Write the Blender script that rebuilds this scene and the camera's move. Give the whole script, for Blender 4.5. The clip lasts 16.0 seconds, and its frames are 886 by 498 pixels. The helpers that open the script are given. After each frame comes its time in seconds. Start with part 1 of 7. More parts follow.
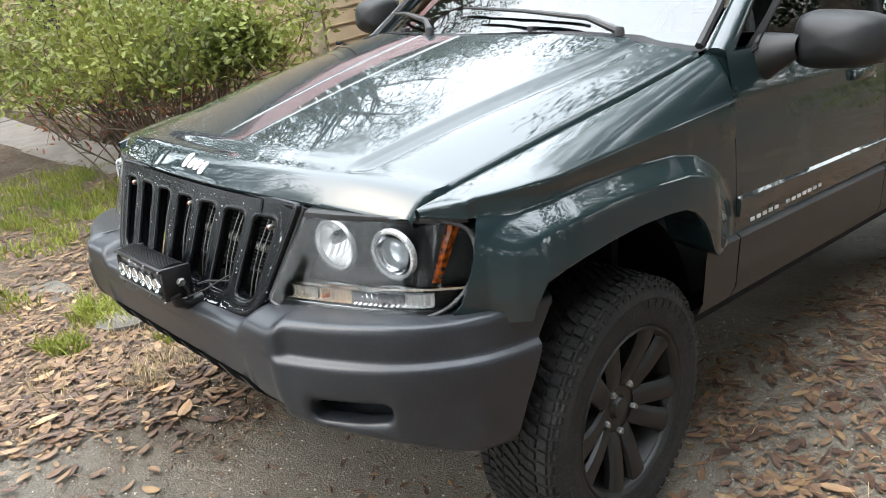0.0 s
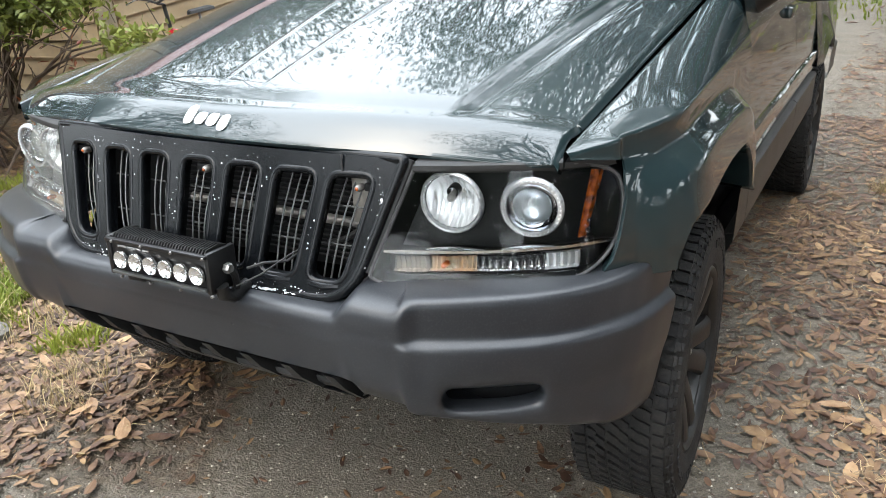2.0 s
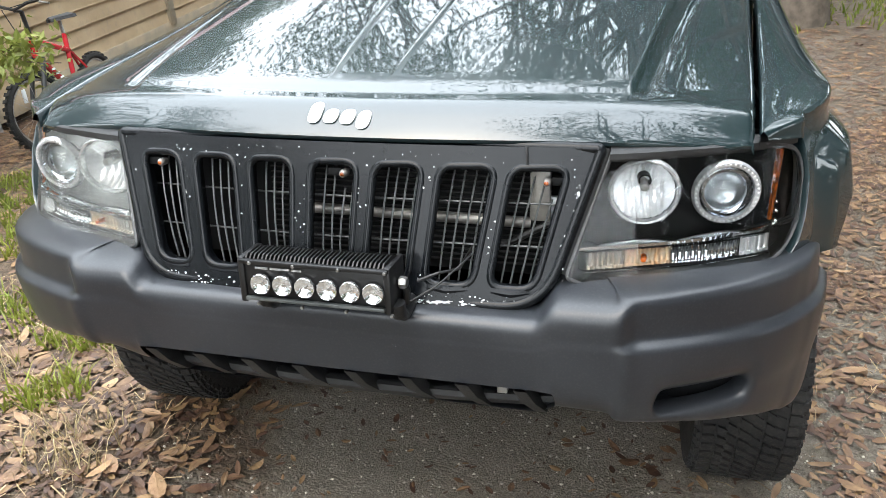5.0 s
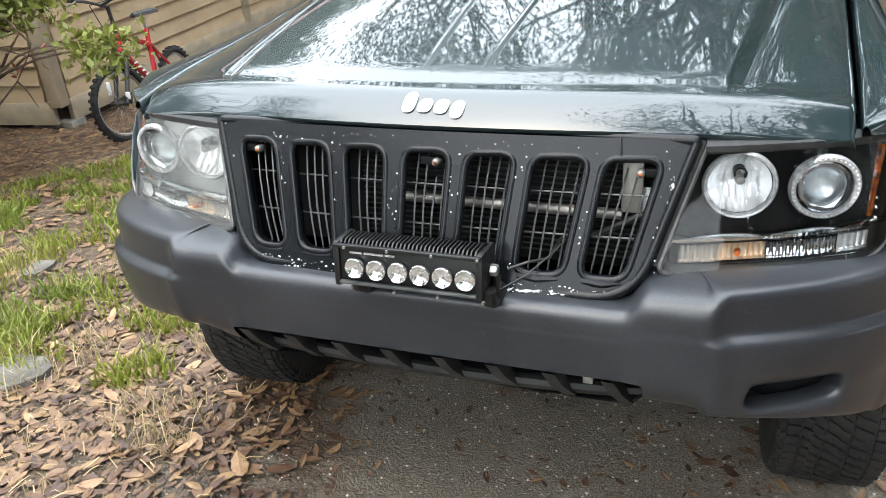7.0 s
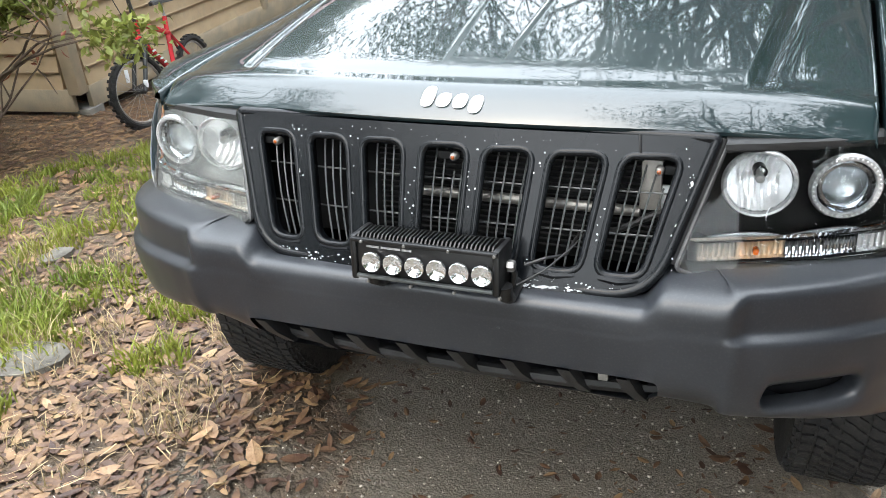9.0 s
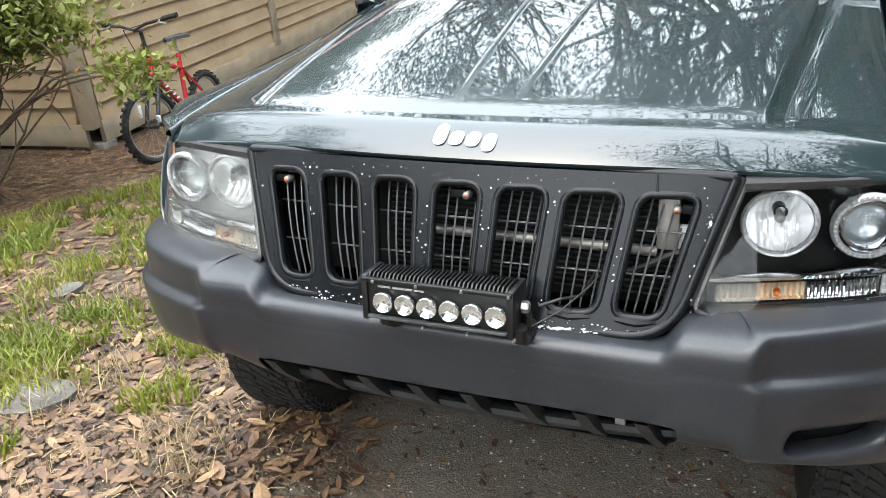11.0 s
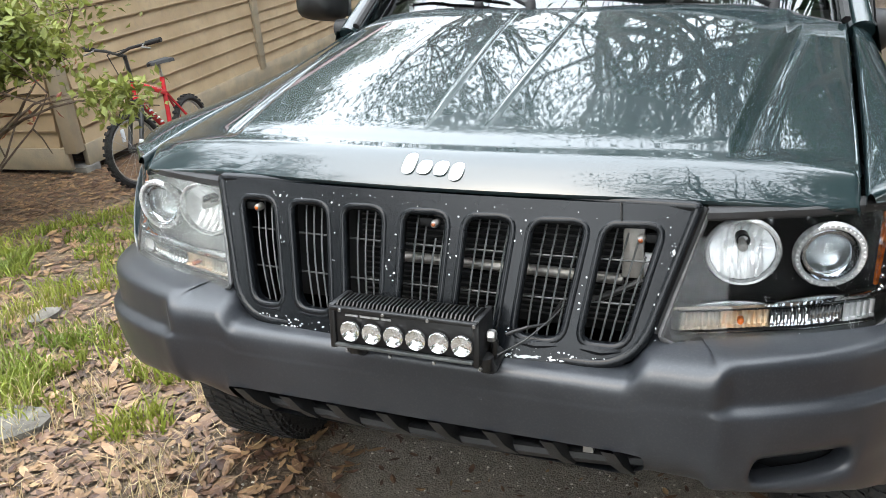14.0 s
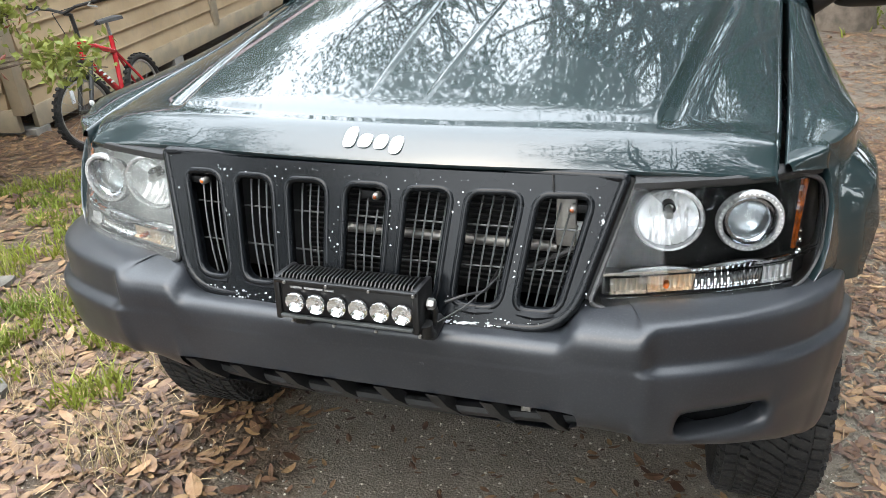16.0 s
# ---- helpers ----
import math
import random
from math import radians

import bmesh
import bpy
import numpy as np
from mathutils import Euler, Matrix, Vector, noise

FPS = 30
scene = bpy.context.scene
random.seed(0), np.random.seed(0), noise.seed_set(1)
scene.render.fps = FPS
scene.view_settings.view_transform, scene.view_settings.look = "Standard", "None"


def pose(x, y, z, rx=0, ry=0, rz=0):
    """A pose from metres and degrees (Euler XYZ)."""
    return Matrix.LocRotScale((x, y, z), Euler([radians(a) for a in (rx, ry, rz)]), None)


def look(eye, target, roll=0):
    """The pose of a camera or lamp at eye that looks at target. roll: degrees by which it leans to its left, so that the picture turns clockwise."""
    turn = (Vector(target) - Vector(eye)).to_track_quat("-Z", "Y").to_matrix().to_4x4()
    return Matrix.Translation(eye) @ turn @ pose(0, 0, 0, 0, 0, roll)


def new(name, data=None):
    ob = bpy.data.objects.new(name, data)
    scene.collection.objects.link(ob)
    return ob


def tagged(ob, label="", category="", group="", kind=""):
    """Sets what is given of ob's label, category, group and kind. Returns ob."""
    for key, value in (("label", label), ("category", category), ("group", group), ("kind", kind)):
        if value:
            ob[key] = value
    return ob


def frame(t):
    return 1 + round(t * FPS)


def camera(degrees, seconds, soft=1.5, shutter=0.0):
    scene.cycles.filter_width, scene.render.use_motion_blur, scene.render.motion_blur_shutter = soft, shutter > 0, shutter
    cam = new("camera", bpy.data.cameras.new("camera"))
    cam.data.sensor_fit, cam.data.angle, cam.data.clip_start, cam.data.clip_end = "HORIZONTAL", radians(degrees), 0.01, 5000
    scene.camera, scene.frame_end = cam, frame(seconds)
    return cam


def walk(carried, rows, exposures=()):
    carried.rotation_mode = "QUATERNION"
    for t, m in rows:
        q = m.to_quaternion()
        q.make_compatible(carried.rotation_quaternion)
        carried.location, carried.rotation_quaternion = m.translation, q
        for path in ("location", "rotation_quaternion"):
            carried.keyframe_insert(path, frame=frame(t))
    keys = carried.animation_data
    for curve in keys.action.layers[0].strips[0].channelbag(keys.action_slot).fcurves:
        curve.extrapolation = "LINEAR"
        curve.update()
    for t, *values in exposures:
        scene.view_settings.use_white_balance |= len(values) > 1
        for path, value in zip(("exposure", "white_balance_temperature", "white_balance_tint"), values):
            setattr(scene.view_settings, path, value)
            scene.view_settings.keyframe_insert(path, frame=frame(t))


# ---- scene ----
cam = camera(57.9, 16.0, soft=0.4)
PATH = [
    (0, (1.812, -0.641, 1.467), (0.403, 0.563, 0.716), -8.2),
    (0.5, (1.576, -0.696, 1.428), (0.183, 0.511, 0.652), -7.3),
    (1, (1.391, -0.756, 1.426), (0.108, 0.544, 0.611), -8.1),
    (1.5, (1.283, -0.912, 1.432), (0.124, 0.477, 0.58), -7.9),
    (2, (1.123, -0.902, 1.426), (0.211, 0.64, 0.536), -5.4),
    (2.5, (0.926, -0.893, 1.41), (0.146, 0.735, 0.548), -6.6),
    (3, (0.837, -1.002, 1.409), (0.147, 0.649, 0.514), -4.9),
    (3.5, (0.729, -1.051, 1.418), (0.031, 0.598, 0.526), -7.7),
    (3.7, (0.655, -1.028, 1.404), (-0.018, 0.638, 0.525), -7.1),
    (5.8, (0.505, -1.039, 1.402), (0.008, 0.673, 0.496), -3.3),
    (6, (0.494, -1.054, 1.4), (-0.034, 0.648, 0.492), -3.9),
    (6.5, (0.489, -1.067, 1.399), (-0.092, 0.629, 0.513), -3.4),
    (7, (0.489, -1.067, 1.4), (-0.174, 0.593, 0.504), -4.5),
    (7.5, (0.474, -1.079, 1.374), (-0.203, 0.579, 0.484), -4.4),
    (8, (0.478, -1.071, 1.379), (-0.202, 0.564, 0.449), -4.4),
    (8.5, (0.478, -1.081, 1.385), (-0.192, 0.565, 0.468), -4.1),
    (9, (0.484, -1.066, 1.408), (-0.209, 0.571, 0.492), -4.3),
    (11.5, (0.455, -1.026, 1.407), (-0.269, 0.648, 0.587), -4.3),
    (12, (0.433, -0.997, 1.4), (-0.26, 0.699, 0.599), -4.0),
    (12.5, (0.482, -1.043, 1.41), (-0.195, 0.67, 0.632), -3.4),
    (13, (0.514, -1.048, 1.426), (-0.174, 0.654, 0.633), -3.9),
    (13.5, (0.512, -1.044, 1.426), (-0.186, 0.654, 0.633), -4.2),
    (14, (0.502, -1.032, 1.418), (-0.199, 0.665, 0.625), -4.1),
    (14.5, (0.516, -1.032, 1.426), (-0.18, 0.62, 0.539), -4.1),
    (15, (0.528, -1.044, 1.444), (-0.148, 0.605, 0.535), -3.8),
    (15.5, (0.553, -1.05, 1.452), (-0.095, 0.61, 0.545), -3.8),
    (16, (0.553, -1.046, 1.46), (-0.055, 0.633, 0.558), -4.0),
]
walk(cam, [(t, look(eye, target, roll)) for t, eye, target, roll in PATH])

# ---- world and light ----
world = bpy.data.worlds.new("overcast_sky")
scene.world = world
world.use_nodes = True
wn = world.node_tree.nodes
wl = world.node_tree.links
sky = wn.new("ShaderNodeTexSky")
sky.sky_type = "NISHITA"
sky.sun_disc = False
sky.sun_elevation = radians(58)
sky.sun_rotation = radians(200)
sky.air_density = 2.0
sky.dust_density = 4.0
sky.ozone_density = 0.6
wmix = wn.new("ShaderNodeMix")
wmix.data_type = "RGBA"
wmix.inputs[0].default_value = 0.72
wmix.inputs[7].default_value = (12.4, 13.3, 14.1, 1)
wl.new(sky.outputs[0], wmix.inputs[6])
wl.new(wmix.outputs[2], wn["Background"].inputs[0])
# an overcast sky is brighter overhead than near the horizon
wtc = wn.new("ShaderNodeTexCoord")
wsp = wn.new("ShaderNodeSeparateXYZ")
wmr = wn.new("ShaderNodeMapRange")
wmr.inputs["To Min"].default_value, wmr.inputs["To Max"].default_value = 0.62, 1.36
wl.new(wtc.outputs["Generated"], wsp.inputs[0])
wl.new(wsp.outputs["Z"], wmr.inputs["Value"])
wl.new(wmr.outputs["Result"], wn["Background"].inputs[1])

sun_data = bpy.data.lights.new("sun", "SUN")
sun_data.energy = 0.6
sun_data.angle = radians(70)
sun_data.color = (1.0, 0.96, 0.9)
sun = new("sun", sun_data)
sun.matrix_world = look((0, 0, 30), (6, 12, 0))

scene.view_settings.exposure = -0.82

# ---- materials ----
def mat(name, base=(0.5, 0.5, 0.5), rough=0.6, metal=0.0, coat=0.0, spec=0.5, base2=None, nscale=8.0, detail=6.0,
        contrast=(0.35, 0.65), bump=0.0, bscale=60.0, rvar=0.0, fine=None, finescale=300.0, finemix=0.2, coord="Object",
        per_object=0.0, per_island=0.0, sheen=0.0):
    """A surface with two colours mixed by noise, a finer grain, bump and uneven gloss."""
    m = bpy.data.materials.new(name)
    m.use_nodes = True
    n, l = m.node_tree.nodes, m.node_tree.links
    b = n["Principled BSDF"]
    b.inputs["Base Color"].default_value = (*base, 1)
    b.inputs["Roughness"].default_value = rough
    b.inputs["Metallic"].default_value = metal
    b.inputs["Coat Weight"].default_value = coat
    b.inputs["Coat Roughness"].default_value = 0.03
    b.inputs["Coat IOR"].default_value = 1.68 if "paint" in name else 1.5
    b.inputs["Specular IOR Level"].default_value = spec
    tc = n.new("ShaderNodeTexCoord")
    col = None
    if base2:
        nz = n.new("ShaderNodeTexNoise")
        nz.inputs["Scale"].default_value = nscale
        nz.inputs["Detail"].default_value = detail
        l.new(tc.outputs[coord], nz.inputs["Vector"])
        rp = n.new("ShaderNodeValToRGB")
        rp.color_ramp.elements[0].position, rp.color_ramp.elements[1].position = contrast
        rp.color_ramp.elements[0].color, rp.color_ramp.elements[1].color = (*base, 1), (*base2, 1)
        l.new(nz.outputs["Fac"], rp.inputs["Fac"])
        col = rp.outputs["Color"]
        if rvar:
            mr = n.new("ShaderNodeMapRange")
            mr.inputs["To Min"].default_value, mr.inputs["To Max"].default_value = rough - rvar, rough + rvar
            l.new(nz.outputs["Fac"], mr.inputs["Value"])
            l.new(mr.outputs["Result"], b.inputs["Roughness"])
    if fine:
        fz = n.new("ShaderNodeTexNoise")
        fz.inputs["Scale"].default_value = finescale
        fz.inputs["Detail"].default_value = 3
        l.new(tc.outputs[coord], fz.inputs["Vector"])
        fr = n.new("ShaderNodeValToRGB")
        fr.color_ramp.elements[0].position, fr.color_ramp.elements[1].position = 0.5, 0.72
        fr.color_ramp.elements[0].color, fr.color_ramp.elements[1].color = (0, 0, 0, 1), (finemix,) * 3 + (1,)
        l.new(fz.outputs["Fac"], fr.inputs["Fac"])
        fm = n.new("ShaderNodeMix")
        fm.data_type = "RGBA"
        l.new(fr.outputs["Color"], fm.inputs[0])
        if col:
            l.new(col, fm.inputs[6])
        else:
            fm.inputs[6].default_value = (*base, 1)
        fm.inputs[7].default_value = (*fine, 1)
        col = fm.outputs[2]
    if per_object or per_island:
        hs = n.new("ShaderNodeHueSaturation")
        amount = per_object or per_island
        src = n.new("ShaderNodeObjectInfo" if per_object else "ShaderNodeNewGeometry")
        out = src.outputs["Random" if per_object else "Random Per Island"]
        mr = n.new("ShaderNodeMapRange")
        mr.inputs["To Min"].default_value, mr.inputs["To Max"].default_value = 1 - amount, 1 + amount
        l.new(out, mr.inputs["Value"])
        l.new(mr.outputs["Result"], hs.inputs["Value"])
        mh = n.new("ShaderNodeMapRange")
        mh.inputs["To Min"].default_value, mh.inputs["To Max"].default_value = 0.5 - amount * 0.025, 0.5 + amount * 0.025
        l.new(out, mh.inputs["Value"])
        l.new(mh.outputs["Result"], hs.inputs["Hue"])
        if col:
            l.new(col, hs.inputs["Color"])
        else:
            hs.inputs["Color"].default_value = (*base, 1)
        col = hs.outputs["Color"]
    if col:
        l.new(col, b.inputs["Base Color"])
    if bump:
        bz = n.new("ShaderNodeTexNoise")
        bz.inputs["Scale"].default_value = bscale
        bz.inputs["Detail"].default_value = 8
        l.new(tc.outputs[coord], bz.inputs["Vector"])
        bp = n.new("ShaderNodeBump")
        bp.inputs["Strength"].default_value = bump
        bp.inputs["Distance"].default_value = 0.01
        l.new(bz.outputs["Fac"], bp.inputs["Height"])
        l.new(bp.outputs["Normal"], b.inputs["Normal"])
    return m


def clear_mat(name, tint=(1, 1, 1), rough=0.0, ior=1.5, haze=0.0):
    """Thin clear pane: light passes straight, gloss by Fresnel."""
    m = bpy.data.materials.new(name)
    m.use_nodes = True
    n, l = m.node_tree.nodes, m.node_tree.links
    n.remove(n["Principled BSDF"])
    tr, gl, fr, mx = (n.new("ShaderNode" + k) for k in ("BsdfTransparent", "BsdfGlossy", "Fresnel", "MixShader"))
    tr.inputs[0].default_value = (*tint, 1)
    gl.inputs["Roughness"].default_value = rough
    fr.inputs["IOR"].default_value = ior
    l.new(fr.outputs[0], mx.inputs[0])
    if haze:
        # sun-worn plastic scatters a little light
        di, hz = n.new("ShaderNodeBsdfDiffuse"), n.new("ShaderNodeMixShader")
        di.inputs[0].default_value = (0.72, 0.74, 0.73, 1)
        hz.inputs[0].default_value = haze
        l.new(tr.outputs[0], hz.inputs[1])
        l.new(di.outputs[0], hz.inputs[2])
        tr = hz
    l.new(tr.outputs[0], mx.inputs[1])
    l.new(gl.outputs[0], mx.inputs[2])
    l.new(mx.outputs[0], n["Material Output"].inputs[0])
    return m


def leaf_mat(name, c1, c2, trans=0.35):
    m = mat(name, c1, 0.55, base2=c2, nscale=1.3, contrast=(0.3, 0.7), per_island=0.35)
    n, l = m.node_tree.nodes, m.node_tree.links
    b = n["Principled BSDF"]
    t = n.new("ShaderNodeBsdfTranslucent")
    mx = n.new("ShaderNodeMixShader")
    mx.inputs[0].default_value = trans
    src = b.inputs["Base Color"].links[0].from_socket
    l.new(src, t.inputs["Color"])
    l.new(b.outputs[0], mx.inputs[1])
    l.new(t.outputs[0], mx.inputs[2])
    l.new(mx.outputs[0], n["Material Output"].inputs[0])
    return m


M = dict(
    paint=mat("green_metallic_paint", (0.0085, 0.0178, 0.0200), 0.42, 0.0, coat=1.0, spec=0.1, base2=(0.012, 0.0225, 0.0250), nscale=3.0,
              fine=(0.04, 0.07, 0.075), finescale=900, finemix=0.15, bump=0.0015, bscale=16),
    plastic=mat("grey_bumper_plastic", (0.0145, 0.0163, 0.0200), 0.33, base2=(0.024, 0.0265, 0.0312), nscale=6, fine=(0.12, 0.12, 0.12),
                finescale=260, finemix=0.10, bump=0.03, bscale=420, rvar=0.06),
    clad=mat("grey_cladding_plastic", (0.019, 0.020, 0.0215), 0.42, base2=(0.032, 0.031, 0.030), nscale=5, bump=0.08, bscale=300, rvar=0.08),
    grille=mat("satin_black_grille_paint", (0.0035, 0.0042, 0.0052), 0.21, base2=(0.006, 0.0070, 0.0084), nscale=9, bump=0.012, bscale=300, rvar=0.05, spec=0.24),
    chip=mat("bare_grey_primer", (0.55, 0.56, 0.57), 0.5, base2=(0.35, 0.36, 0.37), nscale=160),
    mesh=mat("dull_grey_insert_bars", (0.085, 0.09, 0.09), 0.4, 0.2, base2=(0.045, 0.05, 0.05), nscale=40),
    # near-black colour carries the shade inside slots, wheel wells and underbody
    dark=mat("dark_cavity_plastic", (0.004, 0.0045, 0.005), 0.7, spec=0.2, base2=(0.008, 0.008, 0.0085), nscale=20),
    fins=mat("condenser_fins", (0.010, 0.0105, 0.011), 0.55, 0.3, base2=(0.026, 0.025, 0.024), nscale=25),
    alloy=mat("dull_aluminium", (0.30, 0.29, 0.27), 0.45, 0.6, base2=(0.18, 0.17, 0.16), nscale=30, bump=0.1, bscale=150),
    chrome=mat("bright_chrome", (0.82, 0.83, 0.85), 0.08, 1.0, base2=(0.74, 0.75, 0.77), nscale=30),
    badge=mat("bright_silver_badge", (0.83, 0.84, 0.85), 0.28, 0.25, base2=(0.75, 0.76, 0.77), nscale=60),
    lampblack=mat("black_lamp_mask", (0.008, 0.0085, 0.009), 0.35, spec=0.2, base2=(0.012, 0.012, 0.013), nscale=20),
    frost=mat("frosted_halo_ring", (0.58, 0.59, 0.60), 0.25, 0.5, base2=(0.36, 0.37, 0.38), nscale=150),
    amber=mat("amber_reflector", (0.60, 0.12, 0.012), 0.2, base2=(0.08, 0.018, 0.005), nscale=70, coat=0.5),
    lens=clear_mat("clear_lamp_lens", (0.97, 0.98, 0.98), 0.0, 1.42),
    mirror_slotshade=mat("black_mirror_plastic", (0.011, 0.0115, 0.012), 0.48, spec=0.32, base2=(0.022, 0.022, 0.023), nscale=12, bump=0.06, bscale=300),
    ledsilver=mat("bright_led_reflector", (0.80, 0.81, 0.82), 0.10, 0.9),
    mirrorsilver=mat("aluminised_lamp_reflector", (0.88, 0.89, 0.90), 0.20, 0.55, base2=(0.80, 0.81, 0.82), nscale=60),
    bulbglass=clear_mat("projector_glass", (0.9, 0.93, 0.95)),
    hazy=clear_mat("hazy_lamp_lens", (0.93, 0.94, 0.92), 0.06, 1.5, 0.09),
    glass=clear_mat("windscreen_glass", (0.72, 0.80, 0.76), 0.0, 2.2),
    rubber=mat("tyre_rubber", (0.010, 0.010, 0.011), 0.75, spec=0.3, base2=(0.021, 0.020, 0.019), nscale=14, fine=(0.075, 0.065, 0.055), finescale=120,
               finemix=0.30, bump=0.25, bscale=160),
    rim=mat("satin_black_alloy", (0.009, 0.009, 0.0095), 0.45, 0.1, base2=(0.017, 0.016, 0.015), nscale=16, bump=0.05, bscale=120, rvar=0.08),
    steel=mat("bright_lug_steel", (0.40, 0.40, 0.40), 0.3, 0.8, base2=(0.22, 0.21, 0.19), nscale=120),
    bar=mat("black_anodised_housing", (0.006, 0.006, 0.0065), 0.38, 0.2, base2=(0.011, 0.011, 0.0115), nscale=30, bump=0.05, bscale=300),
    weatherstrip=mat("black_weatherstrip", (0.010, 0.010, 0.011), 0.6, base2=(0.016, 0.016, 0.016), nscale=40),
    cowl=mat("weathered_cowl_plastic", (0.024, 0.024, 0.026), 0.75, spec=0.25, base2=(0.05, 0.05, 0.052), nscale=10, bump=0.1, bscale=200),
    interior=mat("dark_trim_fabric", (0.030, 0.030, 0.032), 0.85, base2=(0.05, 0.05, 0.05), nscale=30),
    siding=mat("tan_painted_siding", (0.32, 0.228, 0.132), 0.75, base2=(0.38, 0.28, 0.17), nscale=2.2, fine=(0.24, 0.19, 0.14), finescale=18,
               finemix=0.35, bump=0.15, bscale=40, per_object=0.06),
    trimwood=mat("weathered_tan_trim", (0.36, 0.28, 0.185), 0.8, base2=(0.26, 0.22, 0.16), nscale=5, bump=0.3, bscale=50),
    block=mat("concrete_block", (0.22, 0.205, 0.18), 0.9, base2=(0.14, 0.13, 0.115), nscale=9, bump=0.6, bscale=60),
    redpaint=mat("red_bicycle_paint", (0.50, 0.018, 0.028), 0.25, coat=0.8, base2=(0.40, 0.012, 0.02), nscale=12),
    blackmetal=mat("black_painted_metal", (0.018, 0.018, 0.019), 0.4, base2=(0.03, 0.03, 0.03), nscale=30),
    greymetal=mat("worn_grey_metal", (0.42, 0.42, 0.41), 0.4, 0.7, base2=(0.25, 0.24, 0.23), nscale=60),
    bark=mat("bark", (0.13, 0.105, 0.080), 0.9, base2=(0.07, 0.056, 0.044), nscale=14, bump=0.9, bscale=30),
    twig=mat("brown_twigs", (0.070, 0.047, 0.034), 0.85, base2=(0.125, 0.09, 0.065), nscale=18, bump=0.3, bscale=80),
    leaf=leaf_mat("shrub_leaves", (0.100, 0.128, 0.022), (0.26, 0.265, 0.060)),
    leafred=leaf_mat("dry_red_leaves", (0.20, 0.045, 0.022), (0.28, 0.10, 0.045)),
    canopy=leaf_mat("oak_canopy_leaves", (0.030, 0.055, 0.018), (0.055, 0.085, 0.028), 0.25),
    grass=leaf_mat("grass_blades", (0.100, 0.150, 0.018), (0.27, 0.28, 0.045)),
    drygrass=leaf_mat("dry_grass", (0.30, 0.23, 0.12), (0.40, 0.32, 0.18), 0.2),
    litter=mat("dry_oak_leaves", (0.066, 0.030, 0.015), 0.55, base2=(0.195, 0.112, 0.058), nscale=14, contrast=(0.32, 0.68), per_island=0.62,
               bump=0.2, bscale=90),
    grain=mat("pale_sand_grains", (0.20, 0.17, 0.13), 0.6, base2=(0.50, 0.46, 0.39), nscale=40, per_island=0.5),
    needle=mat("dry_needles", (0.20, 0.125, 0.065), 0.7, base2=(0.34, 0.25, 0.145), nscale=6, per_island=0.5),
    paleleaf=mat("pale_curled_leaf", (0.34, 0.22, 0.125), 0.6, base2=(0.22, 0.12, 0.06), nscale=30, contrast=(0.3, 0.7), per_object=0.35,
                 bump=0.3, bscale=120),
    stone=mat("grey_limestone", (0.150, 0.138, 0.118), 0.9, base2=(0.075, 0.068, 0.056), nscale=11, bump=0.8, bscale=60),
    pathway=mat("pale_concrete_path", (0.27, 0.24, 0.215), 0.9, base2=(0.21, 0.185, 0.16), nscale=5, bump=0.3, bscale=50),
    whiteplastic=mat("white_plastic", (0.72, 0.74, 0.77), 0.4, base2=(0.62, 0.63, 0.66), nscale=8),
    winglass=mat("dark_window_glass", (0.02, 0.024, 0.028), 0.05, base2=(0.035, 0.04, 0.04), nscale=2),
    roof=mat("rust_red_roof_panels", (0.17, 0.045, 0.042), 0.5, base2=(0.22, 0.07, 0.06), nscale=3, bump=0.2, bscale=20),
)


# ---- helpers ----
SLOPE = -6.4
CAR = pose(0, 0, 0, SLOPE, 0, 0)


def finish(name, bm, material, smooth=40):
    bmesh.ops.recalc_face_normals(bm, faces=bm.faces)
    me = bpy.data.meshes.new(name)
    bm.to_mesh(me)
    bm.free()
    mats = material if isinstance(material, (list, tuple)) else [material]
    for k in mats:
        me.materials.append(k)
    if smooth:
        me.shade_smooth()
        me.set_sharp_from_angle(angle=radians(smooth))
    return me


def part(name, bm, material, parent=None, label="", smooth=40, m=None):
    ob = new(name, finish(name, bm, material, smooth))
    if parent:
        ob.parent = parent
    if m:
        ob.matrix_basis = m
    return tagged(ob, label)


def twin(ob, m, parent):
    """The same mesh again, at another pose, under a parent."""
    o = new(ob.name.split(".")[0], ob.data)
    o.parent = parent
    o.matrix_basis = m
    if "label" in ob:
        o["label"] = ob["label"]
    return o


def thing(name, label, category, group="", kind="", m=None):
    e = new(name)
    e.empty_display_size = 0.1
    if m:
        e.matrix_world = m
    return tagged(e, label, category, group, kind)


def lerp(v, xs, ys):
    return float(np.interp(v, xs, ys))


def sheet(rows, closed=False, thick=0.0, bm=None, skip=None):
    """A grid of quads through rows of points."""
    bm = bm or bmesh.new()
    vs = [[bm.verts.new(p) for p in r] for r in rows]
    for i in range(len(vs) - 1):
        n = len(vs[i])
        for j in range(n if closed else n - 1):
            if skip and skip(i, j):
                continue
            q = [vs[i][j], vs[i][(j + 1) % n], vs[i + 1][(j + 1) % n], vs[i + 1][j]]
            q = [v for k, v in enumerate(q) if v.co != q[k - 1].co]
            if len(q) > 2:
                bm.faces.new(q)
    if thick:
        bmesh.ops.recalc_face_normals(bm, faces=bm.faces)
        bmesh.ops.solidify(bm, geom=bm.faces[:], thickness=thick)
    return bm


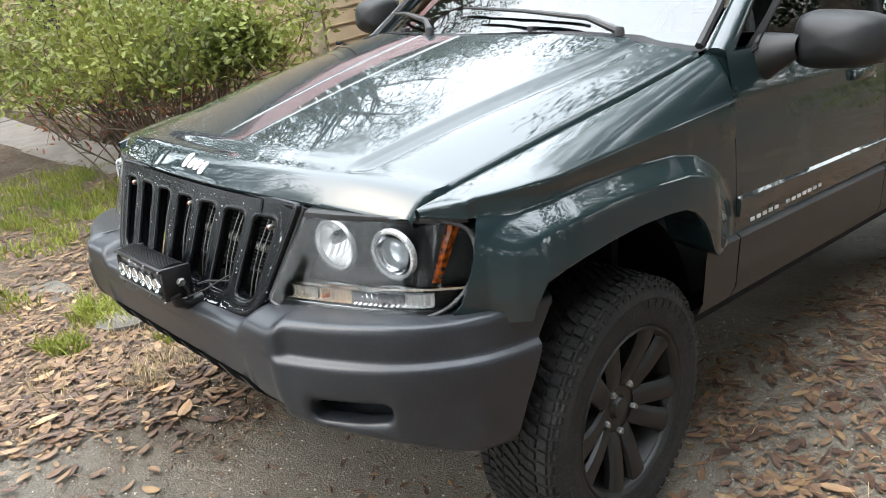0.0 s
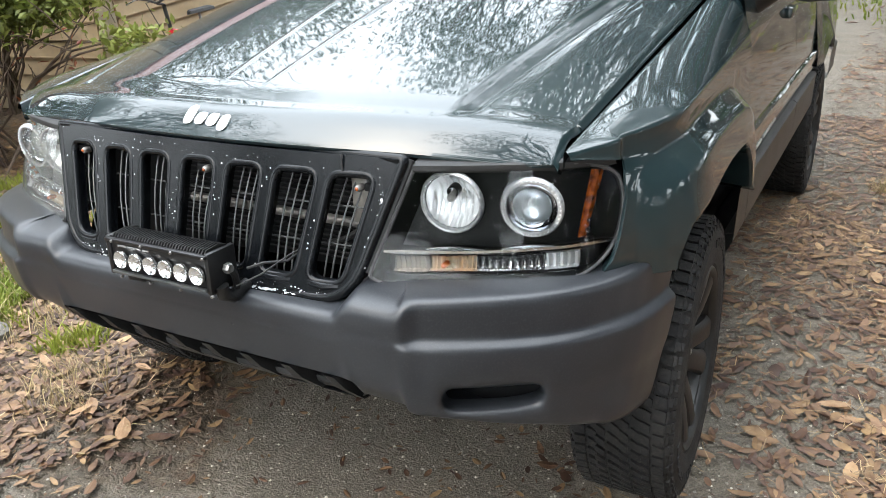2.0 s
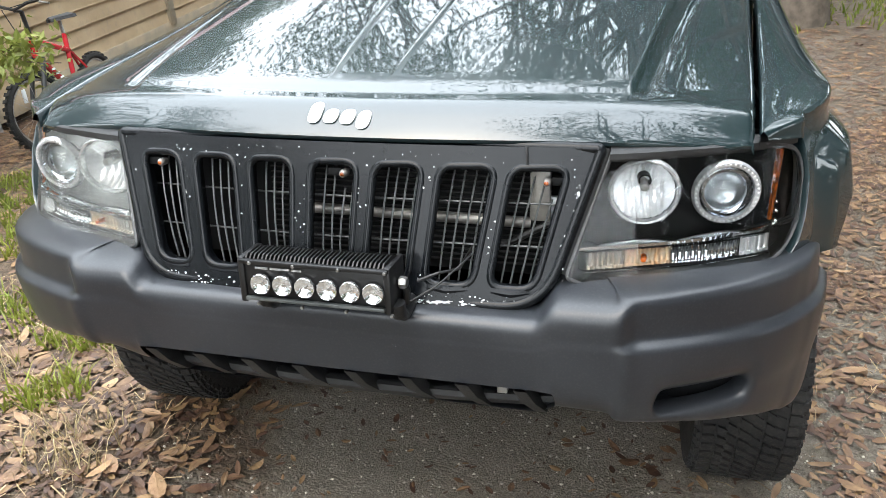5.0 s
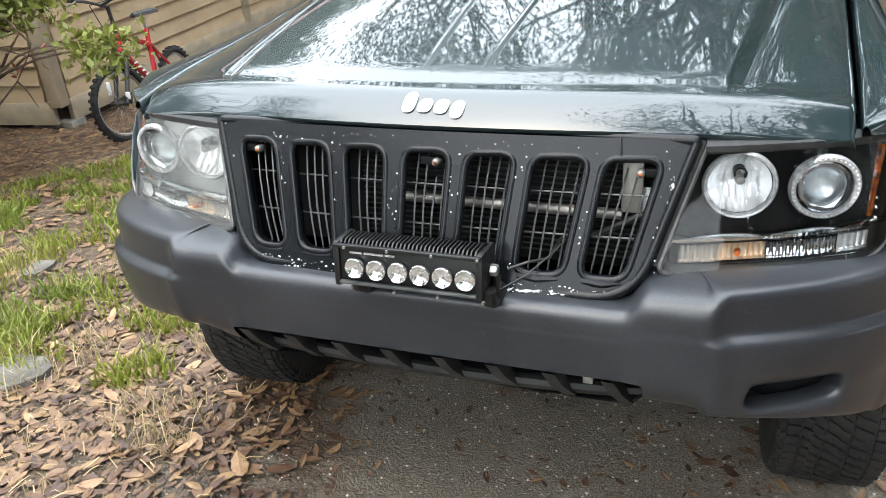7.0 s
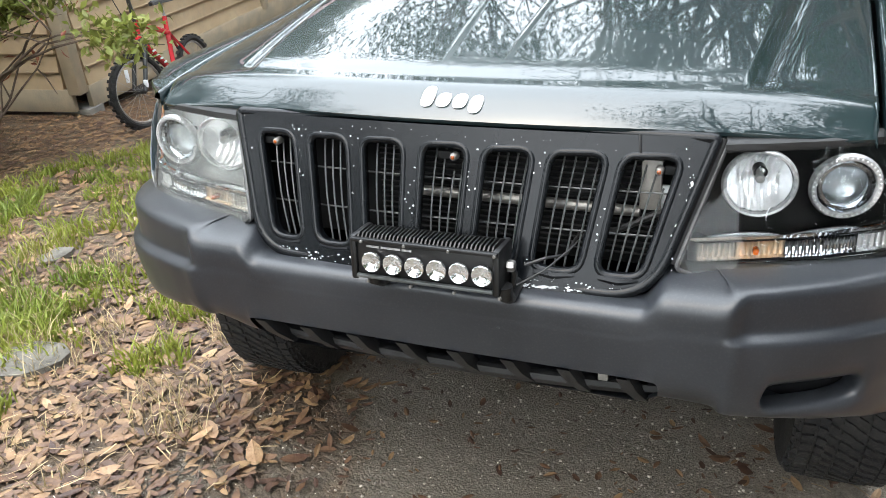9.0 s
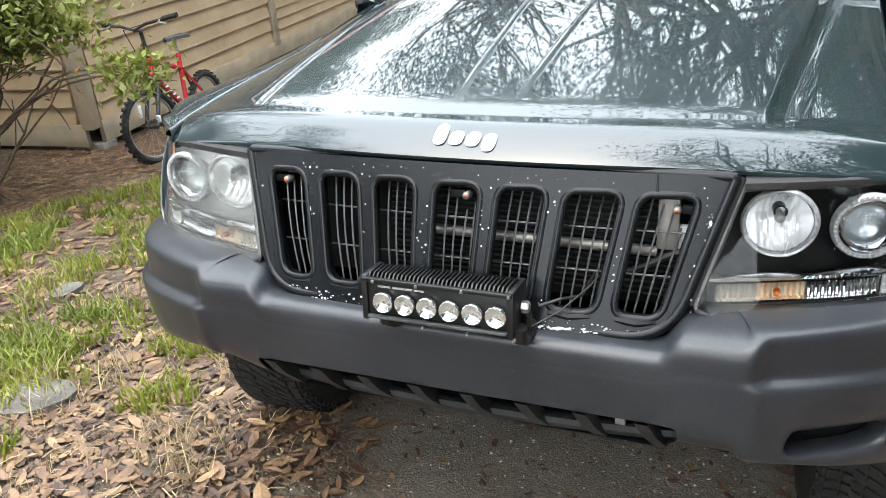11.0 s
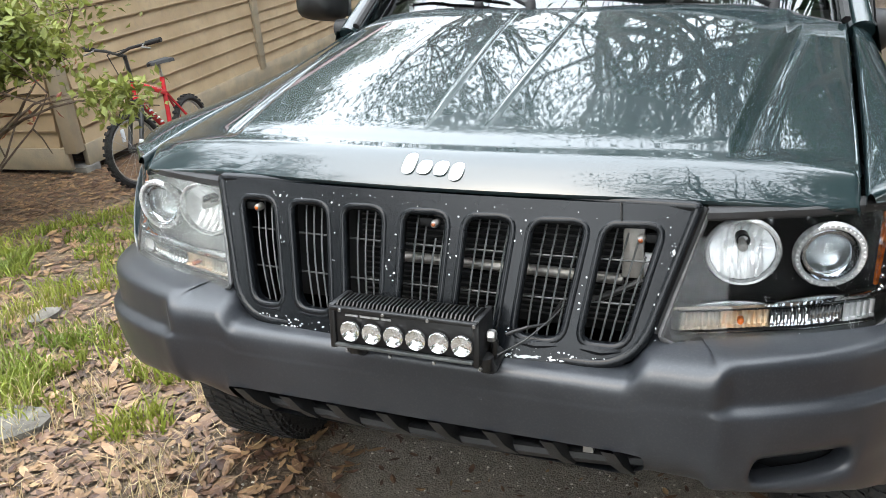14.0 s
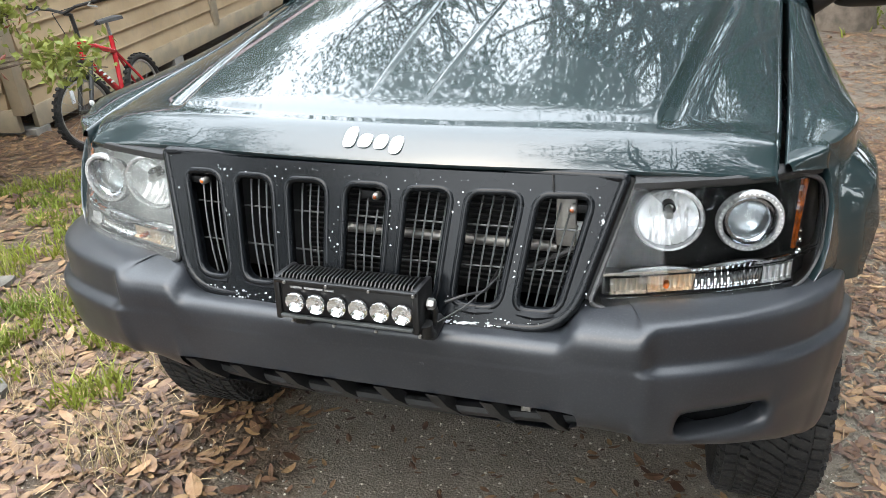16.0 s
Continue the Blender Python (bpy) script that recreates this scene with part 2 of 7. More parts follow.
def box(size, at=(0, 0, 0), bevel=0.0, bm=None, turn=None, seg=2):
    bm = bm or bmesh.new()
    m = Matrix.Translation(at) @ (turn.to_4x4() if turn else Matrix()) @ Matrix.Diagonal((*size, 1))
    r = bmesh.ops.create_cube(bm, size=1, matrix=m)
    if bevel:
        es = list({e for v in r["verts"] for e in v.link_edges})
        bmesh.ops.bevel(bm, geom=es, offset=bevel, segments=seg, affect="EDGES", profile=0.5)
    return bm


def tube(path, radius, seg=8, bm=None, cap=True, closed=False):
    """A pipe along points; radius may be one number or one for each point."""
    bm = bm or bmesh.new()
    pts = [Vector(p) for p in path]
    n = len(pts)
    rings = []
    side = None
    for i, p in enumerate(pts):
        a = pts[i - 1] if i or closed else p
        b = pts[(i + 1) % n] if i < n - 1 or closed else p
        d = (b - a).normalized()
        if side is None:
            side = d.orthogonal().normalized()
        side = (side - d * side.dot(d)).normalized()
        up = d.cross(side)
        r = radius[i] if isinstance(radius, (list, tuple)) else radius
        rings.append([bm.verts.new(p + r * (math.cos(k * math.tau / seg) * side + math.sin(k * math.tau / seg) * up)) for k in range(seg)])
    for i in range(n if closed else n - 1):
        for k in range(seg):
            bm.faces.new((rings[i][k], rings[i][(k + 1) % seg], rings[(i + 1) % n][(k + 1) % seg], rings[(i + 1) % n][k]))
    if cap and not closed:
        bm.faces.new(rings[0][::-1])
        bm.faces.new(rings[-1])
    return bm


def lathe(profile, seg=32, axis="Y", at=(0, 0, 0), bm=None, turn=None):
    """Profile of (radius, height) turned round an axis."""
    bm = bm or bmesh.new()
    rows = []
    for k in range(seg):
        a = k * math.tau / seg
        c, s = math.cos(a), math.sin(a)
        row = []
        for r, h in profile:
            p = {"Z": (r * c, r * s, h), "Y": (r * c, h, r * s), "X": (h, r * c, r * s)}[axis]
            p = Vector(p)
            row.append((turn @ p if turn else p) + Vector(at))
        rows.append(row)
    rows.append(rows[0])
    sheet(rows, bm=bm)
    bmesh.ops.remove_doubles(bm, verts=bm.verts, dist=1e-6)
    return bm


def mirrored(bm):
    """The same shape on the other side of the car."""
    bmesh.ops.scale(bm, vec=(-1, 1, 1), verts=bm.verts)
    bmesh.ops.reverse_faces(bm, faces=bm.faces)
    return bm


def plate(outline, holes=(), depth=0.01, put=None):
    """A flat plate with holes, in (a, b), laid by put(a, b, d) with d from 0 to depth behind the face."""
    bm = bmesh.new()
    loops = [outline, *holes]
    es = []
    for lp in loops:
        vs = [bm.verts.new((a, b, 0)) for a, b in lp]
        es += [bm.edges.new((vs[i], vs[(i + 1) % len(vs)])) for i in range(len(vs))]
    bmesh.ops.triangle_fill(bm, edges=es, use_beauty=True, use_dissolve=False, normal=(0, 0, 1))
    # drop any fill inside the holes
    def inside(p, poly):
        c = False
        for i in range(len(poly)):
            (x1, y1), (x2, y2) = poly[i - 1], poly[i]
            if (y1 > p[1]) != (y2 > p[1]) and p[0] < (x2 - x1) * (p[1] - y1) / (y2 - y1) + x1:
                c = not c
        return c
    bad = [f for f in bm.faces if any(inside(f.calc_center_median(), h) for h in holes)]
    bmesh.ops.delete(bm, geom=bad, context="FACES_ONLY")
    front = list(bm.faces)
    r = bmesh.ops.extrude_face_region(bm, geom=front)
    for v in r["geom"]:
        if isinstance(v, bmesh.types.BMVert):
            v.co.z = 1
    for v in bm.verts:
        v.co = put(v.co.x, v.co.y, v.co.z * depth)
    return bm


def rounded(pts, radius, seg=5):
    """A polygon with its corners rounded."""
    out = []
    n = len(pts)
    for i in range(n):
        p, a, b = Vector(pts[i]), Vector(pts[i - 1]), Vector(pts[(i + 1) % n])
        r = radius[i] if isinstance(radius, (list, tuple)) else radius
        u, v = (a - p), (b - p)
        r = min(r, u.length * 0.48, v.length * 0.48)
        u, v = u.normalized() * r, v.normalized() * r
        for k in range(seg + 1):
            t = k / seg
            q = (p + u) * (1 - t) ** 2 + p * 2 * t * (1 - t) + (p + v) * t * t
            out.append((q.x, q.y))
    return out


def ground_z(x, y):
    """Height of the ground: the drive falls away from the viewer, the yard lies a little higher."""
    run = 9.0 * math.tanh(y / 9.0) if y > 0 else 5.0 * math.tanh(y / 5.0)
    z = -math.tan(radians(-SLOPE)) * run
    left = min(max((-x - 0.2) / 0.8, 0), 1)
    back = 1 - min(max((-x - 2.6) / 1.6, 0), 1)
    z += 0.08 * left * left * (3 - 2 * left) * back
    a, b = min(max((-x - 4.2) / 1.2, 0), 1), min(max((y - 3.6) / 1.6, 0), 1)
    z += 0.14 * a * b
    right = min(max((x - 1.6) / 2.5, 0), 1)
    z += 0.05 * right
    near = 1 / (1 + (x * x + y * y) / 60)
    z += 0.012 * noise.noise((x * 1.3, y * 1.3, 0)) + 0.006 * noise.noise((x * 4, y * 4, 3)) * near
    run = min(1, max(0, (y + 1.4) / 1.4))
    z += 0.034 * math.exp(-(((x - 0.75) / 0.42) ** 2)) * run + 0.040 * math.exp(-(((x + 0.74) / 0.34) ** 2)) * run
    return z


# ---- the car: body shapes in its own axes (nose to -y, z up from the tyres' foot) ----
car = thing("car", "dark green off-road estate car with grey bumper and black grille", "car", m=CAR)

HUB_Y, HUB_Z, TYRE_R, REAR = 0.684, 0.386, 0.340, 2.69


def hood_front(x):
    return 0.030 + 0.141 * (abs(x) / 0.669) ** 2.6


def hood_rear(x):
    return 0.87 + 0.27 * (abs(x) / 0.685) ** 2


EDGE_Y = (0.10, 0.149, 0.25, 0.418, 0.606, 0.822, 1.043, 1.16)
EDGE_Z = (0.974, 0.987, 1.011, 1.046, 1.083, 1.128, 1.174, 1.200)


def edge_x(y):
    """Where the hood ends and the fender begins, across the car."""
    return lerp(y, (0.15, 0.25, 0.418, 0.606, 0.822, 1.10), (0.667, 0.672, 0.683, 0.693, 0.704, 0.712))



HOOD_MID = [float(v) for v in np.polyfit((0.03, 0.10, 0.30, 0.50, 0.70, 0.87, 1.2), (1.026, 1.046, 1.106, 1.163, 1.214, 1.255, 1.315), 3)[::-1]]
HOOD_RIM = [float(v) for v in np.polyfit(EDGE_Y, EDGE_Z, 3)[::-1]]


def hood_z(x, y):
    zc = HOOD_MID[0] + y * (HOOD_MID[1] + y * (HOOD_MID[2] + y * HOOD_MID[3]))
    ze = HOOD_RIM[0] + y * (HOOD_RIM[1] + y * (HOOD_RIM[2] + y * HOOD_RIM[3]))
    z = zc - (zc - ze) * (abs(x) / (edge_x(y) + 0.003)) ** 3.2
    # raised middle between the two long creases
    crease = lerp(y, (0.1, 0.95), (0.456, 0.562))
    t = min(max((crease - abs(x)) / 0.006, -1), 1)
    z += 0.0045 * t * min(1, max(0, (y - hood_front(x) - 0.080) / 0.035))
    c2 = crease + 0.022
    z -= 0.007 * math.exp(-(((abs(x) - c2) / 0.010) ** 2)) * min(1, max(0, (y - hood_front(x) - 0.080) / 0.030)) * min(1, max(0, (0.98 - y) / 0.05))
    rib = lerp(y, (0.16, 0.87), (0.056, 0.085))
    z += 0.0022 * math.exp(-(((abs(x) - rib) / 0.0042) ** 2)) * min(1, max(0, (y - 0.16) / 0.1))
    return z


def hood_us():
    """Columns across the hood: ribs stand at 0.07, creases at 0.50, the edge at 0.682."""
    us = set(np.linspace(0, 0.66, 23).round(4)) | {0.669, 0.676, 0.682}
    us |= {0.07 + d for d in (-0.02, -0.012, -0.008, -0.005, -0.0025, 0, 0.0025, 0.005, 0.008, 0.012, 0.02)}
    us |= {0.50 + d for d in (-0.03, -0.022, -0.012, -0.0075, -0.006, -0.003, 0, 0.003, 0.006, 0.008, 0.010, 0.014, 0.018, 0.022, 0.026, 0.031, 0.037, 0.045)}
    us = sorted(us)
    return [-v for v in us[:0:-1]] + us


def hood_x(u, y):
    rib, crease = lerp(y, (0.16, 0.87), (0.056, 0.085)), lerp(y, (0.1, 0.95), (0.456, 0.562))
    return math.copysign(lerp(abs(u), (0, 0.05, 0.09, 0.46, 0.55, 0.66, 0.682), (0, rib - 0.02, rib + 0.02, crease - 0.04, crease + 0.05, max(crease + 0.07, edge_x(y) - 0.027), edge_x(y) - 0.006)), u)


def build_hood():
    lip = [(0.045, -0.062), (0.012, -0.066), (0.002, -0.062), (0.000, -0.056), (0.004, -0.050), (0.014, -0.0385), (0.026, -0.025), (0.038, -0.0125), (0.048, -0.0055), (0.060, -0.0012)]
    rows = []
    for u in hood_us():
        x = hood_x(u, 0.1)
        yf = hood_front(x)
        k = min(1.0, max(0.0, (abs(x) - 0.60) / 0.082))
        row = []
        base = hood_z(x, yf + 0.07)
        for dy, dz in lip:
            row.append((x, yf + dy, base + dz * (1 - 0.30 * k)))
        for s in (0.09, 0.10, 0.115, 0.13, 0.15, 0.18, 0.22, 0.28, 0.35, 0.42, 0.5, 0.58, 0.66, 0.74, 0.82, 0.9, 0.96, 1.0):
            x = hood_x(u, yf + (0.90 - yf) * s)
            yr = hood_rear(x)
            y = yf + (yr - yf) * s
            row.append((x, y, hood_z(x, y)))
        row.append((x, yr + 0.004, hood_z(x, yr) - 0.02))
        if abs(u) > 0.68:
            row = [(p[0], p[1], p[2] - 0.012) for p in row]
        rows.append(row)
    return sheet(rows)


hood = part("hood", build_hood(), M["paint"], car, "green metallic hood with long creases", smooth=50)

# badge on the hood's nose: four plain raised shapes
def build_badge(x0, x1, low, high, slant):
    pts = rounded([(x0, low), (x1, low), (x1 + slant, high), (x0 + slant, high)], 0.0105)

    def put(a, b, d):
        y = hood_front(a) + lerp(b - 1.046, (-0.056, -0.050, -0.0385, -0.025, -0.0125, -0.005), (0.0, 0.004, 0.014, 0.026, 0.038, 0.048)) - 0.0045 + d
        return (a, y, b)
    return plate(pts, depth=0.006, put=put)


for x0, x1, low, high in ((-0.058, -0.035, 1.010, 1.039), (-0.030, -0.005, 1.011, 1.030), (0.000, 0.025, 1.010, 1.030), (0.030, 0.053, 1.004, 1.029)):
    part("badge_mark", build_badge(x0, x1, low, high, 0.004), M["badge"], hood, "bright silver badge shape")

# black gap and seal under and beside the hood
part("hood_seal", sheet([[(x, hood_front(x) + 0.020, hood_z(x, hood_front(x) + 0.07) - 0.058), (x, hood_front(x) + 0.10, hood_z(x, hood_front(x) + 0.07) - 0.072),
                          (x, hood_front(x) + 0.18, hood_z(x, hood_front(x) + 0.07) - 0.11)] for x in np.linspace(-0.66, 0.66, 40)], thick=0.004),
     M["weatherstrip"], car)


def edge_z(y):
    return HOOD_RIM[0] + y * (HOOD_RIM[1] + y * (HOOD_RIM[2] + y * HOOD_RIM[3])) - 0.002


# fenders
LIP_Y = (0.325, 0.335, 0.35, 0.39, 0.445, 0.545, 0.65, 0.765, 0.84, 0.88, 0.92, 0.945, 0.962, 0.98)
LIP_Z = (0.765, 0.80, 0.832, 0.847, 0.858, 0.869, 0.876, 0.876, 0.871, 0.856, 0.822, 0.785, 0.750, 0.722)
FLARE = [(0.262, 0.70), (0.254, 0.80), (0.252, 0.87), (0.256, 0.90), (0.275, 0.935), (0.318, 0.957), (0.355, 0.967), (0.444, 0.980), (0.54, 0.987), (0.64, 0.990), (0.75, 0.992),
         (0.87, 0.988), (0.962, 0.972), (1.03, 0.938), (1.075, 0.905), (1.12, 0.846), (1.15, 0.72)]
FENDER_Y = [0.36 + 0.0133 * k for k in range(61)]


def belt_z(y):
    return lerp(y, (0.17, 0.235, 0.366, 0.454, 0.549, 0.652, 0.761, 1.147, 1.16), (0.984, 1.000, 1.019, 1.026, 1.034, 1.042, 1.052, 1.085, 1.086))


def side_x(z):
    return lerp(z, (0.52, 0.56, 0.715, 0.725, 0.80, 0.95, 1.086, 1.19, 1.24), (0.815, 0.838, 0.838, 0.824, 0.824, 0.812, 0.796, 0.772, 0.755))


def lamp_edge(z):
    """The headlamp's outer edge at a height: x and y."""
    return (lerp(z, (0.752, 0.775, 0.80, 0.84, 0.90, 0.945, 0.965), (0.726, 0.736, 0.751, 0.758, 0.760, 0.750, 0.738)), lerp(z, (0.752, 0.80, 0.90, 0.95, 0.975), (0.178, 0.205, 0.240, 0.253, 0.258)))


def flare_depth(y, z):
    """How far a point lies inside the outline of the wheel-arch flare."""
    best = 1.0
    for (ya, za), (yb, zb) in zip(FLARE, FLARE[1:]):
        dy, dz = yb - ya, zb - za
        t = min(1, max(0, ((y - ya) * dy + (z - za) * dz) / (dy * dy + dz * dz)))
        best = min(best, math.hypot(y - ya - t * dy, z - za - t * dz))
    top = lerp(y, [p[0] for p in FLARE[2:]], [p[1] for p in FLARE[2:]])
    return best if 0.254 < y < 1.149 and z < top else 0.0


def flank(y, z):
    """The fender's side as a height field: body side, drawn in to the lamp, with the flare raised on it."""
    lx, ly = lamp_edge(z)
    s = min(1, max(0, (y - ly) / (0.46 - ly)))
    full = side_x(z) if z < 1.0 else lerp(z, (1.0, 1.05, 1.09), (0.8095, 0.8085, 0.800))
    x = lx + (full - lx) * (1 - (1 - s) ** 2)
    d = flare_depth(y, z)
    out = 0.046 * min(1, max(0, (1.15 - y) / 0.16)) * min(1, 0.35 + max(0, (y - 0.25) / 0.16))
    return x + out * lerp(d, (0, 0.003, 0.008, 0.036, 0.042, 0.048, 0.12), (0, 0.03, 0.13, 0.70, 0.80, 0.845, 1.0))


def nose_x(y):
    """Outer edge of the fender's tip over the lamp."""
    return lerp(y, (0.172, 0.20, 0.22, 0.24, 0.262), (0.680, 0.702, 0.723, 0.741, flank(0.262, belt_z(0.262))))


def shoulder(y):
    """Points from the hood's edge out to the belt crease at a station."""
    ex, ez, cl = edge_x(y) + 0.003, edge_z(y), belt_z(y)
    bx = nose_x(y) if y < 0.262 else flank(y, cl)
    w = bx - ex - 0.004
    row = [(ex - 0.003, y, ez - 0.03), (ex - 0.003, y, ez - 0.004), (ex, y, ez)]
    for t in (0.06, 0.15, 0.28, 0.42, 0.56, 0.70, 0.82, 0.91, 0.97, 1.0):
        row.append((ex + w * t, y, ez - (ez - cl - 0.002) * (0.25 * t + 0.75 * t ** 3)))
    return row + [(bx - 0.0015, y, cl - 0.001)]


def fender_low(y):
    """Heights of the rows down the side at a station, belt to arch lip."""
    cl, lip = belt_z(y), lerp(y, LIP_Y, LIP_Z)
    up = lerp(y, [p[0] for p in FLARE[4:-1]], [p[1] for p in FLARE[4:-1]]) if y < 1.03 else 0.938
    up = max(up, lip + 0.06)
    mid = max(up - 0.046, lip + 0.025)
    zs = [cl - 0.004, cl - 0.009] + [cl - 0.009 + (up + 0.004 - cl + 0.009) * t for t in (0.25, 0.5, 0.75, 1.0)]
    zs += [up - 0.002, up - 0.006] + [up - 0.006 + (mid + 0.008 - up + 0.006) * t for t in (0.25, 0.5, 0.75, 1.0)]
    zs += [mid + 0.004, mid, mid - 0.004] + [mid - 0.004 + (lip - mid + 0.004) * t for t in (0.2, 0.4, 0.6, 0.8, 0.94, 1.0)]
    return zs


def build_fender():
    top, low = [], []
    nose = [0.172, 0.178, 0.185, 0.192, 0.20, 0.21, 0.22, 0.23, 0.24, 0.25, 0.262]
    bm = sheet([shoulder(y) + [(nose_x(y) if y < 0.262 else flank(y, belt_z(y) - 0.004), y, belt_z(y) - 0.004)] for y in nose])
    top = []
    for y in [0.262, 0.275, 0.29, 0.305, 0.32, 0.335, 0.35] + FENDER_Y:
        top.append(shoulder(y) + [(flank(y, belt_z(y) - 0.004), y, belt_z(y) - 0.004)])
    sheet(top, bm=bm)
    for y in FENDER_Y:
        row = [(flank(y, z), y, z) for z in fender_low(y)]
        x, _, z = row[-1]
        low.append(row + [(x - 0.004, y, z - 0.003), (x - 0.012, y, z - 0.002), (0.79, y, z + 0.004), (0.74, y, z + 0.012)])
    sheet(low, bm=bm)
    # corner between lamp and wheel arch, ending on the first station of the side
    first = fender_low(0.36)[::-1]
    levels = [0.752, 0.758, 0.764, 0.77, 0.776, 0.782, 0.788, 0.794, 0.80, 0.806, 0.812, 0.818, 0.824, 0.830] + first
    rows, edge, tip = [], [], []
    for z0 in levels:
        end = 0.36 if z0 >= first[0] - 1e-6 else lerp(z0, LIP_Z[:4], LIP_Y[:4])
        zm = z0 if z0 < 0.93 else 0.93 + (z0 - 0.93) * (belt_z(0.262) - 0.934) / (first[-1] - 0.93)
        start = lerp(zm, (0.940, 0.962), (lamp_edge(min(z0, 0.94))[1], 0.262)) if zm > 0.940 else lamp_edge(z0)[1]
        row = []
        for t in [k / 30 for k in range(31)]:
            y = start + (end - start) * t
            z = z0 if z0 < 0.93 else 0.93 + (z0 - 0.93) * (belt_z(y) - 0.004 - 0.93) / (first[-1] - 0.93)
            row.append((flank(y, z), y, z))
        x, y, z = row[0]
        rows.append(([(x - 0.016, y + 0.03, z), (x - 0.005, y + 0.002, z)] if zm < 0.962 else [(x, y, z)] * 2) + row)
        if zm >= 0.962:
            # the same rows run on over the lamp to the fender's tip
            k = (zm - 0.962) / (belt_z(0.262) - 0.966)
            side = [(nose_x(y) + flank(0.262, zm) - flank(0.262, belt_z(0.262)), y, lerp(y, (0.172, 0.262), (0.976, 0.962)) * (1 - k) + (belt_z(y) - 0.004) * k) for y in nose]
            if not tip:
                tip.append([(x - 0.012, y + 0.006, z - 0.003) for x, y, z in side])
            tip.append(side[:-1] + [row[0]])
        if end < 0.359:
            x, y, z = row[-1]
            edge.append([(x, y, z), (x - 0.006, y + 0.003, z), (0.79, y + 0.006, z)])
    sheet(rows, bm=bm)
    sheet(edge, bm=bm)
    sheet(tip, bm=bm)
    bmesh.ops.remove_doubles(bm, verts=bm.verts, dist=0.0008)
    return bm


for side in (1, -1):
    b = build_fender()
    part("fender", b if side > 0 else mirrored(b), M["paint"], car, "green fender with a flared wheel arch", smooth=62)

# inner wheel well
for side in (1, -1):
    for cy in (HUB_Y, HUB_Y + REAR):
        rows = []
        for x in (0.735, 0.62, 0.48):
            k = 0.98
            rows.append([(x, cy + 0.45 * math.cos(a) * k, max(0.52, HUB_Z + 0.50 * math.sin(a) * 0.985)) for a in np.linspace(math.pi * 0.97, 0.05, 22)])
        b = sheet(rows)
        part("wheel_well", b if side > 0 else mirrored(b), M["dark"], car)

# bumper
PLAN_X = (0.0, 0.36, 0.485, 0.505, 0.54, 0.58, 0.63, 0.68, 0.715, 0.745, 0.772, 0.792, 0.805, 0.817)
PLAN_Y = (-0.072, -0.070, -0.066, -0.050, -0.032, -0.008, 0.024, 0.064, 0.099, 0.139, 0.190, 0.250, 0.318, 0.412)


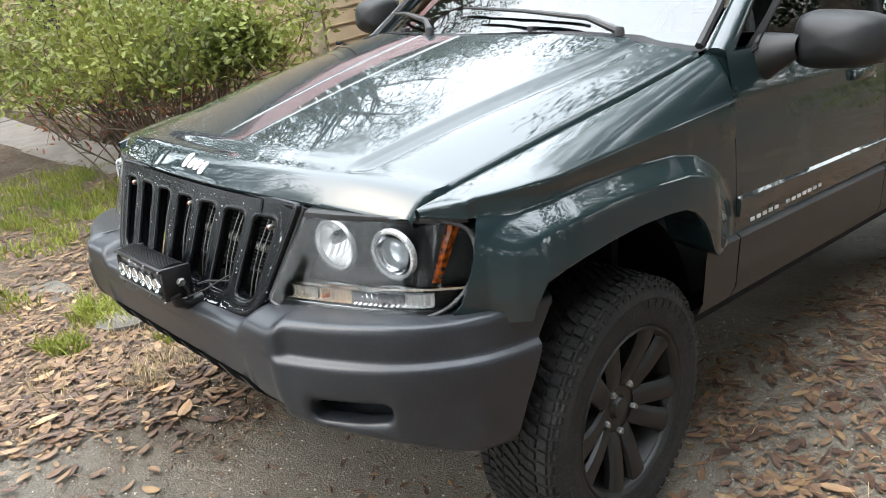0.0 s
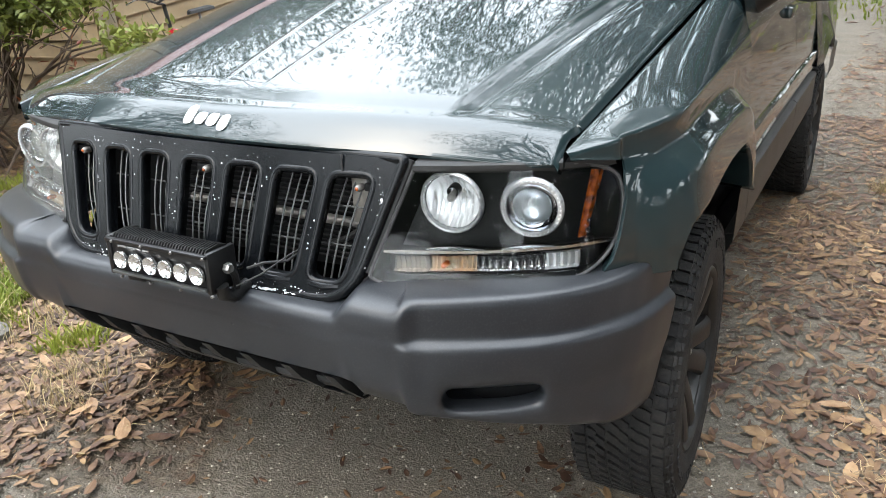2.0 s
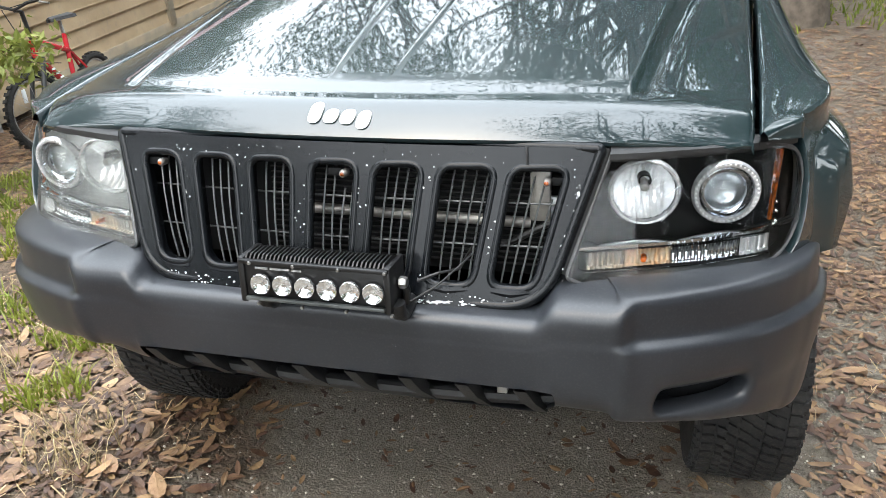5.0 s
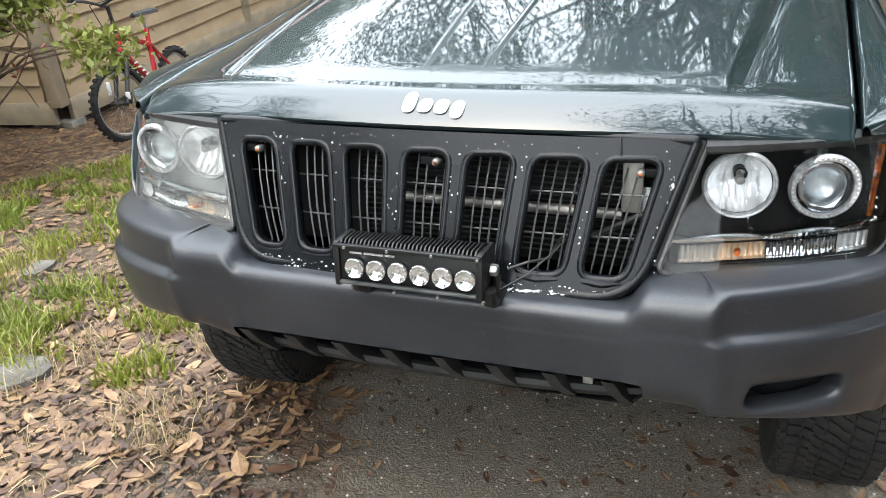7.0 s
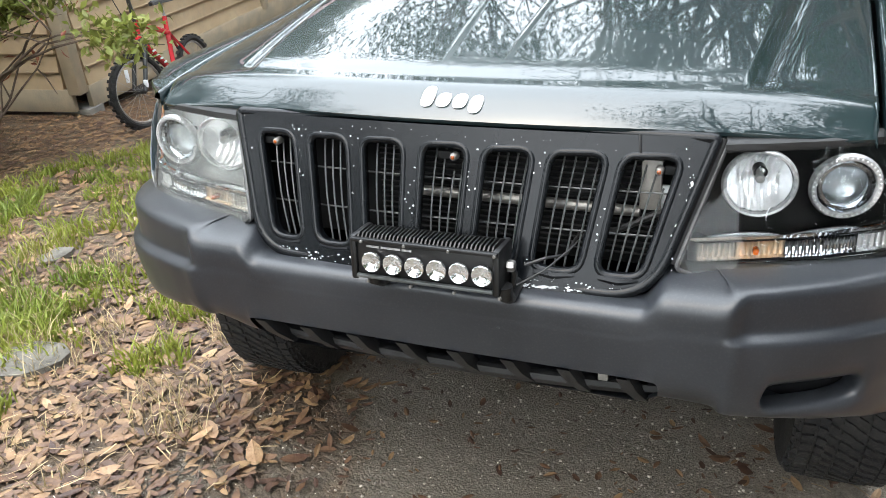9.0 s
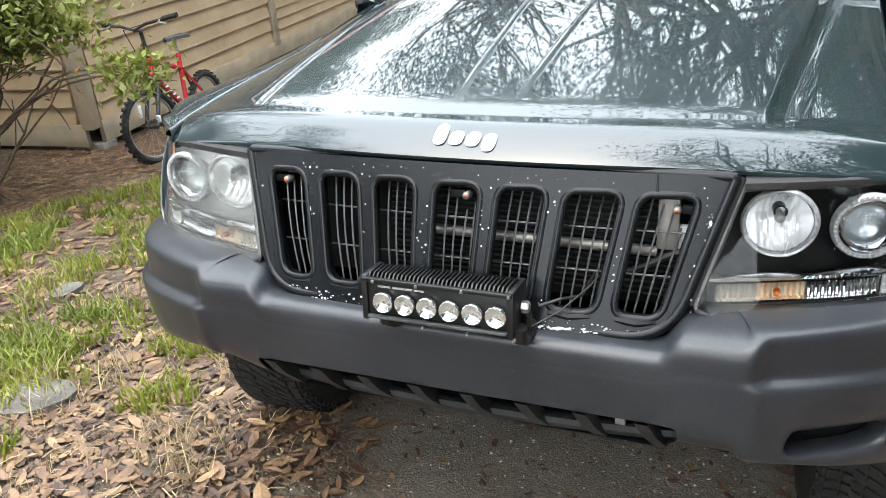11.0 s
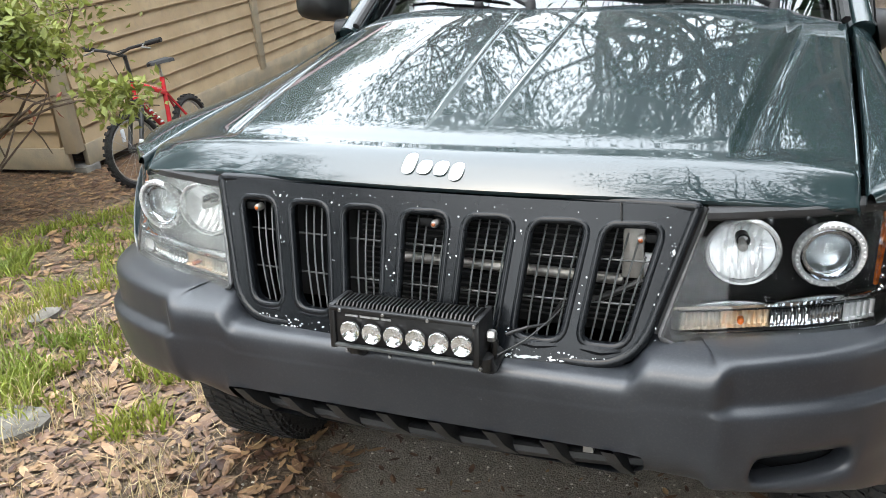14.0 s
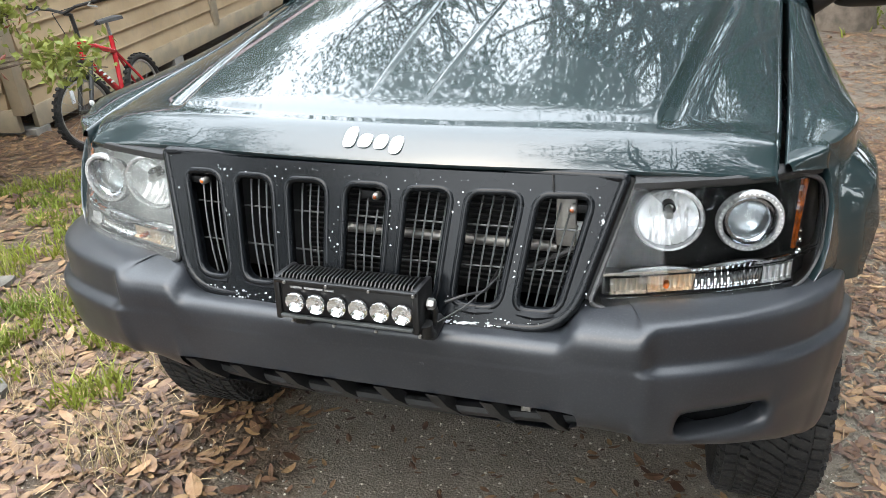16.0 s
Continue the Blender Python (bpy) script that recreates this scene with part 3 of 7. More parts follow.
def bumper_rows():
    st = [0, 0.06, 0.12, 0.18, 0.24, 0.30, 0.335, 0.352, 0.362, 0.372, 0.384, 0.40, 0.43, 0.455, 0.470, 0.480, 0.488, 0.496, 0.505, 0.52, 0.54, 0.56,
          0.58, 0.60, 0.62, 0.64, 0.66, 0.68, 0.70, 0.72, 0.745, 0.760, 0.772, 0.782, 0.792, 0.799, 0.805, 0.811, 0.817]
    pts = [Vector((x, lerp(x, PLAN_X, PLAN_Y), 0)) for x in st]
    rows = []
    for i, p in enumerate(pts):
        a, b = pts[max(0, i - 2)], pts[min(len(pts) - 1, i + 2)]
        d = (b - a).normalized() if i else Vector((1, 0, 0))
        nrm = Vector((d.y, -d.x, 0))
        x = p.x
        w_c = min(1, max(0, (0.382 - x) / 0.032))
        w_s = min(1, max(0, (x - 0.466) / 0.040))
        w_c, w_s = (w * w * (3 - 2 * w) for w in (w_c, w_s))
        w_b = 1 - w_c - w_s
        zb = lerp(x, (0.36, 0.467, 0.55, 0.686, 0.74, 0.775, 0.814), (0.566, 0.562, 0.55, 0.522, 0.500, 0.484, 0.480))
        rz = lerp(x, (0.50, 0.80), (0.697, 0.690))
        tz = lerp(x, (0.5, 0.70, 0.76, 0.806), (0, 0.002, 0.0, 0.002))
        cen = [(-0.05, 0.738), (-0.012, 0.736), (0.003, 0.729), (0.009, 0.719), (0.009, 0.705), (0.008, 0.695), (0.007, 0.690), (0.007, 0.684), (0.006, 0.676), (-0.010, 0.606),
               (-0.04, 0.566), (-0.07, 0.53), (-0.095, 0.518), (-0.18, 0.54)]
        blk = [(-0.10, 0.785), (-0.05, 0.777), (-0.004, 0.764), (0.008, 0.751), (0.011, 0.735), (0.008, 0.712), (0.008, 0.705), (0.008, 0.698), (0.008, 0.690), (-0.002, 0.608),
               (-0.02, 0.582), (-0.035, zb), (-0.06, zb - 0.01), (-0.16, zb + 0.03)]
        sid = [(-0.10, 0.785 + tz), (-0.06, 0.783 + tz), (-0.010, 0.778 + tz), (-0.002, 0.770 + tz), (0.0, 0.758 + tz), (-0.003, rz + 0.014), (-0.001, rz + 0.009), (0.013, rz + 0.001), (0.0155, rz - 0.007),
               (0.008, 0.612), (0.0, lerp(x, (0.5, 0.7, 0.806), (0.584, 0.572, 0.565))), (-0.008, zb), (-0.03, zb - 0.008), (-0.10, zb + 0.02)]
        fog = min(1, max(0, (x - 0.515) / 0.03)) * min(1, max(0, (0.71 - x) / 0.06)) if x > 0.5 else 0
        if x > 0.5:
            sid[9], sid[10] = (0.008, 0.592 + 0.016 * fog + 0.010 * (1 - fog)), (0.0, 0.590 - 0.021 * fog - 0.006 * (1 - fog))
        row = []
        for c, k, s in zip(cen, blk, sid):
            dd = c[0] * w_c + k[0] * w_b + s[0] * w_s
            z = c[1] * w_c + k[1] * w_b + s[1] * w_s
            q = p + nrm * dd
            lean = min(1, max(0, (p.y - 0.16) / 0.25))
            row.append((q.x, q.y - lean * lerp(z, (0.48, 0.70, 0.785), (0.118, 0.055, 0.0)), z))
        rows.append(row)
    return st, rows


def build_bumper():
    st, right = bumper_rows()
    left = []
    for r in right[:0:-1]:
        # the skirt on this side is broken off higher up
        lift = 0.045 * min(1, max(0, (r[6][0] - 0.40) / 0.12))
        left.append([(-x, y, z + (lift if k > 10 else lift * 0.6 if k > 8 else 0)) for k, (x, y, z) in enumerate(r)])
    xs = [-s for s in st[:0:-1]] + st
    rows = left + right

    def skip(i, j):
        m = (abs(xs[i]) + abs(xs[i + 1])) / 2
        if m < 0.385 and 9 <= j <= 10:
            return True
        return xs[i] > 0 and 0.535 < m < 0.675 and j == 9
    bm = sheet(rows, skip=skip)
    # pockets of the fog lamps: walls run inwards from the hole
    for sgn in (1,):
        hole = [e for e in bm.edges if len(e.link_faces) == 1 and all(0.515 < sgn * v.co.x < 0.715 and 0.56 < v.co.z < 0.62 for v in e.verts)]
        r = bmesh.ops.extrude_edge_only(bm, edges=hole)
        vs = [g for g in r["geom"] if isinstance(g, bmesh.types.BMVert)]
        for v in vs:
            v.co += Vector((-0.02 * sgn, 0.045, -0.004))
    return bm


bumper = part("bumper", build_bumper(), M["plastic"], car, "grey moulded plastic front bumper with raised blocks", smooth=180)
soften = bumper.modifiers.new("rounding", "SUBSURF")
soften.levels = soften.render_levels = 2
# near-black sheet added behind the fog pocket to hold its shade
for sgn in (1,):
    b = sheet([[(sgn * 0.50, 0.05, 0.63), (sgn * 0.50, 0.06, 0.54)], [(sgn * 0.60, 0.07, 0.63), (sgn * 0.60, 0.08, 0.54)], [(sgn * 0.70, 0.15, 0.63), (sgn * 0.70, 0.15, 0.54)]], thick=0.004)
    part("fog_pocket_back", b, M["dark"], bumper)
# lower lip and slanted struts of the air slots
# bumper grey by rights; the black colour puts slot shade into them
lip_rows = []
for x in np.linspace(-0.40, 0.40, 33):
    y = 0.0 + 0.10 * abs(x) ** 2
    zz = 0.559 + 0.06 * x * x
    lip_rows.append([(x, y - 0.020, zz), (x, y - 0.022, zz - 0.010), (x, y - 0.010, zz - 0.024), (x, y + 0.012, zz - 0.020), (x, y + 0.008, zz - 0.004), (x, y - 0.010, zz + 0.002)])
part("lower_lip", sheet(lip_rows, closed=True), M["mirror_slotshade"], bumper)
for k in range(8):
    x = -0.345 + k * 0.098
    t = 0.011
    rows = [[(x - t - 0.012, -0.068, 0.606), (x + t - 0.012, -0.068, 0.606), (x + t - 0.012, -0.03, 0.606), (x - t - 0.012, -0.03, 0.606)],
            [(x - t, -0.050, 0.575), (x + t, -0.050, 0.575), (x + t, -0.01, 0.570), (x - t, -0.01, 0.570)],
            [(x - t + 0.014, -0.014, 0.540), (x + t + 0.014, -0.014, 0.540), (x + t + 0.014, 0.02, 0.535), (x - t + 0.014, 0.02, 0.535)]]
    part("slot_strut", sheet(rows, closed=True), M["mirror_slotshade"], bumper)
# near-black sheet added so the air slots read as deep shade
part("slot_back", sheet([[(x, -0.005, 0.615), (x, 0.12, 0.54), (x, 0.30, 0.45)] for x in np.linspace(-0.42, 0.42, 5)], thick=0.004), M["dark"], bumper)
for x, z in ((-0.113, 0.680), (0.122, 0.671)):
    part("bumper_bolt", lathe([(0, -0.002), (0.003, -0.002), (0.0042, 0), (0.0042, 0.006)], 10, "Y", (x, -0.0745, z)), M["plastic"], bumper)
part("tow_bracket", box((0.018, 0.02, 0.022), (0.288, 0.000, 0.572), 0.002), M["alloy"], bumper, "bright metal tow bracket")
part("rust_bar", box((0.24, 0.006, 0.009), (0.19, 0.004, 0.577), 0.001), M["greymetal"], bumper, "pale steel crossmember edge")


# grille
def grille_y(x, z):
    return -0.043 + 0.33 * (z - 0.762) + 0.12 * x * x


SLOTS = ((-0.386, -0.304, -0.334, -0.264), (-0.275, -0.191, -0.238, -0.163), (-0.164, -0.079, -0.139, -0.068), (-0.047, 0.040, -0.042, 0.036),
         (0.066, 0.153, 0.059, 0.136), (0.178, 0.273, 0.162, 0.245), (0.294, 0.388, 0.268, 0.344))
SLOT_TOP, SLOT_BOT = 0.951, 0.766


def build_grille():
    outer = rounded([(-0.435, 0.982), (-0.36, 0.736), (0.36, 0.736), (0.435, 0.982)], [0.004, 0.07, 0.07, 0.004], 8)
    # more points along the long edges
    fine = []
    for i, p in enumerate(outer):
        q = outer[(i + 1) % len(outer)]
        n = max(1, int(math.dist(p, q) / 0.05))
        fine += [(p[0] + (q[0] - p[0]) * k / n, p[1] + (q[1] - p[1]) * k / n) for k in range(n)]
    holes = [rounded([(a, SLOT_TOP), (c, SLOT_BOT), (d, SLOT_BOT), (b, SLOT_TOP)], 0.026, 5) for a, b, c, d in SLOTS]
    return plate(fine, holes, 0.028, lambda a, b, d: (a, grille_y(a, b) + d, b)), holes


gb, holes = build_grille()
grille = part("grille", gb, M["grille"], car, "satin black grille with seven slots and chipped paint", smooth=35)
for h in holes:
    part("slot_rim", tube([(a, grille_y(a, b) + 0.0055, b) for a, b in h], 0.0075, 10, closed=True), M["grille"], grille)
outer = rounded([(-0.432, 0.979), (-0.358, 0.739), (0.358, 0.739), (0.432, 0.979)], [0.006, 0.07, 0.07, 0.006], 8)
part("frame_rim", tube([(a, grille_y(a, b) + 0.007, b) for a, b in outer], 0.010, 10, closed=True), M["grille"], grille)
# ledge at the foot of each slot
for a, b_, c, d in SLOTS:
    part("slot_sill", tube([(c + 0.008, grille_y(c, 0.764) + 0.006, 0.763), ((c + d) / 2, grille_y(c, 0.764) + 0.004, 0.761), (d - 0.008, grille_y(d, 0.764) + 0.006, 0.763)], 0.008, 8), M["grille"], grille)
# thin insert bars
for n_, (a, b_, c, d) in enumerate(SLOTS):
    for k in (0.22, 0.42, 0.62, 0.82):
        low, high = SLOT_BOT - 0.004, SLOT_TOP + 0.004
        if k == 0.82 and n_ in (0, 6):
            high = 0.895
        if n_ == 3 and k == 0.62:
            high = 0.90
        pts = []
        for t in np.linspace(0, 1, 6):
            z = low + (high - low) * t
            f = (z - SLOT_BOT) / (SLOT_TOP - SLOT_BOT)
            x = (c + (d - c) * k) * (1 - f) + (a + (b_ - a) * k) * f
            pts.append((x, grille_y(x, z) + 0.036 - 0.012 * math.sin(math.pi * t), z))
        part("insert_bar", tube(pts, 0.0018, 5), M["mesh"], grille)
    for z in (0.822, 0.888):
        f = (z - SLOT_BOT) / (SLOT_TOP - SLOT_BOT)
        xa, xb = c + (a - c) * f - 0.004, d + (b_ - d) * f + 0.004
        part("insert_bar", tube([(xa, grille_y(xa, z) + 0.034, z), (xb, grille_y(xb, z) + 0.034, z)], 0.0017, 5), M["mesh"], grille)
# amber marker clips
for x, z in ((-0.345, 0.932), (0.013, 0.931), (0.352, 0.928)):
    y = grille_y(x, z) + 0.006
    c = part("marker_clip", box((0.026, 0.012, 0.014), (x + (0.02 if x > 0.1 else -0.018), y + 0.014, z), 0.002), M["dark"], grille, "black bracket with a small amber lamp")
    part("clip_lamp", lathe([(0, -0.006), (0.004, -0.0055), (0.0062, -0.003), (0.0070, 0.002), (0.0070, 0.012)], 14, "Y", (x, y, z)), M["alloy"], c, "small dull metal ring")
    part("clip_bulb", lathe([(0, -0.0075), (0.0030, -0.0065), (0.0040, -0.005), (0.0040, -0.002)], 10, "Y", (x, y, z)), M["amber"], c, "amber bulb")
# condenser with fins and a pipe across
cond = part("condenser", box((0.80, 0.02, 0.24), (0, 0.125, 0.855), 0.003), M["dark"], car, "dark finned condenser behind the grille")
for k in range(20):
    part("fin", box((0.52, 0.006, 0.0022), (0.09, 0.112, 0.755 + k * 0.0105)), M["fins"], cond)
part("cooler_pipe", tube([(-0.10, 0.085, 0.846), (0.32, 0.085, 0.842)], 0.0095, 12), M["alloy"], car, "dull aluminium cooler pipe")
part("lamp_bracket", box((0.034, 0.012, 0.10), (0.338, 0.062, 0.905), 0.003), M["alloy"], car, "pale metal bracket")
part("lamp_bracket", box((0.045, 0.010, 0.045), (0.372, 0.075, 0.872), 0.003), M["whiteplastic"], car, "white plastic connector block")
part("wiring_hose", tube([(0.25, 0.07, 0.80), (0.29, 0.06, 0.815), (0.35, 0.06, 0.85), (0.40, 0.07, 0.86)], 0.006, 8), M["weatherstrip"], car)
part("cable_tie", tube([(0.318, grille_y(0.318, 0.985) - 0.004, 0.984), (0.320, grille_y(0.32, 0.968) - 0.004, 0.968), (0.322, grille_y(0.322, 0.949) + 0.002, 0.949), (0.323, 0.05, 0.94)], 0.0022, 6), M["weatherstrip"], car)


def build_chips():
    """Flakes of missing paint on the grille, thickest along its foot."""
    rnd = random.Random(5)
    bm = bmesh.new()
    spots = [(rnd.uniform(-0.36, 0.36), rnd.uniform(0.738, 0.754), rnd.choice((0.0006, 0.0008, 0.001, 0.0014, 0.0022)), 1.5) for _ in range(190)]
    spots += [(rnd.uniform(0.10, 0.34), rnd.uniform(0.740, 0.744), rnd.uniform(0.0010, 0.0022), rnd.uniform(2, 4)) for _ in range(30)]
    spots += [(0.388, 0.851, 0.0048, 1.1), (0.403, 0.914, 0.0045, 0.8), (0.207, 0.758, 0.003, 1.4), (0.300, 0.758, 0.003, 1.4), (0.382, 0.836, 0.002, 1.0), (-0.286, 0.888, 0.004, 0.6)]
    for _ in range(120):
        spots.append((rnd.choice((-0.405, -0.286, -0.175, -0.06, 0.052, 0.162, 0.275, 0.395)) + rnd.uniform(-0.010, 0.010), rnd.uniform(0.76, 0.96), rnd.choice((0.0008, 0.001, 0.0014, 0.002)), 1.0))
    for _ in range(30):
        spots.append((rnd.uniform(-0.42, 0.42), rnd.uniform(0.957, 0.975), rnd.choice((0.0008, 0.0012)), 1.0))
    for x, z, r, wide in spots:
        if any(lo + (a - lo) * (z - SLOT_BOT) / (SLOT_TOP - SLOT_BOT) - 0.004 < x < hi + (b - hi) * (z - SLOT_BOT) / (SLOT_TOP - SLOT_BOT) + 0.004 for a, b, lo, hi in SLOTS) and SLOT_BOT - 0.002 < z < SLOT_TOP:
            continue
        if abs(x) > 0.30 and z < 0.739 + (abs(x) - 0.30) * 0.5:
            continue
        n = 9
        vs = []
        for k in range(n):
            a = k * math.tau / n
            q = r * rnd.uniform(0.45, 1.15)
            px, pz = x + q * wide * math.cos(a), z + q * math.sin(a)
            vs.append(bm.verts.new((px, grille_y(px, pz) - 0.0007, pz)))
        bm.faces.new(vs)
    return bm


part("paint_chip", build_chips(), M["chip"], grille, "bare grey spots of chipped paint", smooth=0)["kind"] = "stuff"


# ---- headlamps ----
def lens_y(x, z):
    return lerp(x, (0.39, 0.42, 0.50, 0.60, 0.68, 0.72, 0.745, 0.76), (0.014, 0.028, 0.060, 0.110, 0.165, 0.205, 0.238, 0.262)) + 0.30 * (z - 0.88)


LAMP = rounded([(0.446, 0.968), (0.392, 0.786), (0.43, 0.768), (0.56, 0.764), (0.66, 0.768), (0.722, 0.784), (0.748, 0.83), (0.750, 0.90), (0.735, 0.95), (0.69, 0.966), (0.58, 0.966)],
               [0.006, 0.008, 0.02, 0.02, 0.02, 0.03, 0.03, 0.03, 0.03, 0.02, 0.02], 4)


def lamp_fill(depth, inset=0.0, back=0.0):
    """The lamp's face as a fine grid cut to its outline."""
    bm = bmesh.new()
    cx, cz = 0.57, 0.868
    rings = []
    for s in (1.0, 0.9, 0.78, 0.64, 0.48, 0.3, 0.12):
        k = s * (1 - inset)
        ring = []
        for a, b in LAMP:
            x, z = cx + (a - cx) * k, cz + (b - cz) * k
            ring.append(bm.verts.new((x, lens_y(x, z) + depth, z)))
        rings.append(ring)
    n = len(LAMP)
    for r0, r1 in zip(rings, rings[1:]):
        for i in range(n):
            bm.faces.new((r0[i], r0[(i + 1) % n], r1[(i + 1) % n], r1[i]))
    bm.faces.new(rings[-1])
    if back:
        outer = [bm.verts.new((cx + (a - cx) * (1 - inset), lens_y(a, b) + depth - back, cz + (b - cz) * (1 - inset))) for a, b in LAMP]
        for i in range(n):
            bm.faces.new((outer[i], outer[(i + 1) % n], rings[0][(i + 1) % n], rings[0][i]))
    return bm


def ring(center, normal, r0, r1, thick, seg=40):
    q = Vector(normal).to_track_quat("Y", "Z").to_matrix()
    prof = [(r0, 0), (r0 + 0.0015, -thick), (r1 - 0.003, -thick * 1.15), (r1, -thick * 0.4), (r1, thick * 0.6), (r0, thick * 0.6), (r0, 0)]
    return lathe(prof, seg, "Y", center, turn=q)


def build_lamp(side):
    fl = (lambda b: b) if side > 0 else mirrored
    body = part("headlight", fl(lamp_fill(0.085, 0.02, 0.083)), M["lampblack"] if side > 0 else M["lampsilver"], car,
                "black-masked projector headlamp with two halo rings" if side > 0 else "hazy projector headlamp with two halo rings")
    inner, outer = Vector((0.499, 0.096, 0.903)), Vector((0.624, 0.147, 0.895))
    nin, nout = Vector((-0.16, 1, 0.08)).normalized(), Vector((-0.24, 1, 0.08)).normalized()
    part("halo_ring", fl(ring(inner, nin, 0.0490, 0.0570, 0.006)), M["frost"], body, "frosted ring")
    part("halo_ring", fl(ring(outer, nout, 0.0430, 0.0545, 0.006)), M["frost"], body, "frosted ring with small facets")
    # main-beam bowl with upright flutes
    q = nin.to_track_quat("Y", "Z").to_matrix()
    rows = []
    for i in range(15):
        r = 0.048 * i / 14
        row = []
        for k in range(72):
            a = k * math.tau / 72
            x, z = r * math.cos(a), r * math.sin(a)
            h = 0.042 - 17.0 * r * r + 0.0030 * math.sin(x * 620) * (1 if abs(x) < 0.036 else 0.2)
            row.append(inner + q @ Vector((x, h, z)))
        row.append(row[0])
        rows.append(row)
    part("reflector_bowl", fl(sheet(rows)), M["mirrorsilver"], body, "fluted chrome bowl", smooth=60)
    part("bulb", fl(lathe([(0, -0.004), (0.006, -0.003), (0.0075, 0.0), (0.0075, 0.03)], 16, "Y", inner + Vector((0, -0.002, 0.008)), turn=q)), M["greymetal"], body)
    part("bulb_shield", fl(lathe([(0.0075, 0.002), (0.0105, 0.0), (0.0105, 0.02)], 16, "Y", inner + Vector((0, 0.004, 0.017)), turn=q)), M["lampblack"], body)
    # projector: shroud, chrome ring, glass dome
    q = nout.to_track_quat("Y", "Z").to_matrix()
    part("projector_shroud", fl(lathe([(0.0425, -0.002), (0.040, 0.010), (0.036, 0.016), (0.0345, 0.010), (0.0335, 0.004), (0.0325, 0.006), (0.0325, 0.03)], 40, "Y", outer, turn=q)), M["chrome"], body)
    part("projector_back", fl(lathe([(0, 0.024), (0.012, 0.022), (0.026, 0.018), (0.033, 0.012)], 32, "Y", outer, turn=q)), M["mirrorsilver"], body)
    part("projector_dome", fl(lathe([(0, -0.014), (0.008, -0.0132), (0.016, -0.0108), (0.023, -0.0065), (0.029, 0.0), (0.0325, 0.008)], 36, "Y", outer, turn=q)), M["bulbglass"], body)
    # studs round the outer ring
    studs = bmesh.new()
    for k in range(40):
        a = k * math.tau / 40
        lathe([(0, -0.0088), (0.0014, -0.0082), (0.0018, -0.0068), (0.0018, -0.004)], 6, "Y", outer + q @ Vector((0.0487 * math.cos(a), 0, 0.0487 * math.sin(a))), bm=studs, turn=q)
    part("ring_studs", fl(studs), M["mirrorsilver"], body, "row of small bright studs")["kind"] = "stuff"
    # chrome divider strip
    pts = [(x, lens_y(x, 0.828) + 0.012, 0.826 + 0.02 * max(0, x - 0.55)) for x in np.linspace(0.408, 0.742, 24)]
    rows = [[(x, y, z + 0.005), (x, y - 0.004, z + 0.003), (x, y - 0.004, z - 0.002), (x, y, z - 0.004), (x, y + 0.02, z - 0.004), (x, y + 0.02, z + 0.005)] for x, y, z in pts]
    part("divider_strip", fl(sheet(rows, closed=True)), M["chrome"], body, "chrome strip")
    # lower turn-signal strip with upright flutes
    def strip(x0, x1, z0, z1, deep, pitch, material, label):
        rows = []
        for i, x in enumerate(np.arange(x0, x1 + pitch / 8, pitch / 4)):
            w = 0.0035 * abs(math.sin(i * math.pi / 4))
            y = lens_y(x, 0.80) + deep - w
            rows.append([(x, y - 0.008, z1), (x, y, z1 - 0.003), (x, y + 0.002, (z0 + z1) / 2), (x, y, z0 + 0.003), (x, y - 0.008, z0)])
        part("signal_reflector", fl(sheet(rows)), material, body, label, smooth=20)
    strip(0.418, 0.475, 0.789, 0.818, 0.030, 0.008, M["palechrome"], "fluted reflector with a faint amber tint")
    strip(0.475, 0.546, 0.789, 0.818, 0.034, 0.008, M["amberchrome"], "fluted reflector tinted by the amber bulb")
    strip(0.546, 0.652, 0.790, 0.818, 0.030, 0.010, M["chrome"], "fluted chrome signal reflector")
    strip(0.652, 0.700, 0.792, 0.822, 0.022, 0.010, M["mirrorsilver"], "fluted chrome signal reflector")
    part("signal_frame", fl(sheet([[(x, lens_y(x, 0.80) + 0.040, 0.826), (x, lens_y(x, 0.80) + 0.042, 0.78)] for x in np.linspace(0.405, 0.72, 16)], thick=0.002)), M["lampblack"] if side > 0 else M["lampsilver"], body)
    for z in (0.7865, 0.8205):
        part("signal_edge", fl(tube([(x, lens_y(x, z) + 0.016, z) for x in np.linspace(0.414, 0.70, 16)], 0.0014, 6)), M["chrome"], body)
    bx = 0.505
    part("amber_bulb", fl(lathe([(0, -0.012), (0.004, -0.010), (0.0055, -0.004), (0.0055, 0.006)], 14, "Y", (bx, lens_y(bx, 0.804) + 0.018, 0.804))), M["amber"], body, "amber bulb")
    # amber side reflector and chrome bits beside it
    rows = []
    for z in np.linspace(0.842, 0.952, 12):
        f = (z - 0.842) / 0.11
        w = 0.005 + 0.003 * f
        x = 0.698 + 0.010 * f
        rows.append([(x - w, lens_y(x - w, z) + 0.016, z), (x - w * 0.3, lens_y(x, z) + 0.008 + 0.003 * math.sin(z * 400), z), (x + w * 0.6, lens_y(x, z) + 0.014, z), (x + w, lens_y(x + w, z) + 0.022, z)])
    part("side_reflector", fl(sheet(rows)), M["amber"], body, "amber side reflector", smooth=20)
    for z, r in ((0.836, 0.006), (0.853, 0.005), (0.868, 0.004)):
        part("side_facet", fl(lathe([(0, -0.004), (r * 0.7, -0.003), (r, 0), (r, 0.004)], 10, "Y", (0.706, lens_y(0.706, z) + 0.012, z))), M["chrome"], body)
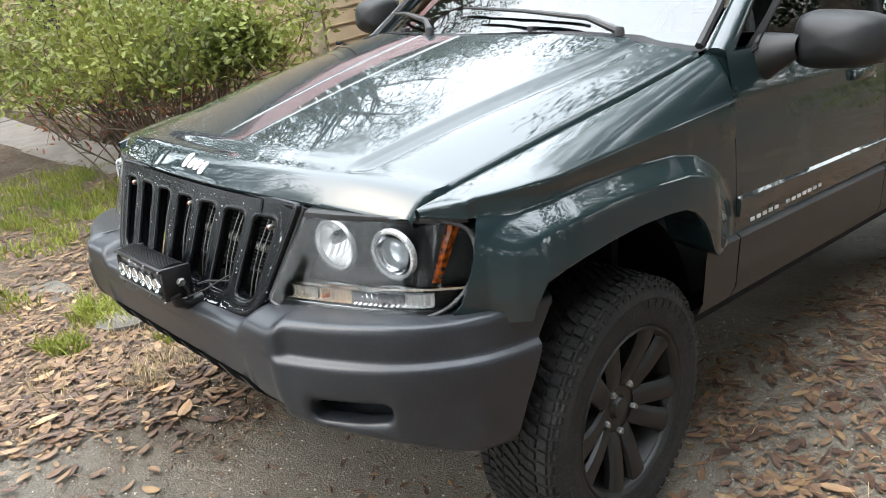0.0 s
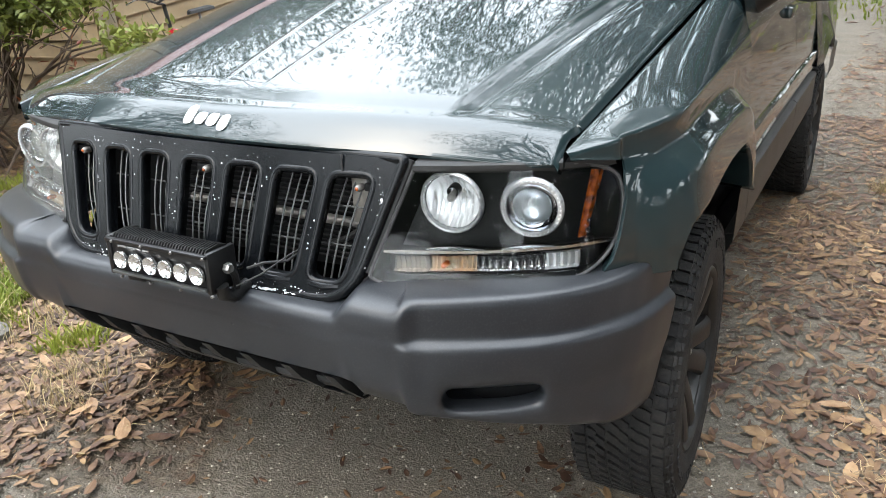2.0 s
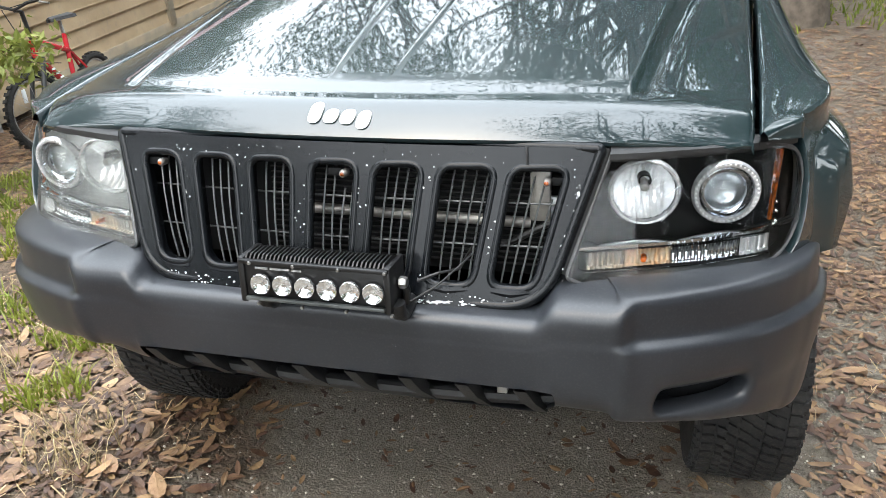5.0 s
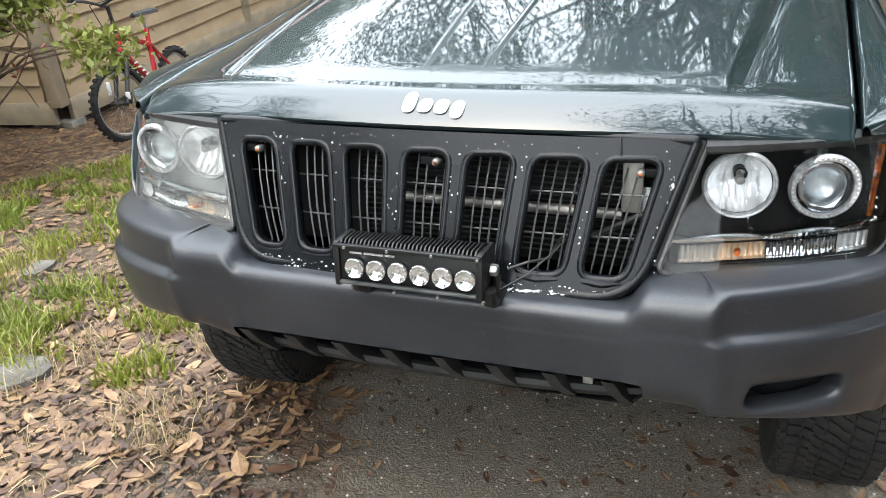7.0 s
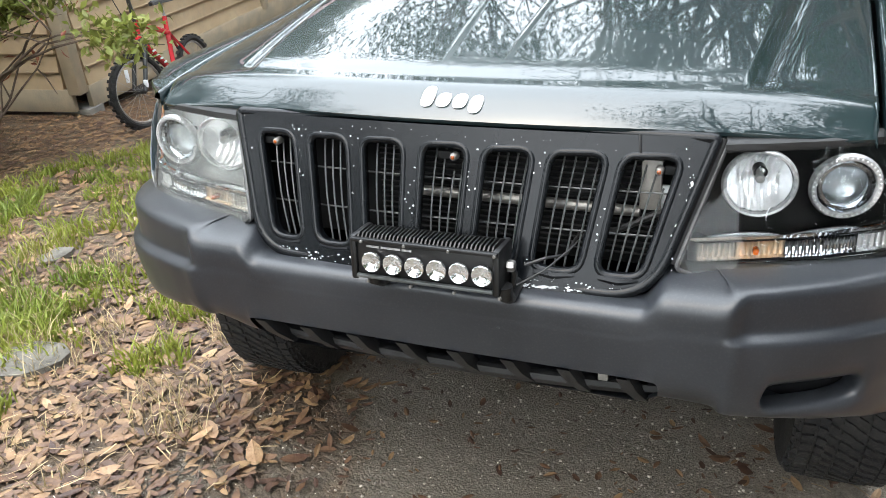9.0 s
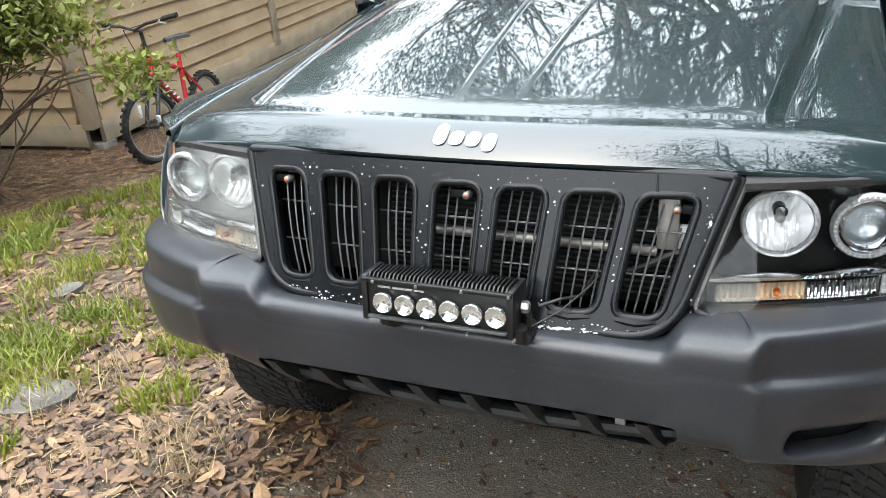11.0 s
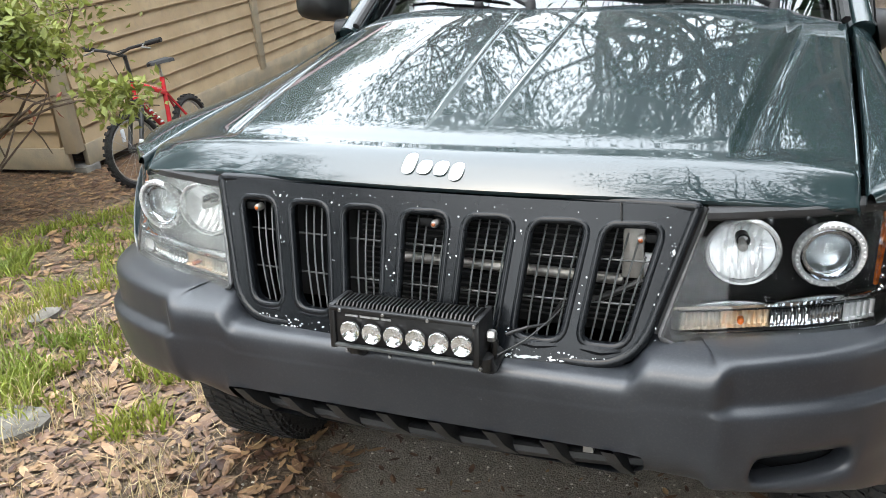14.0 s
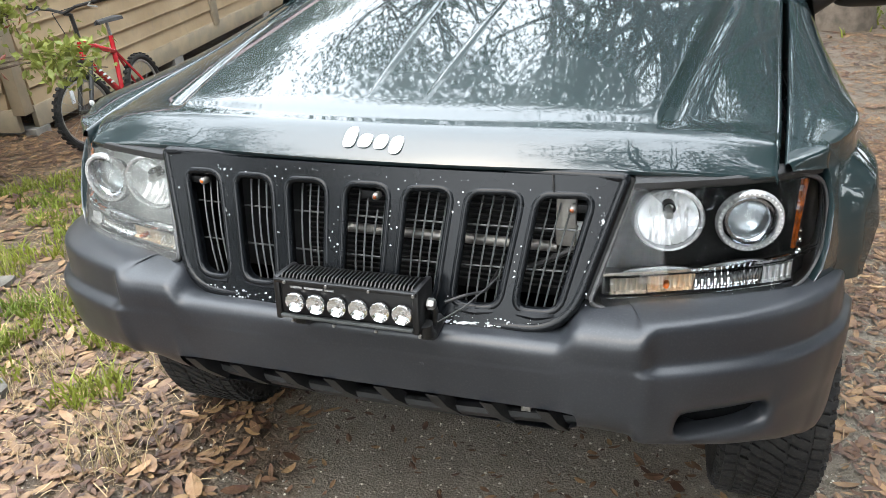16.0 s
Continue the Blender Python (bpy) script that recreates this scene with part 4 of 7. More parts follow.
    # clear lens with a rim
    part("lens", fl(lamp_fill(0.0)), M["lens"] if side > 0 else M["hazy"], body, "clear lens" if side > 0 else "hazy worn lens", smooth=70)
    part("lens_rim", fl(tube([(a, lens_y(a, b) + 0.004, b) for a, b in LAMP], 0.0045, 6, closed=True)), M["lampgrey"], body)
    # tiny moulded writing on the lens foot: plain bars
    for a, b in ((0.420, 0.428), (0.440, 0.466), (0.485, 0.505), (0.509, 0.530)):
        part("moulded_mark", fl(sheet([[(a, lens_y(a, 0.776) - 0.001, 0.7785), (a, lens_y(a, 0.776) - 0.001, 0.7752)], [(b, lens_y(b, 0.776) - 0.001, 0.7785), (b, lens_y(b, 0.776) - 0.001, 0.7752)]], thick=0.0006)), M["frost"], body)
    # black seal over the lamp, under the hood
    rows = []
    for x in np.linspace(0.445, 0.735, 20):
        y = lens_y(x, 0.97)
        rows.append([(x, y - 0.001, 0.957), (x, y - 0.004, 0.961), (x, y - 0.003, 0.970), (x, y + 0.004, 0.9745), (x, y + 0.02, 0.978), (x, y + 0.05, 0.972), (x, y + 0.05, 0.955)])
    part("lamp_seal", fl(sheet(rows, closed=True)), M["weatherstrip"], body)


M["lampsilver"] = mat("dull_silver_lamp_body", (0.50, 0.51, 0.50), 0.28, 0.4, base2=(0.36, 0.37, 0.36), nscale=14)
M["amberchrome"] = mat("amber_tinted_reflector", (0.80, 0.56, 0.36), 0.2, 0.6, base2=(0.74, 0.64, 0.50), nscale=60)
M["palechrome"] = mat("faint_amber_reflector", (0.66, 0.58, 0.49), 0.2, 0.7, base2=(0.60, 0.57, 0.52), nscale=60)
M["lampgrey"] = mat("grey_lamp_rim", (0.035, 0.036, 0.038), 0.35, base2=(0.07, 0.07, 0.072), nscale=40)
build_lamp(1)
build_lamp(-1)
for s in (1, -1):
    # black gap between grille and lamp
    part("lamp_gap", tube([(s * 0.440, grille_y(0.44, 0.98) + 0.016, 0.978), (s * 0.412, grille_y(0.41, 0.88) + 0.016, 0.88), (s * 0.384, grille_y(0.384, 0.79) + 0.014, 0.79)], 0.007, 8), M["weatherstrip"], car)
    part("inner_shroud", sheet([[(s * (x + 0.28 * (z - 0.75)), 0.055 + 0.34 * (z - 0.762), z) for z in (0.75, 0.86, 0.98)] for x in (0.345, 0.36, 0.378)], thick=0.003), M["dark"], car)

# ---- light bar ----
bar = part("light_bar", box((0.236, 0.050, 0.066), (0.009, -0.128, 0.786), 0.003), M["bar"], car, "black LED light bar on the bumper")
BX0, BX1, BY = -0.102, 0.134, -0.154
part("top_rail", box((0.252, 0.010, 0.007), (0.010, -0.157, 0.8195), 0.002), M["bar"], bar)
part("bottom_rail", box((0.236, 0.008, 0.006), (0.010, -0.158, 0.7565), 0.0015), M["mesh"], bar, "worn grey lower edge")
for k in range(34):
    x = -0.108 + k * 0.0070
    rows = []
    prof = [(-0.152, 0.819), (-0.145, 0.828), (-0.118, 0.832), (-0.096, 0.824), (-0.090, 0.805)]
    for y, z in prof:
        sh = (y + 0.152) * 0.12
        rows.append([(x + sh, y, z), (x + sh + 0.0026, y, z), (x + sh + 0.0026, y, 0.80), (x + sh, y, 0.80)])
    part("cooling_fin", sheet(rows, closed=True), M["bar"], bar)
for s, x in ((-1, -0.114), (1, 0.132)):
    part("end_plate", box((0.012, 0.070, 0.078), (x, -0.122, 0.786), 0.004), M["bar"], bar)
for k in range(6):
    x = -0.079 + k * 0.038
    c = Vector((x, BY, 0.7835))
    part("led_reflector", lathe([(0.0, 0.0045), (0.005, 0.0040), (0.009, 0.0022), (0.0135, -0.0004), (0.0165, -0.0022), (0.0172, -0.0015), (0.0172, 0.004)], 14, "Y", c + Vector((0, -0.0078, 0))), M["ledsilver"], bar, "round LED reflector", smooth=8)
    part("led_chip", box((0.0035, 0.002, 0.0035), c + Vector((0, -0.0040, 0.0)), 0.0006), M["alloy"], bar)
for k in range(4):
    x = -0.095 + k * 0.0755
    part("rail_screw", lathe([(0, -0.0025), (0.0025, -0.002), (0.003, 0), (0.003, 0.003)], 10, "Y", (x, -0.1625, 0.8185)), M["steel"], bar)
    part("rail_screw", lathe([(0, -0.0025), (0.0025, -0.002), (0.003, 0), (0.003, 0.003)], 10, "Y", (x + 0.008, -0.160, 0.748)), M["steel"], bar)
for a, b in ((-0.090, -0.068), (-0.064, -0.030), (-0.027, -0.010)):
    part("maker_mark", box((b - a, 0.001, 0.0035), ((a + b) / 2, -0.1537, 0.8078)), M["frost"], bar, "small pale maker's mark")
for x in (-0.088, 0.140):
    part("mount_foot", tube([(x, -0.135, 0.76), (x, -0.132, 0.742), (x, -0.112, 0.731), (x, -0.07, 0.738)], 0.013, 10), M["bar"], bar)
part("mount_arm", tube([(0.143, -0.115, 0.792), (0.146, -0.105, 0.77), (0.142, -0.10, 0.742)], 0.007, 8), M["bar"], bar)
part("mount_bolt", lathe([(0, 0.012), (0.008, 0.012), (0.010, 0.008), (0.010, 0)], 6, "X", (0.140, -0.118, 0.788)), M["steel"], bar, "bright bolt")
part("bar_cable", tube([(0.158, -0.085, 0.778), (0.19, -0.075, 0.79), (0.215, -0.04, 0.785), (0.222, 0.03, 0.80)], 0.0028, 6), M["weatherstrip"], bar)
part("bar_cable", tube([(0.152, -0.11, 0.752), (0.19, -0.085, 0.772), (0.225, -0.045, 0.80), (0.24, 0.03, 0.81)], 0.0016, 6), M["weatherstrip"], bar)


bar.location = (0.003, 0.026, 0.004)


# ---- wheels ----
TYRE_W = 0.114


def build_carcass():
    R, W = TYRE_R, TYRE_W
    prof = [(0.200, -W * 0.80), (0.222, -W * 0.93), (0.25, -W * 1.0), (0.285, -W * 1.0), (0.312, -W * 0.95), (0.327, -W * 0.86), (R - 0.009, -W * 0.70),
            (R - 0.007, -W * 0.3), (R - 0.007, W * 0.3), (R - 0.009, W * 0.70), (0.327, W * 0.86), (0.312, W * 0.95), (0.290, W * 1.0), (0.286, W * 0.985), (0.262, W * 1.0), (0.245, W * 0.99),
            (0.232, W * 0.95), (0.226, W * 0.955), (0.221, W * 0.93), (0.200, W * 0.80)]
    return lathe(prof, 96, "X")


def build_tread():
    """Tread blocks standing on the carcass, with raised sidewall shapes."""
    R, W = TYRE_R, TYRE_W
    bm = bmesh.new()

    def block(a0, a1, x0, x1, skew, r0, r1, step=0.0):
        vs = []
        for r in (r0, r1):
            for x, sk in ((x0, 0.0), (x1, skew)):
                for a in (a0 + sk, a1 + sk + step):
                    vs.append(bm.verts.new((x, r * math.cos(a), r * math.sin(a))))
        for f in ((4, 5, 7, 6), (0, 1, 5, 4), (2, 3, 7, 6), (0, 2, 6, 4), (1, 3, 7, 5)):
            bm.faces.new([vs[i] for i in f])
    n = 72
    s = math.tau / n
    for k in range(n):
        a = k * s
        for sg in (-1, 1):
            off = 0.5 * s if sg > 0 else 0
            long = k % 2
            block(a + off, a + off + 0.74 * s, sg * W * 0.62, sg * W * 0.83, 0.10 * s, R - 0.022, R - 0.003)
            block(a + off + 0.08 * s, a + off + 0.72 * s, sg * W * 0.80, sg * W * (0.92 if long else 0.89), 0.04 * s, R - 0.026, R - 0.011)
            block(a + off + 0.10 * s, a + off + 0.66 * s, sg * W * 0.88, sg * W * 0.965, 0.0, 0.308 if long else 0.300, R - 0.021)
            block(a + off * 0.6, a + off * 0.6 + 0.55 * s, sg * W * 0.24, sg * W * 0.43, 0.45 * s * sg, R - 0.022, R)
            block(a + off * 0.6 + 0.30 * s, a + off * 0.6 + 0.90 * s, sg * W * 0.40, sg * W * 0.57, 0.25 * s * sg, R - 0.022, R - 0.001)
        block(a + 0.08 * s, a + 0.54 * s, -W * 0.19, W * 0.02, 0.5 * s, R - 0.022, R)
        block(a + 0.58 * s, a + 1.02 * s, -W * 0.02, W * 0.19, 0.5 * s, R - 0.022, R)
    for base in (0.3, 3.4):
        for k in range(9):
            a = base + k * 0.13
            block(a, a + 0.085, W * 0.985, W * 1.0 + 0.0018, 0, 0.268, 0.286)
    return bm


def build_rim():
    bm = lathe([(0.214, 0.098), (0.220, 0.105), (0.216, 0.1095), (0.209, 0.105), (0.203, 0.092), (0.196, 0.02), (0.194, -0.088), (0.21, -0.098)], 56, "X")
    lathe([(0, 0.074), (0.018, 0.074), (0.026, 0.071), (0.030, 0.064), (0.034, 0.060), (0.070, 0.064), (0.084, 0.058), (0.090, 0.03), (0.092, -0.02)], 40, "X", bm=bm)
    lathe([(0, -0.02), (0.13, -0.02), (0.14, -0.05), (0.14, -0.08)], 32, "X", bm=bm)
    return bm


def build_spoke(off):
    """One arm of a forked spoke, running up from the hub to the rim."""
    rows = []
    for r, w, x, th, bend in ((0.060, 0.026, 0.066, 0.030, 0.0), (0.090, 0.027, 0.078, 0.030, 0.40), (0.13, 0.0265, 0.089, 0.030, 0.75), (0.17, 0.028, 0.096, 0.030, 0.95), (0.207, 0.034, 0.100, 0.030, 1.0)):
        a = math.pi / 2 + off * (0.80 + 0.20 * bend)
        d, t = Vector((0, math.cos(a), math.sin(a))), Vector((0, -math.sin(a), math.cos(a)))
        c = d * r
        rows.append([c + t * w * 1.12 + Vector((x - 0.012, 0, 0)), c + t * w * 0.8 + Vector((x - 0.003, 0, 0)), c + t * w * 0.45 + Vector((x, 0, 0)), c - t * w * 0.45 + Vector((x, 0, 0)),
                     c - t * w * 0.8 + Vector((x - 0.003, 0, 0)), c - t * w + Vector((x - 0.012, 0, 0)), c - t * w * 0.9 + Vector((x - th, 0, 0)), c + t * w * 0.9 + Vector((x - th, 0, 0))])
    return sheet(rows, closed=True)


def build_lug():
    return lathe([(0, 0.020), (0.006, 0.020), (0.0095, 0.016), (0.0095, 0.0)], 6, "X")


def build_wheels():
    rim = None
    for side in (1, -1):
        for cy in (HUB_Y, HUB_Y + REAR):
            high = side < 0 and cy < 1
            m = pose(side * 0.725, cy + 0.012 * high, HUB_Z + (0.016 if high else 0.0), 0 if cy < 1 else 47, 0, (2.3 if cy < 1 else 0) + (0 if side > 0 else 180))
            if rim is None:
                rim = wheel = part("wheel", build_rim(), M["rim"], car, "satin black alloy wheel with five pairs of spokes", smooth=35, m=m)
                tyre = part("tyre", build_carcass(), M["rubber"], wheel, "black all-terrain tyre with mud in the tread", smooth=30)
                tread = part("tread", build_tread(), M["rubber"], tyre, smooth=0)
                tread["kind"] = "stuff"
                arms = [part("spoke", build_spoke(off), M["rim"], wheel, smooth=35) for off in (-0.40, 0.40)]
                nut = part("lug_nut", build_lug(), M["steel"], wheel, "bright lug nut")
                first = (arms, nut)
            else:
                wheel = twin(rim, m, car)
                t = twin(tyre, Matrix(), wheel)
                twin(tread, Matrix(), t)["kind"] = "stuff"
            for k in range(5):
                turn = pose(0, 0, 0, 72 * k)
                for arm in arms:
                    if wheel is rim and k == 0:
                        continue
                    twin(arm, turn, wheel)
                a = radians(54) + k * math.tau / 5
                spot = pose(0.058, 0.0635 * math.cos(a), 0.0635 * math.sin(a))
                if wheel is rim and k == 0:
                    nut.matrix_basis = spot
                else:
                    twin(nut, spot, wheel)


build_wheels()


# ---- cabin and sides ----
def build_side(y0, y1, arch=None, top=1.20):
    zs = [0.725, 0.76, 0.80, 0.84, 0.88, 0.93, 0.98, 1.03, 1.075, 1.086, 1.10, 1.15, top]
    rows = []
    n = max(3, int((y1 - y0) / 0.06))
    for y in np.linspace(y0, y1, n):
        row = []
        for z in zs:
            bulge = 0.004 if abs(z - 1.086) < 0.006 else 0.0
            row.append((side_x(z) + bulge, y, z + 0.01 * (y - 1.16)))
        rows.append([(0.79, y, 0.72)] + row + [(0.72, y, top)])
    return sheet(rows)


def build_cladding(y0, y1):
    rows = []
    for y in np.linspace(y0, y1, max(3, int((y1 - y0) / 0.08))):
        rows.append([(0.80, y, 0.729), (0.832, y, 0.727), (0.842, y, 0.718), (0.840, y, 0.70), (0.838, y, 0.63), (0.836, y, 0.58), (0.822, y, 0.545), (0.78, y, 0.53)])
    return sheet(rows)


for side in (1, -1):
    fl = (lambda b: b) if side > 0 else mirrored
    part("cladding", fl(build_cladding(0.985, 1.155)), M["clad"], car, "grey plastic lower cladding")
    for y0, y1 in ((1.161, 2.195), (2.201, 2.93)):
        door = part("door", fl(build_side(y0, y1)), M["paint"], car, "green door with grey cladding and a moulding", smooth=50)
        part("cladding", fl(build_cladding(y0, y1)), M["clad"], door, "grey plastic lower cladding")
        rows = [[(side_x(0.80) + d, y, z) for d, z in ((-0.002, 0.770), (0.008, 0.774), (0.011, 0.797), (0.009, 0.820), (-0.002, 0.826))] for y in np.linspace(y0 + 0.002, y1 - 0.004, 14)]
        rows = [[(side_x(0.80) - 0.004, y0 + 0.001, p[2]) for p in rows[0]]] + rows
        part("moulding", fl(sheet(rows)), M["paint"], door, "raised green side moulding")
        part("door_handle", fl(box((0.022, 0.17, 0.035), (side_x(1.05) + 0.006, y1 - 0.20, 1.065), 0.008)), M["paint"], door)
        part("door_keyhole", fl(lathe([(0, 0.006), (0.008, 0.006), (0.010, 0.0)], 12, "X", (side_x(1.05) - 0.002, y1 - 0.09, 1.045))), M["steel"], door)
        if y0 < 1.5:
            for k in range(13):
                if k == 5:
                    continue
                y = 1.250 + k * 0.036
                part("badge_mark", fl(box((0.003, 0.023, 0.011), (0.826, y, 0.747 + 0.0008 * k), 0.001)), M["badge"], door, "small silver badge shape")
    part("rocker", fl(sheet([[(0.78, y, 0.53), (0.79, y, 0.50), (0.70, y, 0.47), (0.55, y, 0.48)] for y in (0.98, 1.6, 2.3, 2.93)])), M["dark"], car)
    # rear quarter with its arch
    rows = []
    cy = HUB_Y + REAR
    for y in np.linspace(2.936, 4.20, 34):
        d = y - cy
        low = 0.75 if abs(d) > 0.42 else max(0.75, HUB_Z + math.sqrt(max(0, 0.45 ** 2 - d * d)) * 1.02)
        fl_out = 0.05 * max(0, 1 - abs(d) / 0.5) ** 0.5 if abs(d) < 0.5 else 0
        row = [(0.79, y, low)]
        for t in np.linspace(0, 1, 9):
            z = low + (1.20 - low) * t
            row.append((side_x(z) + fl_out * (1 - t) ** 2, y, z))
        row.append((0.72, y, 1.20))
        rows.append(row)
    part("rear_quarter", fl(sheet(rows)), M["paint"], car, smooth=50)
    for y0, y1 in ((2.936, cy - 0.42), (cy + 0.42, 4.20)):
        part("cladding", fl(build_cladding(y0, y1)), M["clad"], car)
    # black liner between fender and door line, A-pillar foot and cowl corner
    rows = []
    end = shoulder(1.158)[1:]
    for t in np.linspace(0, 1, 8):
        rows.append([(x - 0.012 * t * k / len(end), y + (0.004 + 0.085 * t) * (1 - 0.6 * k / len(end)), z + 0.035 * t * (1 - k / len(end))) for k, (x, y, z) in enumerate(end)])
    part("cowl_corner", fl(sheet(rows)), M["paint"], car, smooth=60)
    part("pillar", fl(tube([(0.735, 1.18, 1.185), (0.70, 1.40, 1.36), (0.645, 1.70, 1.60), (0.62, 1.85, 1.69)], [0.034, 0.030, 0.028, 0.028], 20)), M["paint"], car, "green windscreen pillar")
    part("pillar_trim", fl(tube([(0.695, 1.155, 1.215), (0.665, 1.38, 1.39), (0.61, 1.67, 1.62), (0.59, 1.80, 1.70)], 0.012, 6)), M["weatherstrip"], car)
    for y0, y1 in ((1.30, 2.19), (2.21, 2.92), (2.96, 3.95)):
        lean = 0.11
        t0 = min(1.0, (y0 - 1.20) / 0.62) if y0 < 1.5 else 1.0
        rows = [[(0.765, y0, 1.20), (0.765 - lean * t0 * 0.9, y0 + (0.52 if y0 < 1.5 else 0), 1.20 + 0.42)], [(0.765, y1, 1.20), (0.765 - lean, y1, 1.62)]]
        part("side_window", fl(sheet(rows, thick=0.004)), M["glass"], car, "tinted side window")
        part("window_frame", fl(tube([rows[0][0], rows[0][1], rows[1][1], rows[1][0]], 0.016, 6, closed=True)), M["weatherstrip"], car)
    # door mirror
    mir = part("mirror", fl(lathe([(0, -0.095), (0.04, -0.088), (0.072, -0.066), (0.090, -0.03), (0.095, 0.01), (0.093, 0.05), (0.086, 0.056), (0.080, 0.050)], 40, "Y")), M["mirror_slotshade"], car, "grey plastic door mirror")
    for v in mir.data.vertices:
        x, y, z = v.co
        r = math.hypot(x, z) + 1e-9
        sx = r * math.copysign(abs(x / r) ** 0.55, x) * 1.24
        sz = r * math.copysign(abs(z / r) ** 0.55, z) * 0.78
        v.co = (sx * (1 if side > 0 else 0.74), y * 0.85, sz * (1 - 0.10 * sx / 0.11 * side))
    mir.matrix_basis = pose(side * 0.952, 1.40, 1.215 if side > 0 else 1.300, 0, 0, -8 * side)
    part("mirror_glass", box((0.19, 0.003, 0.12), (0, 0.045, 0), 0.001), M["winglass"], mir)
    part("mirror_arm", fl(sheet([[(0.765 + 0.07 * t, 1.36 + 0.026 * math.cos(a) * (2.3 - 0.7 * t), 1.165 + 0.025 * t + 0.026 * math.sin(a) * (2.8 - 1.1 * t)) for a in np.linspace(0, math.tau, 17)[:-1]] for t in (0, 0.3, 0.6, 1.0, 1.5)], closed=True)), M["mirror_slotshade"], car, "black plastic mirror foot")

# cowl, windscreen, roof
def cowl_y(x):
    return hood_rear(x)


rows = []
for x in np.linspace(-0.69, 0.69, 41):
    yr = cowl_y(x)
    z = hood_z(x, yr)
    rows.append([(x, yr + 0.012, z - 0.02), (x, yr + 0.016, z - 0.006), (x, yr + 0.022, z - 0.004), (x, yr + 0.045, z - 0.001), (x, yr + 0.066, z + 0.002), (x, yr + 0.07, z - 0.01)])
cowl = part("cowl", sheet(rows), M["cowl"], car, "weathered grey plastic cowl under the windscreen")
for c0 in (-0.36, 0.12):
    for k in range(22):
        x = c0 + k * 0.0105
        yr = cowl_y(x)
        z = hood_z(x, yr)
        for r in range(2):
            b = box((0.006, 0.010, 0.004), (x + 0.004 * r, yr + 0.030 + 0.014 * r, z - 0.0012 + 0.0018 * r), 0, turn=Matrix.Rotation(radians(12), 3, "X"))
            part("cowl_vent", b, M["dark"], cowl)


def screen_pt(x, t):
    """A point of the windscreen, t from its foot to the roof."""
    w = 0.69 - 0.09 * t
    yb = cowl_y(x * 0.69 / max(w, 0.1)) + 0.062
    zb = hood_z(x, cowl_y(x)) + 0.000
    yt = 1.80 + 0.06 * (x / 0.6) ** 2
    return (x, yb + (yt - yb) * t, zb + (1.70 - 0.02 * (x / 0.6) ** 2 - zb) * (t * 1.12 - 0.12 * t * t))


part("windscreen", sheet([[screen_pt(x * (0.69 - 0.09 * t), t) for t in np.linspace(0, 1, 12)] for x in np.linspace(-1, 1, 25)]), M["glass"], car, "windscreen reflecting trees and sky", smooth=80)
part("roof", sheet([[(x, y, 1.715 - 0.05 * (x / 0.62) ** 4 + 0.03 * math.sin((y - 1.7) / 2.5 * math.pi)) for y in np.linspace(1.76, 4.25, 14)] for x in np.linspace(-0.63, 0.63, 15)], thick=0.02), M["paint"], car, "green roof")
part("tailgate", sheet([[(x, 4.20 + 0.05 * math.sin(t * 3) - 0.0 * t, 0.55 + 1.15 * t) for t in np.linspace(0, 1, 6)] for x in np.linspace(-0.78, 0.78, 7)], thick=0.03), M["paint"], car, "green tailgate")
part("rear_pillar", box((0.05, 0.10, 0.48), (0.70, 4.08, 1.42), 0.01), M["paint"], car)
part("rear_pillar", box((0.05, 0.10, 0.48), (-0.70, 4.08, 1.42), 0.01), M["paint"], car)
part("floor_pan", box((1.40, 3.9, 0.05), (0, 2.2, 0.50), 0.01), M["dark"], car)
part("engine_bay_wall", box((1.30, 0.03, 0.50), (0, 0.86, 0.85), 0.005), M["dark"], car)
part("front_crossmember", box((1.1, 0.08, 0.10), (0, 0.34, 0.50), 0.01), M["dark"], car)
part("front_axle", tube([(-0.68, HUB_Y, 0.40), (0.68, HUB_Y, 0.40)], 0.04, 12), M["dark"], car)
part("rear_axle", tube([(-0.68, HUB_Y + REAR, 0.40), (0.68, HUB_Y + REAR, 0.40)], 0.045, 12), M["dark"], car)
# inside
part("dashboard", sheet([[(x, 1.18 + 0.1 * abs(x), 1.20), (x, 1.35, 1.235), (x, 1.55, 1.225), (x, 1.62, 1.18), (x, 1.60, 0.95)] for x in np.linspace(-0.68, 0.68, 9)]), M["interior"], car, "dark dashboard")
part("steering_wheel", tube([(0.36 + 0.18 * math.cos(a), 1.74 + 0.06 * math.sin(a), 1.18 + 0.17 * math.sin(a)) for a in np.linspace(0, math.tau, 25)[:-1]], 0.014, 8, closed=True), M["interior"], car)
for x in (-0.36, 0.36):
    seat = part("seat", box((0.50, 0.18, 0.62), (x, 2.42, 1.13), 0.06, turn=Matrix.Rotation(radians(-14), 3, "X")), M["interior"], car, "dark fabric seat")
    part("headrest", box((0.26, 0.10, 0.18), (x, 2.52, 1.53), 0.04), M["interior"], seat)
    part("seat_base", box((0.50, 0.52, 0.18), (x, 2.14, 0.83), 0.06), M["interior"], seat)
# wipers
def on_screen(x, t, lift=0.022):
    return Vector(screen_pt(x, t)) + Vector((0, -lift, lift))


